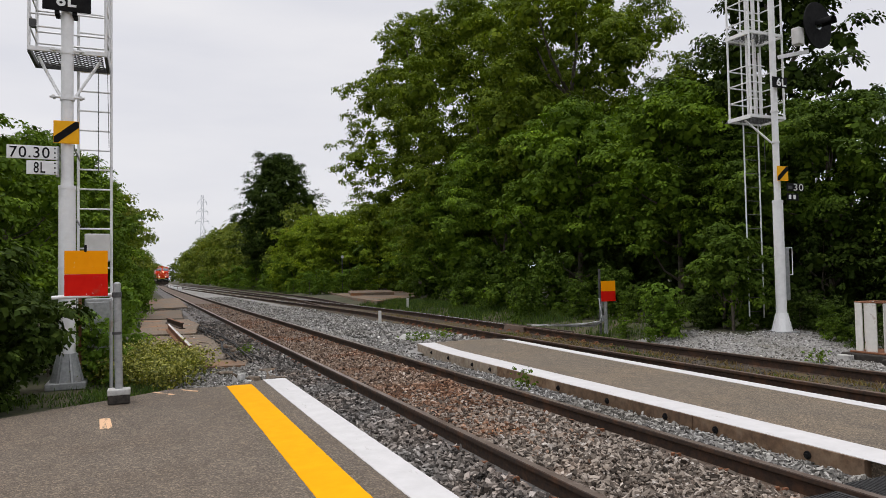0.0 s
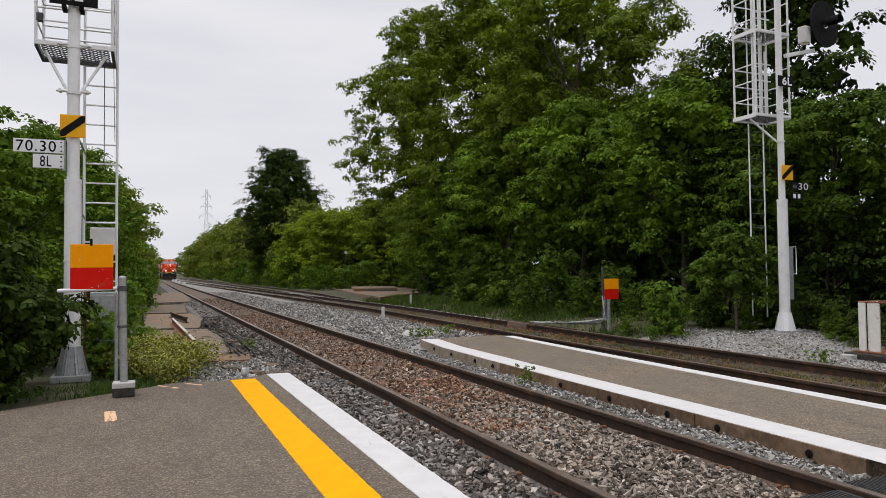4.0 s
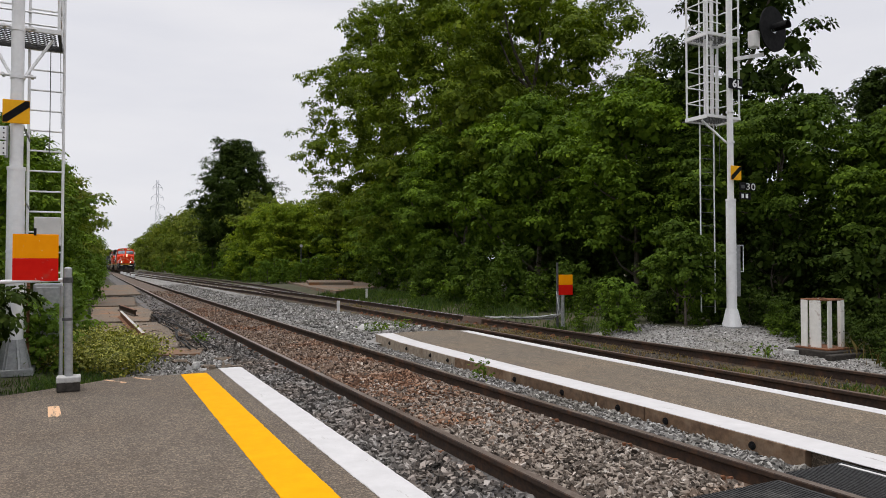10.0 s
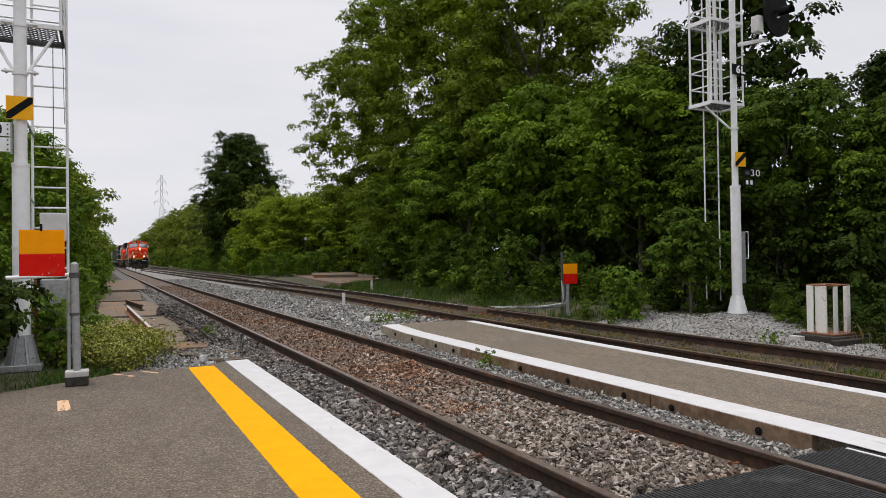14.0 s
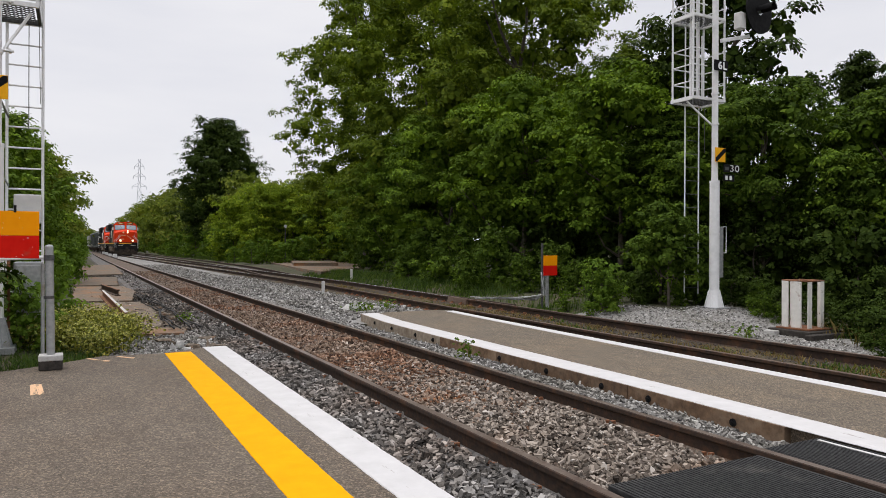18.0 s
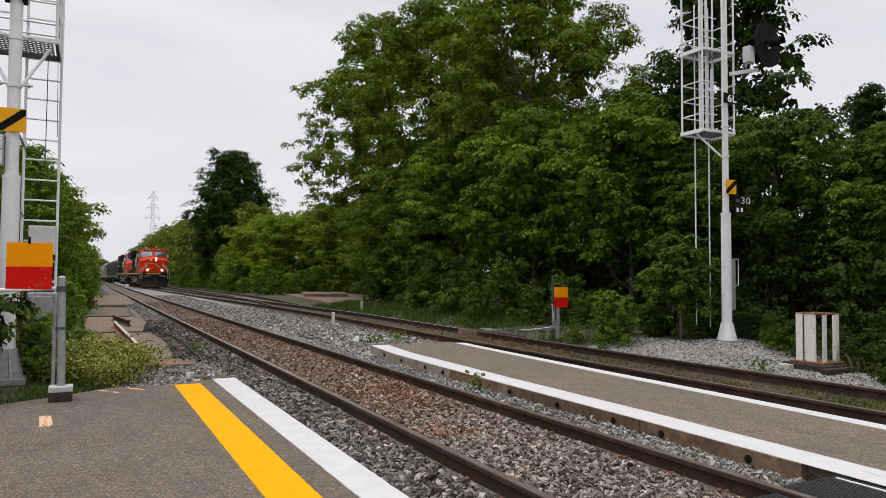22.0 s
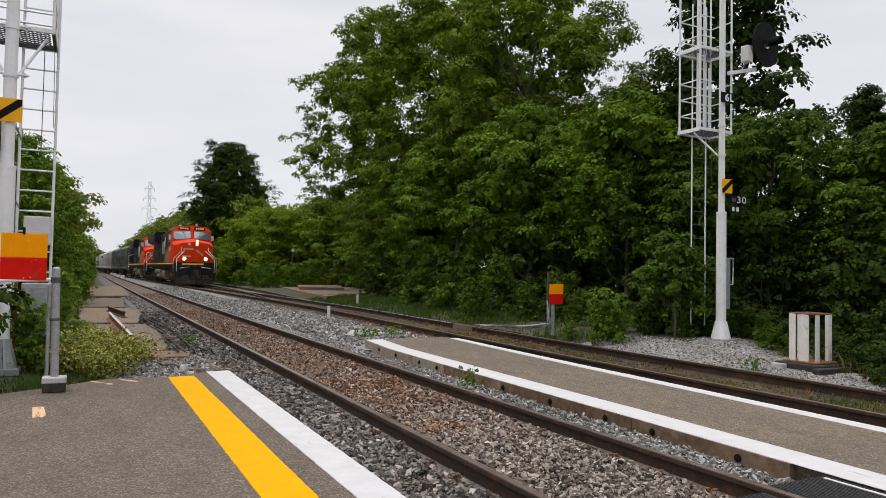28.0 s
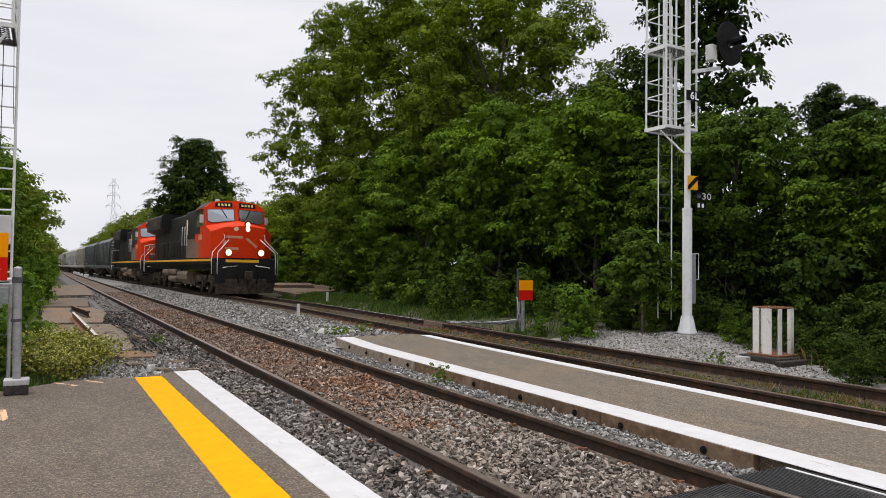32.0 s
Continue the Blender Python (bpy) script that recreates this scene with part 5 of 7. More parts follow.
def truck_frame(parent, y, axles, r):
    """A bogie's side frames with axle boxes, springs and brake gear."""
    half = max(axles) + 0.55
    truck = part("truck", box(bmesh.new(), (-0.6, y - 0.35, 0.55), (0.6, y + 0.35, 0.95), 0.03), M_GRIME, parent)
    for s in (-1, 1):
        bm = hull(bmesh.new(), [(s * x, y + d, z) for x in (0.98, 1.14) for d, z in ((-half, 0.62), (-half, 0.85), (half, 0.62), (half, 0.85), (-half * 0.7, 0.98), (half * 0.7, 0.98))])
        for a in axles:
            box(bm, (min(s * 1.0, s * 1.2), y + a - 0.17, 0.36), (max(s * 1.0, s * 1.2), y + a + 0.17, 0.72), 0.02)
            rod(bm, (s * 1.1, y + a + 0.32, 0.5), (s * 1.1, y + a + 0.32, 0.95), 0.09, seg=8)
            rod(bm, (s * 1.1, y + a - 0.32, 0.5), (s * 1.1, y + a - 0.32, 0.95), 0.09, seg=8)
        part("side_frame", bm, M_GRIME, truck)
        part("brake_cylinder", rod(bmesh.new(), (s * 1.16, y - 0.95, 0.86), (s * 1.16, y - 0.45, 0.86), 0.11, seg=10), M_GRIME, truck)


LOCO_LEN = 22.3


def raised(z):
    """Heights of the body over the rails: the deck stands high above the trucks."""
    return z if z < 0.5 else 0.5 + (z - 0.5) * 1.24 if z < 1.56 else z + 0.254 + (z - 1.56) * 0.025




def locomotive(label, m0, lit):
    L = thing("locomotive", label, "locomotive", "locomotives", m=m0)
    f = -LOCO_LEN / 2 + 0.55
    b = LOCO_LEN / 2 - 0.55
    part("underframe", box(bmesh.new(), (-1.1, f + 0.35, 1.1), (1.1, b - 0.2, 1.5), 0.02), M_LOCO_BLACK, L)
    for s in (-1, 1):
        part("side_sill", box(bmesh.new(), (min(s * 1.38, s * 1.5), f + 0.35, 1.34), (max(s * 1.38, s * 1.5), b - 0.2, 1.5), 0.02), M_LOCO_BLACK, L)
    part("walkway", box(bmesh.new(), (-1.56, f + 0.3, 1.5), (1.56, b - 0.1, 1.56), 0.01), M_LOCO_BLACK, L)
    for s in (-1, 1):
        part("sill_stripe", box(bmesh.new(), (min(s * 1.562, s * 1.572), f + 0.7, 1.46), (max(s * 1.562, s * 1.572), b - 0.6, 1.545)), M_STRIPE, L, "yellow reflective sill stripe")
    # pilot, plough and coupler
    bm = hull(bmesh.new(), [(-1.52, f + 0.30, 0.62), (1.52, f + 0.30, 0.62), (-1.52, f + 0.30, 1.5), (1.52, f + 0.30, 1.5), (-1.52, f + 0.12, 0.62), (1.52, f + 0.12, 0.62), (-1.52, f + 0.16, 1.5), (1.52, f + 0.16, 1.5)])
    part("pilot", bm, M_LOCO_BLACK, L, "black pilot plate")
    bm = hull(bmesh.new(), [(-1.40, f + 0.25, 0.12), (1.40, f + 0.25, 0.12), (0, f - 0.05, 0.12), (-1.5, f + 0.2, 0.78), (1.5, f + 0.2, 0.78), (0, f - 0.02, 0.78), (-1.4, f + 0.35, 0.12), (1.4, f + 0.35, 0.12)])
    part("plough", bm, M_GRIME, L, "dusty snow plough")
    bm = box(bmesh.new(), (-0.12, f - 0.5, 0.78), (0.12, f + 0.1, 1.02), 0.03)
    box(bm, (-0.2, f - 0.55, 0.72), (0.16, f - 0.32, 1.08), 0.05)
    part("coupler", bm, M_GRIME, L)
    for sx in (-1, 1):
        part("brake_hose", pipe(bmesh.new(), [(sx * 0.5, f + 0.1, 1.05), (sx * 0.52, f - 0.12, 0.9), (sx * 0.42, f - 0.16, 0.6)], 0.03), M_BLACK, L)
        part("grab_iron", pipe(bmesh.new(), [(sx * 0.45, f + 0.1, 1.3), (sx * 0.5, f + 0.02, 1.28), (sx * 1.1, f + 0.02, 1.22), (sx * 1.15, f + 0.1, 1.2)], 0.022), M_HANDRAIL, L)
    part("sill_stripe", box(bmesh.new(), (-1.0, f + 0.148, 1.42), (0.62, f + 0.16, 1.53)), M_STRIPE, L, "yellow reflective sill stripe")
    # nose
    n0, n1, n2 = f + 0.55, f + 1.05, f + 2.35
    bm = hull(bmesh.new(), [(-1.05, n0, 1.6), (1.05, n0, 1.6), (-1.05, n0 + 0.06, 3.05), (1.05, n0 + 0.06, 3.05), (0, n0 - 0.03, 3.18), (0, n0 - 0.07, 1.6), (-1.5, n1, 1.6), (1.5, n1, 1.6), (-1.5, n1 + 0.05, 2.86), (1.5, n1 + 0.05, 2.86), (-1.52, n2, 1.6), (1.52, n2, 1.6), (-1.52, n2, 3.22), (1.52, n2, 3.22), (0, n2, 3.5), (0, n1 + 0.2, 3.42)])
    part("nose", bm, M_RED, L, "orange-red wide nose")
    part("nose_base", box(bmesh.new(), (-1.35, n0 + 0.1, 1.56), (1.35, n1, 1.61)), M_LOCO_BLACK, L)
    # cab
    c0, c1 = n2 - 0.42, n2 + 2.2
    def front(x, z, out):
        """A point of the cab's raked, slightly pointed front."""
        u = abs(x) / 1.52
        low, high = n2 - 0.40 + 0.30 * u, n2 - 0.10 + 0.16 * u
        return (x, low + (high - low) * (z - 3.35) / 0.75 - out, z)

    bm = hull(bmesh.new(), [(s * 1.52, y, z) for s in (-1, 1) for y, z in ((n2 - 0.1, 1.6), (c1, 1.6), (c1, 4.1))] + [front(s * x, z, 0) for s in (-1, 1) for x, z in ((1.52, 3.2), (1.52, 4.12), (1.15, 4.42), (0.1, 4.52), (0.05, 3.35))] + [(s * x, c1, z) for s in (-1, 1) for x, z in ((1.15, 4.42), (0.1, 4.52))])
    cab = part("cab", bm, M_RED, L, "orange-red driver's cab")
    for s in (-1, 1):
        q = [(s * 0.14, 3.50), (s * 1.22, 3.36), (s * 1.42, 3.46), (s * 1.42, 4.0), (s * 0.14, 4.06)]
        frame_pts = [(s * 0.11, 3.475), (s * 1.23, 3.335), (s * 1.445, 3.44), (s * 1.445, 4.025), (s * 0.11, 4.085)]
        part("window_frame", hull(bmesh.new(), [front(x, z, d) for x, z in frame_pts for d in (-0.03, 0.03)]), M_BLACK, cab)
        part("windscreen", hull(bmesh.new(), [front(x, z, d) for x, z in q for d in (0.0, 0.045)]), M_GLASS, cab, "dark reflecting windscreen")
        part("wiper", rod(bmesh.new(), front(s * 0.75, 4.08, 0.07), front(s * 0.5, 3.62, 0.07), 0.018, seg=5), M_BLACK, cab)
        nb = part("number_board", hull(bmesh.new(), [front(x, z, d) for x, z in ((s * 0.18, 4.17), (s * 1.04, 4.16), (s * 1.0, 4.38), (s * 0.18, 4.42)) for d in (-0.1, 0.05)]), M_BLACK, cab, "black number board")
        for i in range(4):
            x = s * (0.34 + 0.17 * i)
            part("figure_bar", hull(bmesh.new(), [front(xx, zz, d) for xx in (x - 0.05, x + 0.05) for zz in (4.22, 4.34) for d in (0.03, 0.06)]), M_PLATE_INK, nb)
        part("side_window", box(bmesh.new(), (min(s * 1.515, s * 1.535), n2 + 0.35, 3.2), (max(s * 1.515, s * 1.535), n2 + 1.0, 3.95), 0.01), M_GLASS, cab, "dark side window")
        part("side_window", box(bmesh.new(), (min(s * 1.515, s * 1.535), n2 + 1.15, 3.2), (max(s * 1.515, s * 1.535), n2 + 1.85, 3.95), 0.01), M_GLASS, cab, "dark side window")
        part("window_shade", box(bmesh.new(), (min(s * 1.53, s * 1.66), n2 + 0.3, 3.98), (max(s * 1.53, s * 1.66), n2 + 1.9, 4.02)), M_LOCO_BLACK, cab)
        part("mirror", box(bmesh.new(), (min(s * 1.55, s * 1.75), n2 + 0.15, 3.35), (max(s * 1.55, s * 1.75), n2 + 0.19, 3.75), 0.01), M_CASE, cab)
        # ditch lights and steps
        dl = part("ditch_light", rod(bmesh.new(), (s * 0.80, n0 + 0.05, 1.86), (s * 0.80, n0 - 0.14, 1.86), 0.16, seg=16), M_BLACK, L)
        part("lamp", rod(bmesh.new(), (s * 0.80, n0 - 0.141, 1.86), (s * 0.80, n0 - 0.155, 1.86), 0.145, seg=16), M_HEADLIGHT if lit else M_GLASS, dl, "glowing ditch light" if lit else "unlit ditch light")
        part("handrail", pipe(bmesh.new(), [(s * 0.78, n0 - 0.02, 2.5), (s * 0.80, n0 - 0.12, 2.46), (s * 1.40, f + 0.06, 1.86), (s * 1.42, f + 0.05, 1.5), (s * 1.42, f + 0.05, 0.95)], 0.022), M_HANDRAIL, L, "white handrail")
        part("handrail", pipe(bmesh.new(), [(s * 1.0, n0 + 0.05, 2.74), (s * 1.0, n0 - 0.06, 2.7), (s * 1.0, n0 - 0.06, 2.5), (s * 1.60, f + 0.3, 1.86), (s * 1.62, f + 0.35, 1.5), (s * 1.62, f + 0.35, 0.95)], 0.022), M_HANDRAIL, L, "white handrail")
        for i in range(4):
            part("step", box(bmesh.new(), (min(s * 1.2, s * 1.56), f + 0.2, 0.5 + 0.27 * i), (max(s * 1.2, s * 1.56), f + 0.55, 0.53 + 0.27 * i)), M_GRIME, L)
            part("step", box(bmesh.new(), (min(s * 1.2, s * 1.56), b - 0.45, 0.5 + 0.27 * i), (max(s * 1.2, s * 1.56), b - 0.1, 0.53 + 0.27 * i)), M_GRIME, L)
        part("handrail", pipe(bmesh.new(), [(s * 1.55, b - 0.1, 0.9), (s * 1.55, b - 0.1, 2.6), (s * 1.2, b - 0.05, 2.7), (s * 0.7, b - 0.02, 2.7), (s * 0.7, b - 0.02, 1.56)], 0.028), M_HANDRAIL, L, "white handrail")
    for zz in (3.28, 3.06):
        hl = part("headlight", rod(bmesh.new(), (0.14, n0 + 0.2, zz - 0.06), (0.14, n0 - 0.06, zz - 0.06), 0.125, seg=16), M_BLACK, L)
        part("lamp", rod(bmesh.new(), (0.14, n0 - 0.061, zz - 0.06), (0.14, n0 - 0.075, zz - 0.06), 0.11, seg=16), M_HEADLIGHT if lit else M_GLASS, hl, "glowing headlight" if lit else "unlit headlight")
    part("bell", rod(bmesh.new(), (-0.42, n0 + 0.05, 3.0), (-0.42, n0 - 0.03, 3.0), 0.11, seg=12), M_CREAM, L, "small cream roundel")
    # bold cream marking on the nose as plain bands
    for pts in ([(-0.12, 2.60), (-0.93, 2.61)], [(-0.3, 2.05), (-0.93, 2.06)], [(-0.97, 2.22), (-0.96, 2.45)], [(0.08, 2.56), (0.62, 2.12)]):
        bm = bmesh.new()
        for a, c in zip(pts, pts[1:]):
            q = Vector((c[1] - a[1], 0, a[0] - c[0])).normalized() * 0.06
            ends = [Vector((p[0], n0 + 0.04 - 0.05 * (1 - abs(p[0])), p[1])) for p in (a, c)]
            hull(bm, [e + q * k + Vector((0, d, 0)) for e in ends for k in (-1, 1) for d in (-0.055, 0.0)])
        part("marking_band", bm, M_MARK, L, "pale faded painted band")
    part("horn", rod(bmesh.new(), (0.4, n2 + 0.8, 4.5), (0.4, n2 + 0.3, 4.62), 0.06, 0.1, 8), M_GALV_DARK, cab)
    part("beacon", box(bmesh.new(), (-0.95, n2 + 0.2, 4.4), (-0.75, n2 + 0.45, 4.56), 0.03), M_CASE, cab)
    part("cab_roof", hull(bmesh.new(), [(s * x, y, z) for s in (-1, 1) for x, z in ((1.17, 4.44), (0.2, 4.54), (1.53, 4.13)) for y in (n2 + 0.5, c1 + 0.02)]), M_LOCO_BLACK, cab)
    # hood
    part("equipment_cabin", box(bmesh.new(), (-1.50, c1 + 0.01, 1.56), (1.50, c1 + 2.4, 4.12), 0.06), M_LOCO_BLACK, L, "black cabin behind the cab")
    for s in (-1, 1):
        part("cabin_panel", box(bmesh.new(), (min(s * 1.502, s * 1.512), c1 + 0.03, 1.62), (max(s * 1.502, s * 1.512), c1 + 2.36, 2.62)), M_DUST, L, "dusty brown lower panel")
        part("cab_skirt", box(bmesh.new(), (min(s * 1.521, s * 1.529), n2 + 1.0, 1.62), (max(s * 1.521, s * 1.529), c1 - 0.02, 2.45)), M_DUST_RED, cab, "dusty faded red lower panel")
        part("cab_rear_panel", box(bmesh.new(), (min(s * 1.521, s * 1.527), n2 + 1.1, 2.85), (max(s * 1.521, s * 1.527), c1 - 0.02, 4.08)), M_LOCO_BLACK, cab, "black panel round the side window")
        part("side_marking", box(bmesh.new(), (min(s * 1.525, s * 1.533), n2 + 0.55, 2.5), (max(s * 1.525, s * 1.533), n2 + 1.35, 2.78), 0.0), M_MARK, cab, "cream side band")
    part("engine_hood", box(bmesh.new(), (-0.95, c1 + 2.42, 1.56), (0.95, b - 4.6, 4.2), 0.08), M_LOCO_BLACK, L)
    bm = hull(bmesh.new(), [(s * x, y, z) for s in (-1, 1) for x, z in ((0.95, 3.36), (1.5, 3.58), (1.5, 4.38), (1.3, 4.5)) for y in (b - 6.4, b - 0.6)])
    part("radiator", bm, M_LOCO_BLACK, L, "flared black radiator housing")
    part("rear_hood", box(bmesh.new(), (-0.95, b - 4.58, 1.56), (0.95, b - 0.7, 3.5), 0.05), M_LOCO_BLACK, L)
    for i in range(8):
        y = c1 + 2.8 + i * 0.95
        if y < b - 5.6:
            for s in (-1, 1):
                part("hood_door", box(bmesh.new(), (min(s * 0.95, s * 0.975), y, 1.75), (max(s * 0.95, s * 0.975), y + 0.85, 3.7), 0.01), M_LOCO_BLACK, L)
    for s in (-1, 1):
        bm = bmesh.new()
        for i in range(14):
            box(bm, (min(s * 1.5, s * 1.53), b - 6.2, 3.66 + 0.045 * i), (max(s * 1.5, s * 1.53), b - 0.8, 3.70 + 0.045 * i))
        part("radiator_grille", bm, M_GRIME, L)
        bm = pipe(bmesh.new(), [(s * 1.5, y, 2.58) for y in np.linspace(c1 + 2.5, b - 0.3, 9)], 0.022)
        for y in np.linspace(c1 + 2.5, b - 0.3, 9):
            rod(bm, (s * 1.5, y, 1.56), (s * 1.5, y, 2.58), 0.02, seg=5)
        part("side_handrail", bm, M_GRIME, L, "dark walkway handrail")
        for y in (c1 + 1.9, c1 + 2.45, c1 + 3.2):
            part("grab_rail", pipe(bmesh.new(), [(s * 1.53, y, 2.3), (s * 1.56, y, 2.35), (s * 1.56, y, 3.3), (s * 1.53, y, 3.35)], 0.025), M_HANDRAIL, L, "white upright grab rail")
        part("hood_stripe", box(bmesh.new(), (min(s * 1.51, s * 1.516), c1 + 1.9, 2.9), (max(s * 1.51, s * 1.516), c1 + 2.25, 3.7), 0), M_CREAM, L, "pale warning panel")
    part("exhaust", box(bmesh.new(), (-0.35, 0.6, 4.2), (0.35, 1.7, 4.36), 0.03), M_GRIME, L)
    part("fuel_tank", hull(bmesh.new(), [(s * x, y, z) for s in (-1, 1) for x, z in ((1.36, 1.16), (1.44, 1.0), (1.44, 0.7), (1.1, 0.4)) for y in (-3.75, -0.9)]), M_DUST, L, "dusty fuel tank")
    part("rear_tank", hull(bmesh.new(), [(s * x, y, z) for s in (-1, 1) for x, z in ((1.0, 1.1), (1.15, 0.8), (0.9, 0.42)) for y in (-0.85, 3.7)]), M_GRIME, L, "grimy tank behind air reservoirs")
    for s in (-1, 1):
        for y0, y1, zz in ((-0.8, 1.5, 1.08), (-0.8, 1.5, 0.68), (1.7, 3.5, 1.05)):
            part("air_reservoir", rod(bmesh.new(), (s * 1.3, y0, zz), (s * 1.3, y1, zz), 0.19, seg=14), M_DUST, L)
    wheels = []
    for yy in (f + 4.0, b - 4.0):
        truck_frame(L, yy, (-1.95, 0.0, 1.95), 0.52)
        for a in (-1.95, 0.0, 1.95):
            wheels.append(wheelset(L, yy + a))
    for ob in L.children_recursive:
        if ob.name.split(".")[0] not in ("wheelset", "truck", "side_frame", "brake_cylinder", "fuel_tank", "rear_tank", "air_reservoir"):
            for v in ob.data.vertices:
                v.co.z = raised(v.co.z)
    return L, wheels


HOPPER_LEN = 18.2


def hopper(paint_, label, m0):
    H = thing("hopper_car", label, "hopper car", "hopper cars", m=m0)
    h = HOPPER_LEN / 2 - 0.6
    bm = hull(bmesh.new(), [(s * x, t * y, z) for s in (-1, 1) for t in (-1, 1) for x, y, z in ((1.5, h - 2.6, 2.0), (1.58, h - 1.5, 3.0), (1.58, h - 0.9, 3.9), (1.1, h - 0.95, 4.35), (0.4, h - 1.0, 4.5), (1.2, h - 4.0, 1.35))])
    body = part("body", bm, paint_, H)
    for i in range(9):
        y = -h + 2.6 + i * (2 * h - 5.2) / 8
        for s in (-1, 1):
            part("rib", box(bmesh.new(), (min(s * 1.57, s * 1.63), y - 0.05, 1.75), (max(s * 1.57, s * 1.63), y + 0.05, 3.98), 0.01), paint_, body)
    part("roof_walk", box(bmesh.new(), (-0.4, -h + 0.6, 4.54), (0.4, h - 0.6, 4.6)), M_GALV_DARK, H)
    for y in np.linspace(-h + 2, h - 2, 5):
        part("hatch", rod(bmesh.new(), (0.0, y, 4.5), (0.0, y, 4.72), 0.34, seg=12), paint_, H)
    for s in (-1, 1):
        part("side_sill", box(bmesh.new(), (min(s * 1.4, s * 1.56), -h, 1.15), (max(s * 1.4, s * 1.56), h, 1.42), 0.02), paint_, H)
    for t in (-1, 1):
        part("end_platform", box(bmesh.new(), (-1.5, min(t * (h - 1.6), t * h), 1.1), (1.5, max(t * (h - 1.6), t * h), 1.25), 0.02), paint_, H)
        for s in (-1, 1):
            part("end_post", box(bmesh.new(), (s * 1.5 - 0.06, t * (h - 0.2) - 0.08, 1.25), (s * 1.5 + 0.06, t * (h - 0.2) + 0.08, 4.0)), paint_, H)
            bm = bmesh.new()
            for k in range(9):
                rod(bm, (s * 1.5 - 0.25 * s, t * (h + 0.02), 1.4 + 0.3 * k), (s * 1.5, t * (h + 0.02), 1.4 + 0.3 * k), 0.02, seg=5)
            part("ladder", bm, M_HANDRAIL, H)
        part("coupler", box(bmesh.new(), (-0.14, min(t * h, t * (h + 0.6)), 0.76), (0.14, max(t * h, t * (h + 0.6)), 1.02), 0.03), M_GRIME, H)
        truck_frame(H, t * (h - 1.9), (-0.88, 0.88), 0.45)
        for a in (-0.88, 0.88):
            wheelset(H, t * (h - 1.9) + a, 0.46, 0.46)
    for y in (-3.2, 0.0, 3.2):
        part("discharge_gate", hull(bmesh.new(), [(s * x, y + t * d, z) for s in (-1, 1) for t in (-1, 1) for x, d, z in ((1.2, 1.45, 1.4), (0.35, 0.35, 0.5))]), paint_, H)
    return H


def nose_at(t):
    """How far along the line the leading end of the train stands."""
    return curve_through([(0, 197.0), (4, 178.2), (10, 150.3), (19, 104.4), (23, 83.8), (28, 57.4), (32, 34.1), (34, 22.4)], t)


def vehicle_pose(front, length):
    """A vehicle whose leading end is at y = front, set on the curve by its two trucks."""
    ya, yb = front + length * 0.2, front + length * 0.8
    xa, xb = curve_through(TRAIN_LINE, ya), curve_through(TRAIN_LINE, yb)
    ang = math.degrees(math.atan2(xb - xa, yb - ya))
    return pose((xa + xb) / 2, (ya + yb) / 2, 0, 0, 0, -ang)


TRAIN = []
place = 0.0
lead_wheels = []
for k in range(2):
    loco, wheels = locomotive(("leading" if k == 0 else "second") + " orange-red and black diesel locomotive hauling a freight train", vehicle_pose(nose_at(0) + place, LOCO_LEN), k == 0)
    TRAIN.append((loco, place, LOCO_LEN))
    lead_wheels += [(w, loco) for w in wheels]
    place += LOCO_LEN
hop = {}
for k, c in enumerate((0, 0, 1, 2, 2, 1, 2, 2, 1, 2)):
    m0 = vehicle_pose(nose_at(0) + place, HOPPER_LEN)
    if c in hop:
        car = copy_thing(hop[c], m0)
    else:
        car = hop[c] = hopper(HOPPER_PAINTS[c], ("dark grey", "weathered tan-grey", "pale grey")[c] + " covered hopper car in a freight train", m0)
    TRAIN.append((car, place, HOPPER_LEN))
    place += HOPPER_LEN


# ---- plants ----
def leaflets_at(root, nrm, d, ln, g, leaflets, wide=0.42):
    """Compound leaves at their roots: pointed leaflets to either side of a drooping stalk, each a bent diamond."""
    n = len(root)
    nrm = nrm / (np.linalg.norm(nrm, axis=1)[:, None] + 1e-9)
    d = d - nrm * np.sum(d * nrm, 1)[:, None]
    d /= np.linalg.norm(d, axis=1)[:, None] + 1e-9
    s = np.cross(nrm, d)
    k = np.arange(leaflets)
    along = (0.2 + 0.9 * (k // 2) / max(1, leaflets // 2)) * 1.25
    turn = np.where(k == leaflets - 1, 0.0, np.where(k % 2, 1.0, -1.0)) * 0.9
    bend = -0.25 * (along / 1.5) ** 2
    pos = root[:, None] + (d[:, None] * along[None, :, None] + nrm[:, None] * bend[None, :, None]) * ln[:, None, None]
    sag = g.uniform(0.1, 0.6, (n, leaflets))[:, :, None]
    dl = d[:, None] * np.cos(turn)[None, :, None] + s[:, None] * np.sin(turn)[None, :, None] - nrm[:, None] * sag
    sl = s[:, None] * np.cos(turn)[None, :, None] - d[:, None] * np.sin(turn)[None, :, None] + nrm[:, None] * g.uniform(-0.35, 0.35, (n, leaflets))[:, :, None]
    ll = (ln[:, None] * g.uniform(0.75, 1.15, (n, leaflets)))[:, :, None]
    wd = ll * wide
    v = np.stack([pos, pos + dl * ll * 0.45 + sl * wd, pos + dl * ll * 1.1 - nrm[:, None] * ll * 0.12, pos + dl * ll * 0.45 - sl * wd], 2)
    return v.reshape(-1, 3)


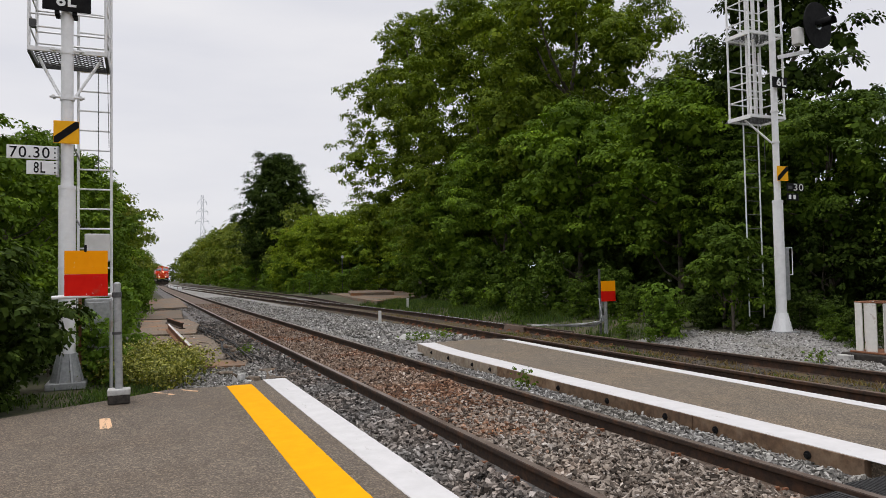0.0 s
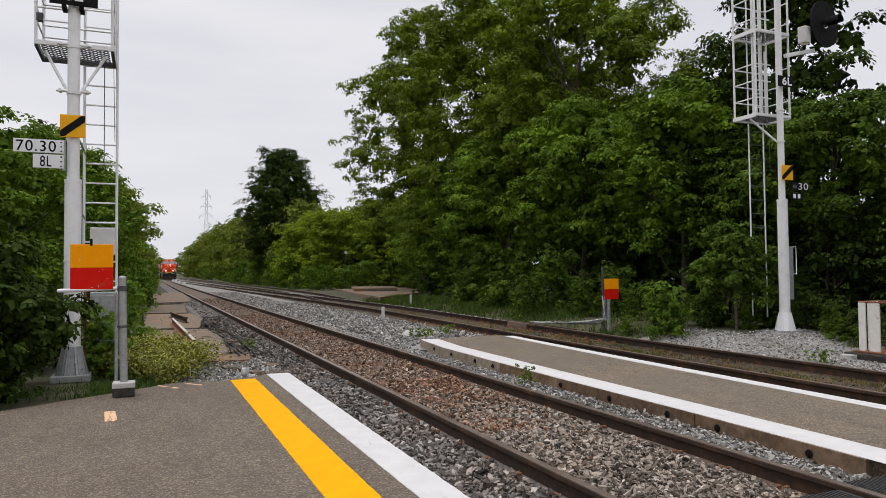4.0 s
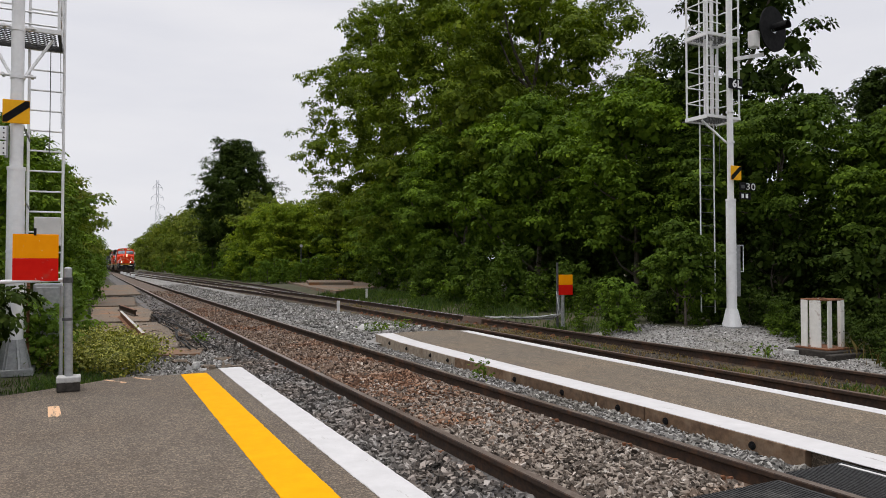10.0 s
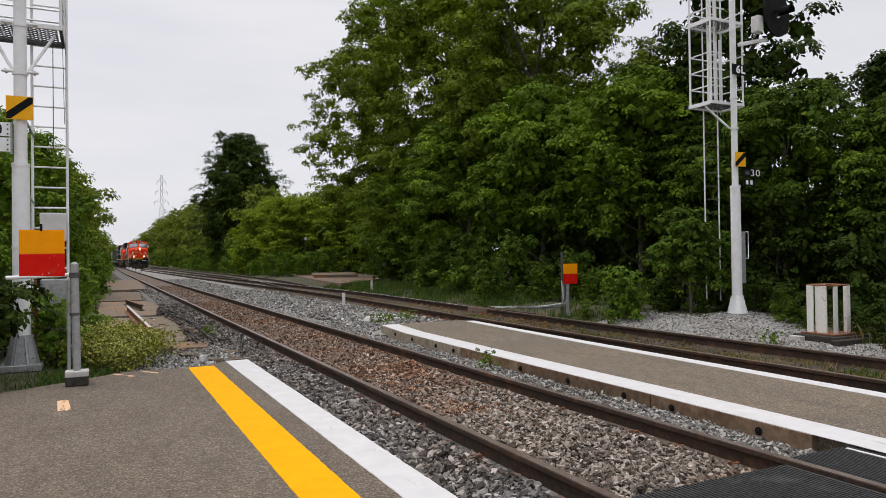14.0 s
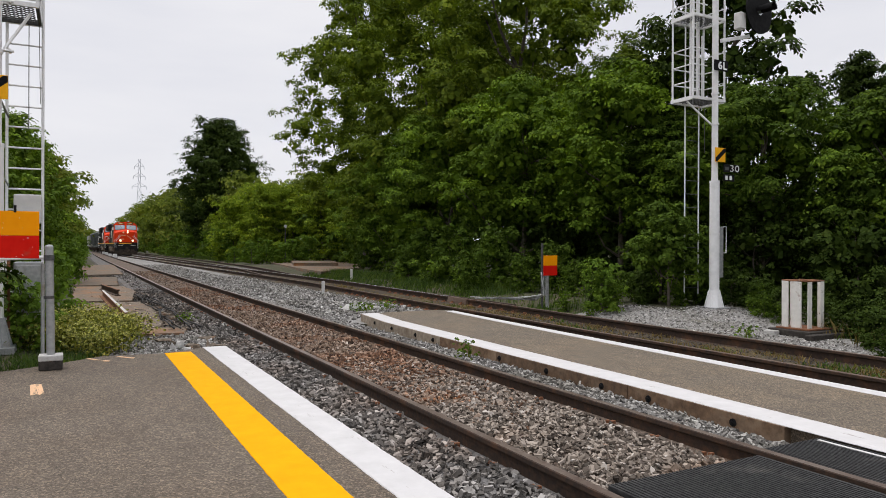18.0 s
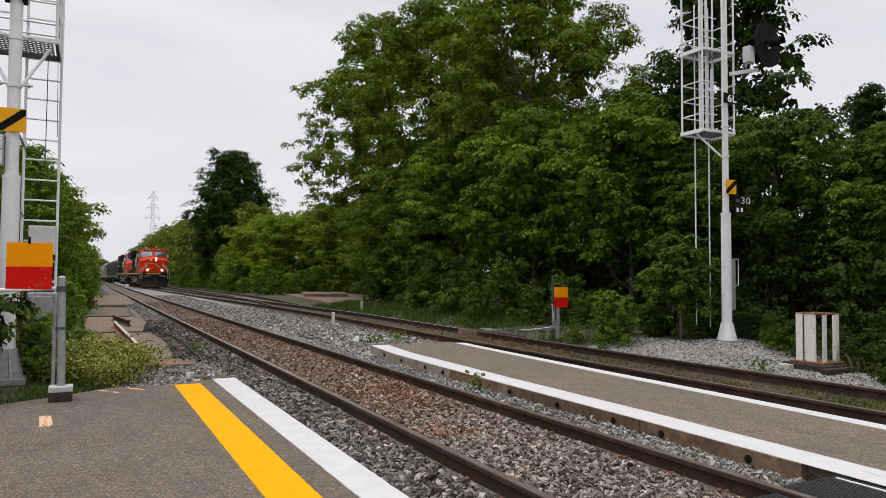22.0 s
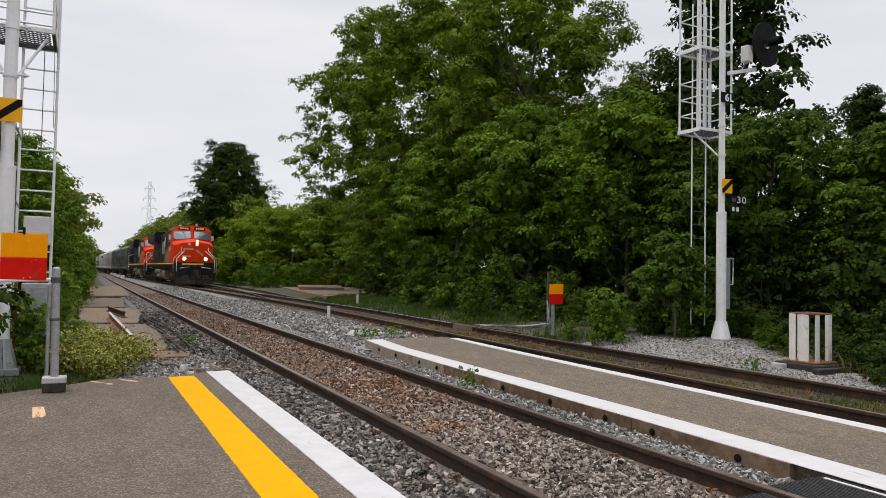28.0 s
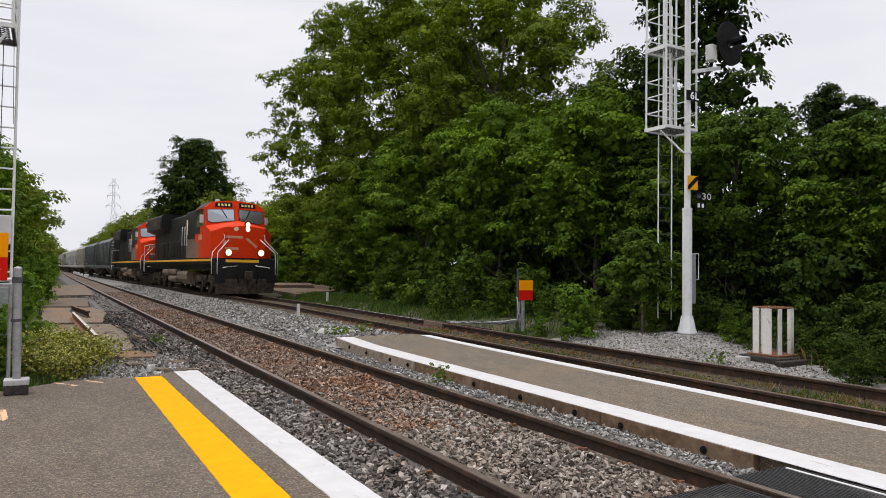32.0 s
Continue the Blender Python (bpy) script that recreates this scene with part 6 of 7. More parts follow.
def leaf_cloud(centres, radii, per, size, g, droop=0.3, up=0.75, leaflets=7):
    """Compound leaves scattered round the given centres."""
    m = max(1, per // leaflets)
    n = len(centres) * m
    off = g.normal(size=(n, 3)) * np.repeat(radii, m)[:, None] * np.array((1, 1, 0.6))
    out = off / (np.linalg.norm(off, axis=1)[:, None] + 1e-6)
    nrm = out * 0.45 + g.normal(size=(n, 3)) * 0.38 + np.array((0, 0, up))
    d = g.normal(size=(n, 3)) * 0.8 + out * 0.7 + np.array((0, 0, -droop))
    return leaflets_at(np.repeat(centres, m, 0) + off, nrm, d, size * g.uniform(0.65, 1.25, n), g, leaflets)


def leaf_mesh(name, v, material):
    f = np.arange(len(v), dtype=np.int32).reshape(-1, 4)
    return mesh_from(name, v, f, material)


def toward_sky(g, n, low, share):
    """Directions of which most of those below `low` are turned up."""
    d = g.normal(size=(n, 3))
    d /= np.linalg.norm(d, axis=1)[:, None]
    d[:, 2] = np.where((d[:, 2] < low) & (g.random(n) < share), -d[:, 2], d[:, 2])
    return d


def make_tree(name, label, h, r, base, lobes, leaves, size, seed, material, bark=M_BARK, cone=0.0, clump=0.45, lobe=1.2, core=5, leaflets=5, squash=0.75, fill=1.15, dome=0.0, category="tree"):
    """A trunk with limbs that carry lobes; each lobe bears domed clumps of leaves. base: where the crown begins; leaves: how many."""
    g = np.random.default_rng(seed)
    rr = random.Random(seed)
    tree = thing(name, label, category)
    cen, lr = [], []
    for i in range(lobes):
        u = (i + rr.random()) / lobes
        z = base + (h - base) * (0.06 + 0.90 * u)
        soft = math.sin(math.pi * min(1, 0.22 + 0.74 * u)) ** 0.6
        prof = soft * (1 - cone) + cone * (1 - u) ** 0.8
        prof = prof * (1 - dome) + dome * max(0.2, 1 - abs(2 * u - 0.9) ** 2) ** 0.5
        a = i * 2.39996 + rr.uniform(-0.9, 0.9)
        d = r * prof * rr.choice((0.25, 0.6, 0.8, 0.92, 1.0)) * rr.uniform(0.85, 1.05)
        cen.append((d * math.cos(a), d * math.sin(a), z))
        lr.append(lobe * rr.uniform(0.65, 1.25))
    cen, lr = np.array(cen), np.array(lr)
    # clumps over each lobe
    many = np.maximum(3, (fill * (lr / clump) ** 2)).astype(int)
    own = np.repeat(np.arange(lobes), many)
    cd = toward_sky(g, len(own), -0.1, 0.75)
    mid = cen[own] + cd * (lr[own] * g.uniform(0.65, 1.1, len(own)))[:, None] * np.array((1, 1, squash))
    rc = clump * g.uniform(0.5, 1.35, len(own))
    # leaves over each clump
    pick = g.choice(len(own), leaves, p=rc**2 / np.sum(rc**2))
    e = toward_sky(g, leaves, 0.1, 0.85)
    root = mid[pick] + e * (rc[pick] * g.uniform(0.45, 1.0, leaves))[:, None] * np.array((1, 1, 0.5))
    root[:, 2] = np.maximum(root[:, 2], base * 0.6 + 0.1)
    nrm = e * np.array((0.5, 0.5, 0.2)) + cd[pick] * 0.3 + np.array((0, 0, 0.75)) + g.normal(size=(leaves, 3)) * 0.28
    head = e * np.array((1, 1, 0.3)) + cd[pick] * 0.5 + g.normal(size=(leaves, 3)) * 0.45 + np.array((0, 0, -0.3))
    v = leaflets_at(root, nrm, head, size * 0.47 * g.uniform(0.7, 1.25, leaves), g, leaflets)
    # broad leaves added deep inside the lobes to block light and keep gaps dark
    deep = max(20, leaves // core)
    pick = g.choice(lobes, deep, p=lr**2 / np.sum(lr**2))
    d = toward_sky(g, deep, -2.0, 0.0)
    pos = cen[pick] * np.array((0.88, 0.88, 0.97)) + d * (lr[pick] * g.uniform(0.1, 0.55, deep))[:, None] * np.array((1, 1, squash))
    pos[:, 2] = np.maximum(pos[:, 2], base * 0.6 + 0.1)
    v = np.concatenate([v, leaflets_at(pos, d + np.array((0, 0, 0.3)), g.normal(size=(deep, 3)), np.full(deep, size * 0.85), g, 3, 0.6)])
    crown = new("crown", leaf_mesh("crown", v, material))
    crown.parent = tree
    bm = bmesh.new()
    tr = max(0.03, h * 0.016)
    p, q = Vector((0, 0, -0.2)), None
    spine = [p]
    for i in range(1, 7):
        spine.append(Vector((rr.uniform(-0.03, 0.03) * h * i / 6, rr.uniform(-0.03, 0.03) * h * i / 6, h * 0.9 * i / 6)))
    for i in range(6):
        rod(bm, spine[i], spine[i + 1], tr * (1 - i / 6.6), tr * (1 - (i + 1) / 6.6), 8)
    part("trunk", bm, bark, tree)
    for i in range(0, lobes, max(2, lobes // 10)):
        c = Vector(cen[i])
        s = spine[max(1, min(5, int(c.z / (h * 0.9) * 6 - 1.2)))]
        mid_p = (s + c) / 2 + Vector((0, 0, -0.04 * h))
        bm = rod(bmesh.new(), s, mid_p, tr * 0.4, tr * 0.25, 6)
        rod(bm, mid_p, c, tr * 0.25, tr * 0.1, 6)
        part("limb", bm, bark, tree)
    return tree


def plant_all(tree, rows, size=1.0):
    """Copies of one plant at rows of x, y, turn and relative size; the plant itself takes the first row."""
    for x, y, turn, k in rows[::-1]:
        s = k * size
        m = pose(x, y, ground_z(x, y) - 0.05, 0, 0, turn) @ Matrix.Diagonal((s, s, s, 1))
        if (x, y) == rows[0][:2]:
            tree.matrix_basis = m
        else:
            copy_thing(tree, m)


big = make_tree("tree", "tall broad deciduous tree with olive-green leaves", 17, 6.0, 2.0, 110, 20000, 0.275, 11, M_LEAF_OLIVE, leaflets=3, clump=0.5, lobe=1.3)
plant_all(big, [(18.2, 35.5, 130, 1.10), (18.3, 27.5, 250, 0.98), (20.2, 22, 60, 0.6)], 0.95)
thin_tree = make_tree("tree", "tall airy tree with thin leaves and bare limbs against the sky", 18, 5.5, 3.0, 130, 20000, 0.275, 25, M_LEAF_OLIVE, leaflets=3, clump=0.48, lobe=1.1, core=8, squash=0.85)
plant_all(thin_tree, [(18.3, 46.5, 0, 1.1), (21.5, 38, 130, 0.78), (23.4, 33.5, 190, 0.68)])
cone_tree = make_tree("tree", "tall slender dark tree with a ragged crown behind the signal mast", 14.5, 3.3, 1.5, 70, 8500, 0.28, 12, M_LEAF_DARK, cone=0.6, leaflets=3, clump=0.45, lobe=0.95)
plant_all(cone_tree, [(18.2, 16.0, 0, 1.0), (24.0, 12.3, 40, 0.51), (23.6, 13.6, 150, 0.52), (23.4, 14.6, 260, 0.56), (24.8, 10.5, 110, 0.61), (25.0, 8.9, 200, 0.57), (25.6, 7.2, 290, 0.56), (24.6, 9.7, 70, 0.55), (25.4, 8.1, 330, 0.58)])
mid_tree = make_tree("tree", "medium deciduous tree with layered green foliage beside the track", 8.0, 3.2, 2.3, 70, 9000, 0.25, 13, M_LEAF_LIT, leaflets=3, clump=0.34, lobe=0.85)
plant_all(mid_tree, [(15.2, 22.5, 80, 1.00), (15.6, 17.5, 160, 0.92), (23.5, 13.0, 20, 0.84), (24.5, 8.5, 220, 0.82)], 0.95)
edge_tree = make_tree("tree", "dense dark green tree at the edge of the woods", 8.0, 3.2, 0.8, 65, 8800, 0.235, 23, M_LEAF_LIT, leaflets=3, clump=0.36, lobe=0.85)
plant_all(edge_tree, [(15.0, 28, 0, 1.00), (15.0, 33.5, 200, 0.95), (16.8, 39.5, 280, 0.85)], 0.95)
shade_tree = make_tree("tree", "leafy green tree with deep shade under its crown", 8.0, 3.3, 2.9, 70, 9000, 0.24, 24, M_LEAF, leaflets=3, clump=0.32, lobe=0.85)
plant_all(shade_tree, [(16.6, 13.0, 240, 0.88), (17.4, 9.4, 310, 0.78), (18.0, 5.8, 40, 0.72), (20.0, 1.8, 100, 0.8), (16.6, 16.0, 10, 0.8)], 0.82)
fresh_tree = make_tree("tree", "light yellow-green tree at the edge of the woods", 7.6, 3.0, 0.3, 50, 5200, 0.28, 14, M_LEAF_LIGHT, leaflets=3, clump=0.4, lobe=0.95)
plant_all(fresh_tree, [(14.4, 62.5, 0, 1.05), (12.9, 66, 90, 0.9), (18.6, 57.5, 190, 0.9), (15.5, 70, 240, 1.0), (20.3, 55.5, 20, 1.12), (22.0, 53.0, 110, 1.15), (17.0, 61.0, 300, 1.05)], 0.86)
round_tree = make_tree("tree", "large round dark green tree rising over the hedge", 15.5, 4.7, 0.8, 200, 21000, 0.32, 15, M_LEAF_DARK, leaflets=3, clump=0.5, lobe=1.15, core=3, fill=2.0, dome=0.9)
plant_all(round_tree, [(15.3, 86, 0, 1.06)])
shrub = make_tree("shrub", "dense low green shrub at the edge of the woods", 2.6, 1.4, 0.0, 26, 1000, 0.2, 16, M_LEAF, leaflets=3, clump=0.26, lobe=0.5, category="shrub")
plant_all(shrub, [(13.0, 11.7, 40, 0.5), (12.0, 17.8, 10, 0.55), (11.9, 20.6, 100, 0.6), (12.1, 23.4, 190, 0.7), (12.1, 26.2, 280, 0.75), (12.3, 15.6, 330, 0.5), (16.8, 61.5, 30, 1.5), (18.6, 61, 120, 1.6), (19.4, 54, 210, 1.3), (12.8, 17.2, 0, 0.75), (13.9, 14.6, 60, 0.8), (13.0, 12.5, 120, 1.05), (13.4, 4.2, 310, 0.9), (12.6, 5.3, 20, 0.7), (12.0, 3.4, 100, 0.7), (12.5, 20, 30, 1.0), (12.8, 23, 90, 1.1), (13.2, 26.5, 150, 1.1), (14.2, 31, 200, 1.1), (14.4, 36, 20, 1.2), (17.2, 43.5, 80, 1.3), (18.9, 49, 140, 1.3), (14.4, 65, 300, 1.5), (13.2, 72, 30, 1.7), (17.2, 20, 310, 1.5), (21, 2.5, 20, 1.6), (17.0, 24.5, 20, 1.6), (12.55, 9.75, 70, 0.26), (12.45, 9.25, 160, 0.22), (12.95, 10.2, 250, 0.34), (12.2, 11.75, 30, 0.28)], 0.78)
# the shade under the trees is put into these shrubs' dark leaf colour
undergrowth = make_tree("shrub", "shrub with leaves darkened for the shade under the trees", 2.6, 1.4, 0.0, 26, 800, 0.23, 26, M_LEAF_DARK, leaflets=3, clump=0.26, lobe=0.5, category="shrub")
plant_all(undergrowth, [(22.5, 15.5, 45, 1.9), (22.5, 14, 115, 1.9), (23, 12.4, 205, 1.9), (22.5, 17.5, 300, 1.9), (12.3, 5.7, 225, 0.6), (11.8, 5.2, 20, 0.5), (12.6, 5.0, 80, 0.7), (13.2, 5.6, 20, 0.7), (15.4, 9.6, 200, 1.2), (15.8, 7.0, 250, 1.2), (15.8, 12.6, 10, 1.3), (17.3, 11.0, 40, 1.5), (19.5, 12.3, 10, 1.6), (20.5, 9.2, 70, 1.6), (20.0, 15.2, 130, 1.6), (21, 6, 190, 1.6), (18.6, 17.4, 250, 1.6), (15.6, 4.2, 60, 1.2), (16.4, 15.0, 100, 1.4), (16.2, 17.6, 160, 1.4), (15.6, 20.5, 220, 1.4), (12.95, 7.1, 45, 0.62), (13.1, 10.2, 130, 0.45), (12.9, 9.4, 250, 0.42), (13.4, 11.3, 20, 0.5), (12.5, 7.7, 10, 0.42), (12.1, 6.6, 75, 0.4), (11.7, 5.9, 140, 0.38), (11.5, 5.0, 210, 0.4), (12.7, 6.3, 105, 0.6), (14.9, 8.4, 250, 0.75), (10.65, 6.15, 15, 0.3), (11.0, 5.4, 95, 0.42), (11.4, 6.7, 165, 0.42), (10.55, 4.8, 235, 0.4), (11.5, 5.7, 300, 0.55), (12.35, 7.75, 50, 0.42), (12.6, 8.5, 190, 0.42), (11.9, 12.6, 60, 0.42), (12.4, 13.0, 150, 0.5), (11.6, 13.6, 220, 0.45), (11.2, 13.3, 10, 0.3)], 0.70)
small_bush = make_tree("bush", "small leafy bush growing out of gravel", 1.35, 0.5, 0.0, 16, 520, 0.10, 17, M_LEAF_BUSH, clump=0.13, cone=0.5, lobe=0.28, category="bush")
plant_all(small_bush, [(10.8, 12.75, 0, 0.95), (11.05, 12.6, 200, 0.5), (12.9, 11.4, 70, 0.4), (10.6, 13.9, 140, 0.4), (10.4, 12.7, 30, 0.3), (-0.66, 11.42, 50, 0.8)])
hedge = make_tree("shrub", "dark overgrown shrub beside the platform's end", 2.0, 1.1, 0.0, 26, 2200, 0.10, 18, M_LEAF_DARK, clump=0.2, lobe=0.4, category="shrub")
plant_all(hedge, [(-2.0, 9.6, 0, 0.98), (-2.7, 9.0, 90, 0.95), (-1.9, 10.9, 200, 0.9), (-3.6, 9.9, 30, 1.1), (-1.35, 12.8, 70, 0.75)], 0.86)
low_fresh = make_tree("shrub", "bright green shrub behind the signal mast", 2.0, 0.85, 0.0, 18, 650, 0.18, 19, M_LEAF_BUSH, leaflets=3, clump=0.22, lobe=0.38, category="shrub")
plant_all(low_fresh, [(-0.55, 15.5, 0, 0.97), (-0.75, 19, 60, 0.8), (-0.9, 23, 130, 0.85), (-1.0, 28, 200, 0.95), (-0.9, 35, 260, 1.0), (15.0, 59.5, 0, 0.9), (12.6, 57.5, 90, 0.9), (13.4, 59.5, 200, 1.0), (11.9, 60.5, 300, 0.9), (12.4, 66, 0, 1.9), (12.9, 73, 77, 2.1), (13.4, 80, 154, 2.4), (12.7, 87, 231, 2.6), (13.2, 94, 308, 1.9), (12.4, 102, 25, 2.1), (12.9, 110, 102, 2.4), (13.4, 119, 179, 2.6), (12.7, 129, 256, 1.9), (13.2, 140, 333, 2.1), (12.4, 152, 50, 2.4), (12.9, 166, 127, 2.6), (13.4, 182, 204, 1.9), (12.7, 200, 281, 2.1), (-0.55, 25.5, 20, 0.9), (-0.35, 31, 90, 1.0), (-0.3, 43, 160, 1.2), (-0.2, 52, 240, 1.4), (-0.4, 63, 310, 1.8), (-0.2, 76, 30, 2.0), (0.0, 92, 110, 2.2), (0.2, 112, 200, 2.4), (20.5, 60.5, 40, 1.8), (22.5, 58.5, 140, 2.0), (16.0, 63.5, 80, 2.0), (13.6, 63, 170, 1.6), (12.9, 53.6, 20, 1.3), (13.9, 52.6, 100, 1.1), (15.0, 53.9, 200, 1.35), (12.0, 54.6, 290, 1.2), (16.4, 54.2, 340, 1.5)], 0.74)
sapling = make_tree("sapling", "slender leafy sapling beside the signal mast's ladder", 2.25, 0.62, 0.8, 20, 900, 0.13, 41, M_LEAF, clump=0.17, lobe=0.3, category="sapling")
plant_all(sapling, [(11.95, 11.8, 0, 0.95), (12.3, 12.4, 140, 1.1)])
overhang = make_tree("shrub", "dark green shrub whose branches hang over a barrier", 1.75, 0.95, 0.6, 22, 1300, 0.13, 31, M_LEAF_DARK, clump=0.2, lobe=0.36, category="shrub")
plant_all(overhang, [(-1.75, 9.85, 0, 1.0), (-2.3, 9.3, 110, 0.9)])
left_tree = make_tree("tree", "bushy green tree along the near side of the line", 6.2, 2.5, 0.3, 50, 5200, 0.22, 20, M_LEAF_LIT, leaflets=3, clump=0.32, lobe=0.75)
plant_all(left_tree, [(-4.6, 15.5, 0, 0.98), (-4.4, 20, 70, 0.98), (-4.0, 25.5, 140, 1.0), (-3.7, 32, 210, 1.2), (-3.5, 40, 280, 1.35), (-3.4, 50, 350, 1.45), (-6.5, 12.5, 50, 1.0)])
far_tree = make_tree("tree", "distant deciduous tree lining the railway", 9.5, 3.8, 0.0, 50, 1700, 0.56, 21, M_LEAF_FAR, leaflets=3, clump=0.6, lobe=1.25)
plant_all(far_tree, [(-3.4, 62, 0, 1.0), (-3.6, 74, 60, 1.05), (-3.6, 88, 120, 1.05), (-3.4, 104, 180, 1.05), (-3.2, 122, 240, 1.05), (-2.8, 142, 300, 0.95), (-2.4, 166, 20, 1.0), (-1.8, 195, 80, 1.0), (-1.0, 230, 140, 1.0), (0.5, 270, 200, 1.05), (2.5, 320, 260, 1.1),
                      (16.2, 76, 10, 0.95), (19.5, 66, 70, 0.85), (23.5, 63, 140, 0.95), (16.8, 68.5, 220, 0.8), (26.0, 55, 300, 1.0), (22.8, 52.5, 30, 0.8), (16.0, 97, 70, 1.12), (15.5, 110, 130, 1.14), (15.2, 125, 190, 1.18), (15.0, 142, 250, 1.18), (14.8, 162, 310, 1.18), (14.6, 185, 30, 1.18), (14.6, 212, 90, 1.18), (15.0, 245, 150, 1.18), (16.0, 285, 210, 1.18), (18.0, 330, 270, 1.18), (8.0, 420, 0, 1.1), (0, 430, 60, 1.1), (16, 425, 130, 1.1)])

back_tree = make_tree("tree", "tree deep in the woods behind the front row", 9.5, 3.8, 0.3, 40, 600, 0.9, 27, M_LEAF, clump=0.8, lobe=1.25)
plant_all(back_tree, [(25, 15.5, 40, 0.6), (24, 19, 120, 0.62), (26, 22, 200, 0.65), (24.5, 11, 280, 0.58), (21, 58, 30, 1.1), (27, 50, 100, 1.2), (30, 40, 190, 1.2), (29, 28, 260, 1.0), (24, 70, 20, 1.2), (22, 90, 80, 1.2), (29, 17, 60, 0.85), (28.5, 10.5, 160, 0.8), (27, 3, 200, 0.8), (20.5, 24.5, 15, 0.6), (19.5, 18.5, 75, 0.55), (21.5, 13.5, 135, 0.55), (22.0, 8.5, 195, 0.55), (22.5, 4.0, 255, 0.55), (18.5, 31, 315, 0.65), (18.5, 38, 35, 0.7), (-9, 24, 10, 0.8), (-8.5, 34, 90, 0.85), (-8, 46, 200, 0.9)], 0.75)


def blades(name, label, xy, h, z, material, seed, width=0.012, lean=0.45):
    """Blades of grass, each a bent strip."""
    g = np.random.default_rng(seed)
    n = len(xy)
    hh = h[0] + (h[1] - h[0]) * g.random(n)
    a = g.uniform(0, 2 * np.pi, n)
    b = g.uniform(0, 2 * np.pi, n)
    zs = z(xy) if callable(z) else np.full(n, z)
    base = np.concatenate([xy, zs[:, None]], 1)
    side = np.stack([np.cos(a), np.sin(a), np.zeros(n)], 1) * (width * (0.6 + g.random(n)))[:, None]
    tip = np.stack([np.cos(b) * lean * hh * g.random(n), np.sin(b) * lean * hh * g.random(n), hh], 1)
    v = np.stack([base - side, base + side, base + side * 0.5 + tip * np.array((0.35, 0.35, 0.62)), base + tip, base - side * 0.5 + tip * np.array((0.35, 0.35, 0.62))], 1)
    f = np.arange(n * 5).reshape(-1, 5)
    return tagged(new(name, mesh_from(name, v.reshape(-1, 3), f, material)), label, "grass", kind="stuff")


blades("dry_grass", "dry yellow grass growing between rusty rails", np.concatenate([clumped(G, 5200, 90, 7.7, 8.95, 3.0, 17, (0.10, 0.18)), clumped(G, 1500, 60, 7.9, 9.3, 17, 30, (0.12, 0.25))]), (0.02, 0.085), -0.165, M_DRY, 1, 0.007, 1.2)
blades("track_weeds", "green weeds growing between rusty rails", clumped(G, 1200, 26, 7.7, 8.9, 3.0, 20, (0.10, 0.2)), (0.02, 0.09), -0.165, M_GRASS, 2, 0.012, 1.0)
blades("grass_verge", "fresh green grass on the verge before the woods", np.concatenate([clumped(G, 14000, 260, 10.4, 13.6, 18, 36, (0.25, 0.4)), clumped(G, 400, 30, 10.2, 12.2, 13.5, 18, (0.2, 0.3))]), (0.06, 0.26), surf, M_GRASS, 3, 0.012, 0.8)
blades("gravel_grass", "tangled green and dry grass beside the gravel", np.concatenate([clumped(G, 1600, 60, 11.8, 14.0, 4.2, 8.2, (0.16, 0.16)), clumped(G, 700, 40, 9.9, 11.4, 12.6, 15, (0.15, 0.15))]), (0.04, 0.2), surf, M_GRASS, 6, 0.006, 1.0)
blades("straw", "dry straw-coloured grass beside the gravel", clumped(G, 900, 40, 11.4, 13.6, 4.2, 8.4, (0.14, 0.14)), (0.08, 0.4), surf, M_DRY, 7, 0.006, 0.7)
blades("platform_grass", "rough grass at the end of the platform", np.concatenate([clumped(G, 1700, 60, -1.6, 0.1, 9.5, 10.6, (0.12, 0.1)), clumped(G, 3500, 80, -1.0, 0.5, 10.4, 14, (0.2, 0.25))]), (0.02, 0.13), -0.12, M_GRASS, 4, 0.006, 0.9)
edge_xy = spread(G, 1800, -2.4, 0.25, -0.02, 0.42)
edge_xy[:, 1] += np.interp(edge_xy[:, 0], [-2.4, -1.33, -0.85, -0.15, 0.3], [7.98, 8.5, 8.85, 9.3, 9.66])
stones("gravel_along_platform", "dark grey gravel along the curved edge of the platform", edge_xy, (0.015, 0.05), -0.10, M_STONE_DARK, 12)
blades("bank_grass", "rough grass under trees along the line", np.concatenate([clumped(G, 5000, 120, -2.2, -0.5, 14, 60, (0.25, 0.8)), clumped(G, 4000, 60, 11.5, 13.5, 60, 120, (0.3, 0.8))]), (0.1, 0.36), surf, M_GRASS, 5, 0.016)


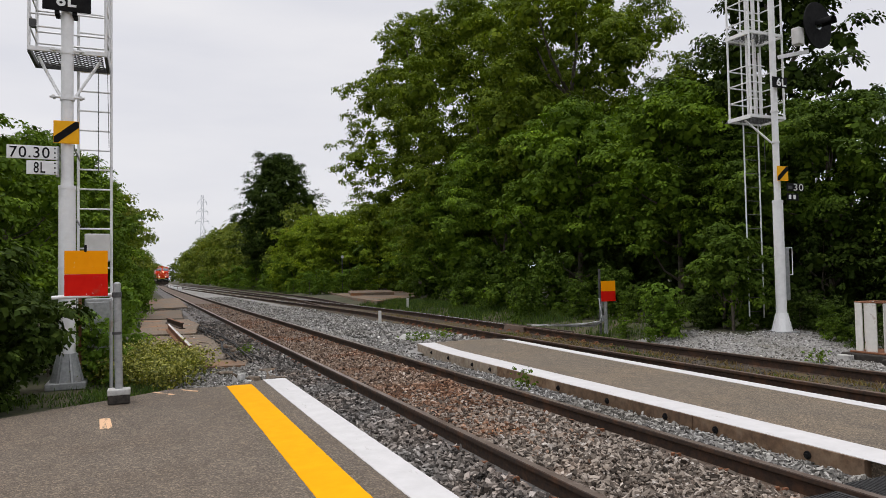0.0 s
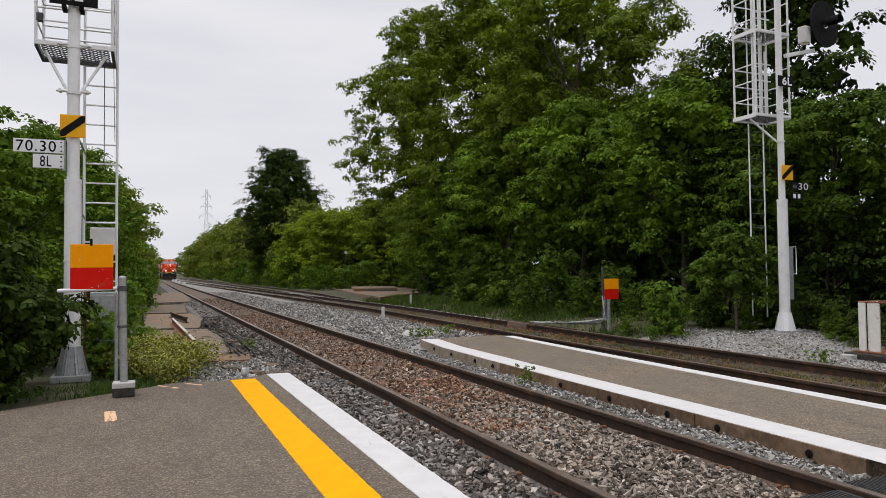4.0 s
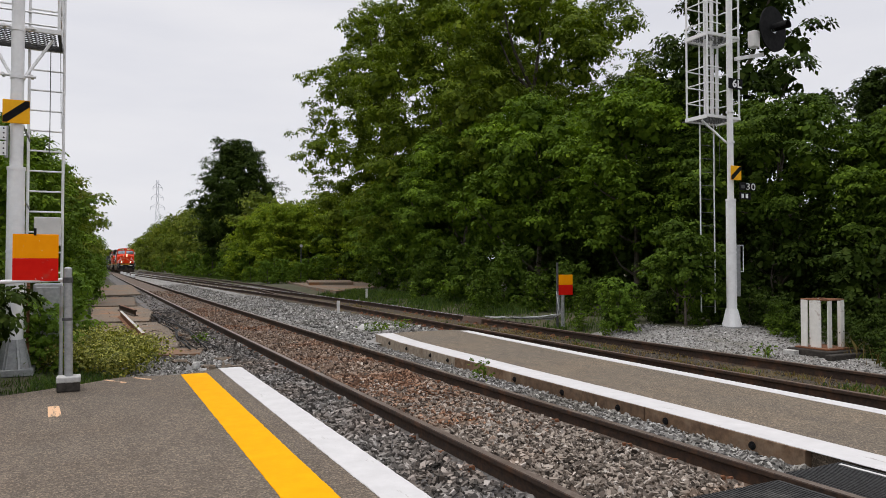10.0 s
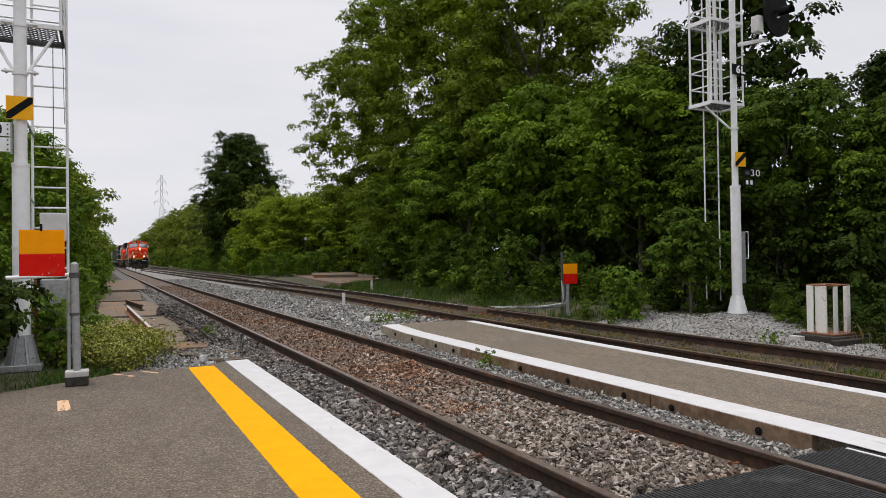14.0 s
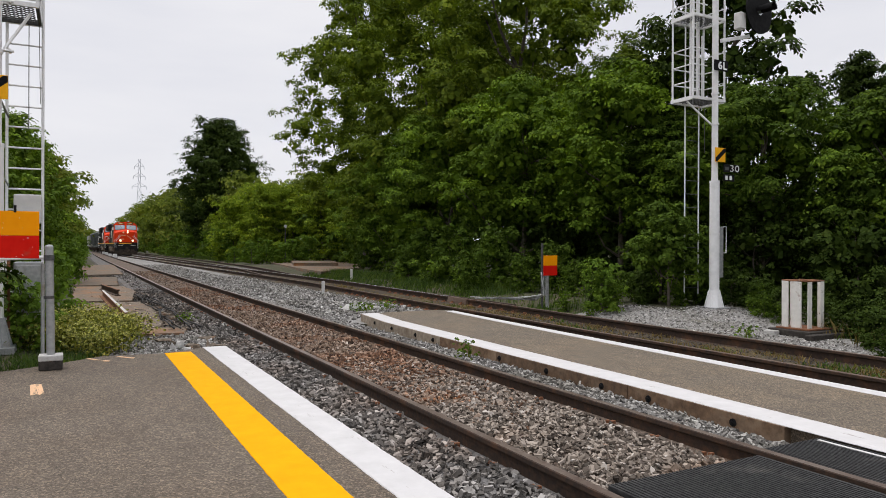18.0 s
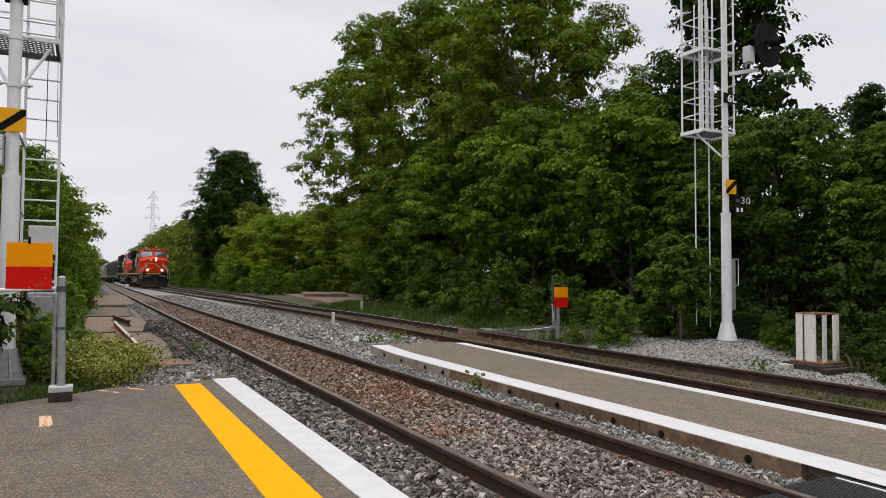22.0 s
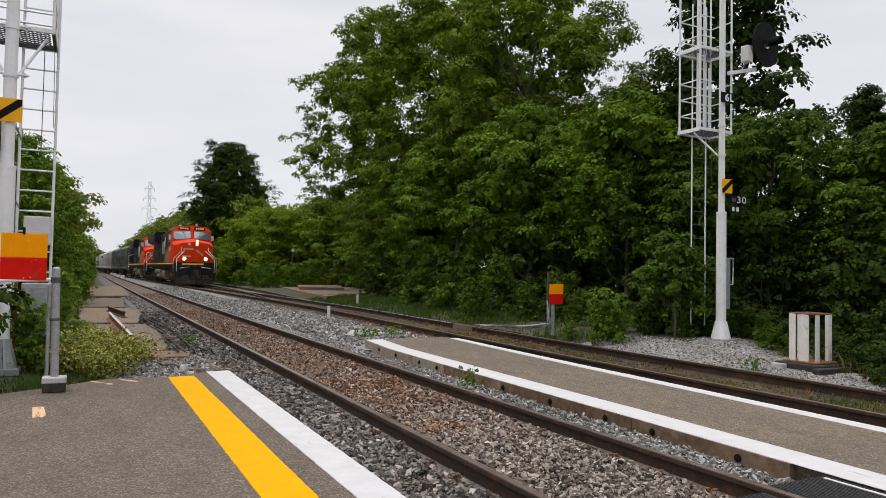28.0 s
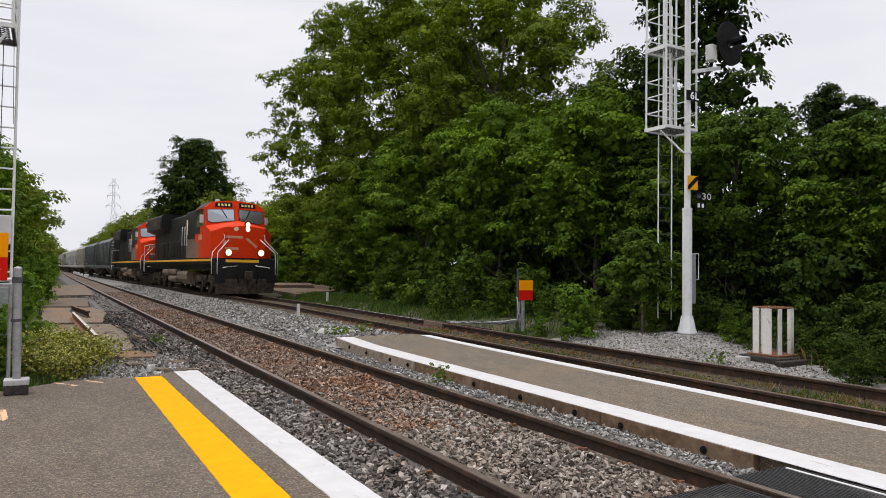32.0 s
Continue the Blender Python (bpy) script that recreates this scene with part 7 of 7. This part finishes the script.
def weed(label, x, y, z, h, r, leaves, seed, flowers=0, green=M_WEED):
    g = np.random.default_rng(seed)
    t = thing("weed", label, "plant", m=pose(x, y, z))
    pos = g.normal(size=(leaves // 6, 3)) * np.array((r * 0.55, r * 0.55, 0)) + np.array((0, 0, 1)) * (g.random(leaves // 6) ** 0.7 * h)[:, None]
    lf = new("foliage", leaf_mesh("foliage", leaf_cloud(pos, np.full(len(pos), 0.05), 7, 0.026, g), green))
    lf.parent = t
    if flowers:
        top = g.normal(size=(flowers, 3)) * np.array((r * 0.6, r * 0.6, 0)) + np.array((0, 0, 1)) * (h * g.uniform(0.55, 1.1, flowers))[:, None]
        fl = new("blossom", leaf_mesh("blossom", leaf_cloud(top, np.full(len(top), 0.035), 7, 0.013, g, up=1.0), M_FLOWER))
        fl.parent = t
        tagged(fl, "small pale blossom", kind="stuff")
    for k in range(5):
        bm = rod(bmesh.new(), (g.normal() * r * 0.2, g.normal() * r * 0.2, -0.03), (g.normal() * r * 0.5, g.normal() * r * 0.5, h * g.uniform(0.6, 0.95)), 0.006, 0.003, 5)
        part("stem", bm, M_WEED, t)


for k, (x, y, r) in enumerate(((0.35, 10.7, 0.36), (-0.05, 11.3, 0.4), (0.5, 11.8, 0.4), (0.0, 12.5, 0.4), (0.75, 12.4, 0.3), (-0.4, 11.6, 0.35), (0.3, 13.4, 0.4))):
    weed("pale flowering weeds at the end of the platform", x, y, -0.13, 0.36 + 0.04 * (k % 4), r, 3600, 60 + k, 300)
weed("small green weed growing from ballast at the timber edge", 4.7, 8.25, -0.13, 0.26, 0.1, 320, 70, green=M_LEAF_BUSH)
weed("green weeds beside a broken pale slab", 5.9, 15.3, -0.15, 0.22, 0.28, 1000, 71, green=M_LEAF_BUSH)
weed("green weeds beside a broken pale slab", 6.6, 15.5, -0.15, 0.26, 0.2, 600, 72, green=M_LEAF_BUSH)
weed("small weed in light gravel", 10.6, 8.6, ground_z(10.6, 8.6), 0.25, 0.12, 320, 73, green=M_LEAF_BUSH)
weed("small weed beside old slabs", 1.95, 14.6, -0.14, 0.2, 0.15, 320, 74, green=M_LEAF_BUSH)
for k, (x, y) in enumerate(((10.9, 19.5), (11.3, 19.1))):
    g = np.random.default_rng(80 + k)
    t = thing("mullein", "tall grey-green spiky mullein plant before dark woods", "plant", "mulleins", m=pose(x, y, ground_z(x, y)))
    zz = np.repeat(np.arange(0.05, 1.45, 0.035), 4)
    pos = np.stack([g.normal(size=len(zz)) * 0.12 * (1.5 - zz), g.normal(size=len(zz)) * 0.12 * (1.5 - zz), zz], 1)
    lf = new("foliage", leaf_mesh("foliage", leaf_cloud(pos, np.full(len(pos), 0.04), 3, 0.075, g, droop=0.2, leaflets=3), M_LEAF))
    lf.parent = t
    part("spike", rod(bmesh.new(), (0, 0, 0), (0.03, 0, 1.75), 0.022, 0.010, 6), M_LEAF_BUSH, t)
rag = thing("broken_slab", "pale broken concrete slab lying in weeds", "slab", m=pose(6.2, 15.75, -0.14, 0, 4, 20))
part("slab", hull(bmesh.new(), [(-0.7, -0.16, 0), (0.75, -0.12, 0), (0.68, 0.2, 0), (-0.6, 0.25, 0), (-0.62, -0.1, 0.10), (0.66, -0.08, 0.07), (0.6, 0.15, 0.08), (-0.5, 0.18, 0.12)]), M_CONCRETE, rag)


def motions():
    """The train rolls in along its curved track; the locomotives' wheelsets turn with it."""
    times = [k * 1.0 for k in range(33)]
    for vehicle, back, length in TRAIN:
        walk(vehicle, [(t, vehicle_pose(nose_at(t) + back, length)) for t in times])
    spin = [k * 0.125 for k in range(257)]
    for wheel, _ in lead_wheels:
        base = wheel.matrix_basis.copy()
        walk(wheel, [(t, base @ pose(0, 0, 0, math.degrees((nose_at(0) - nose_at(t)) / 0.52))) for t in spin])


motions()
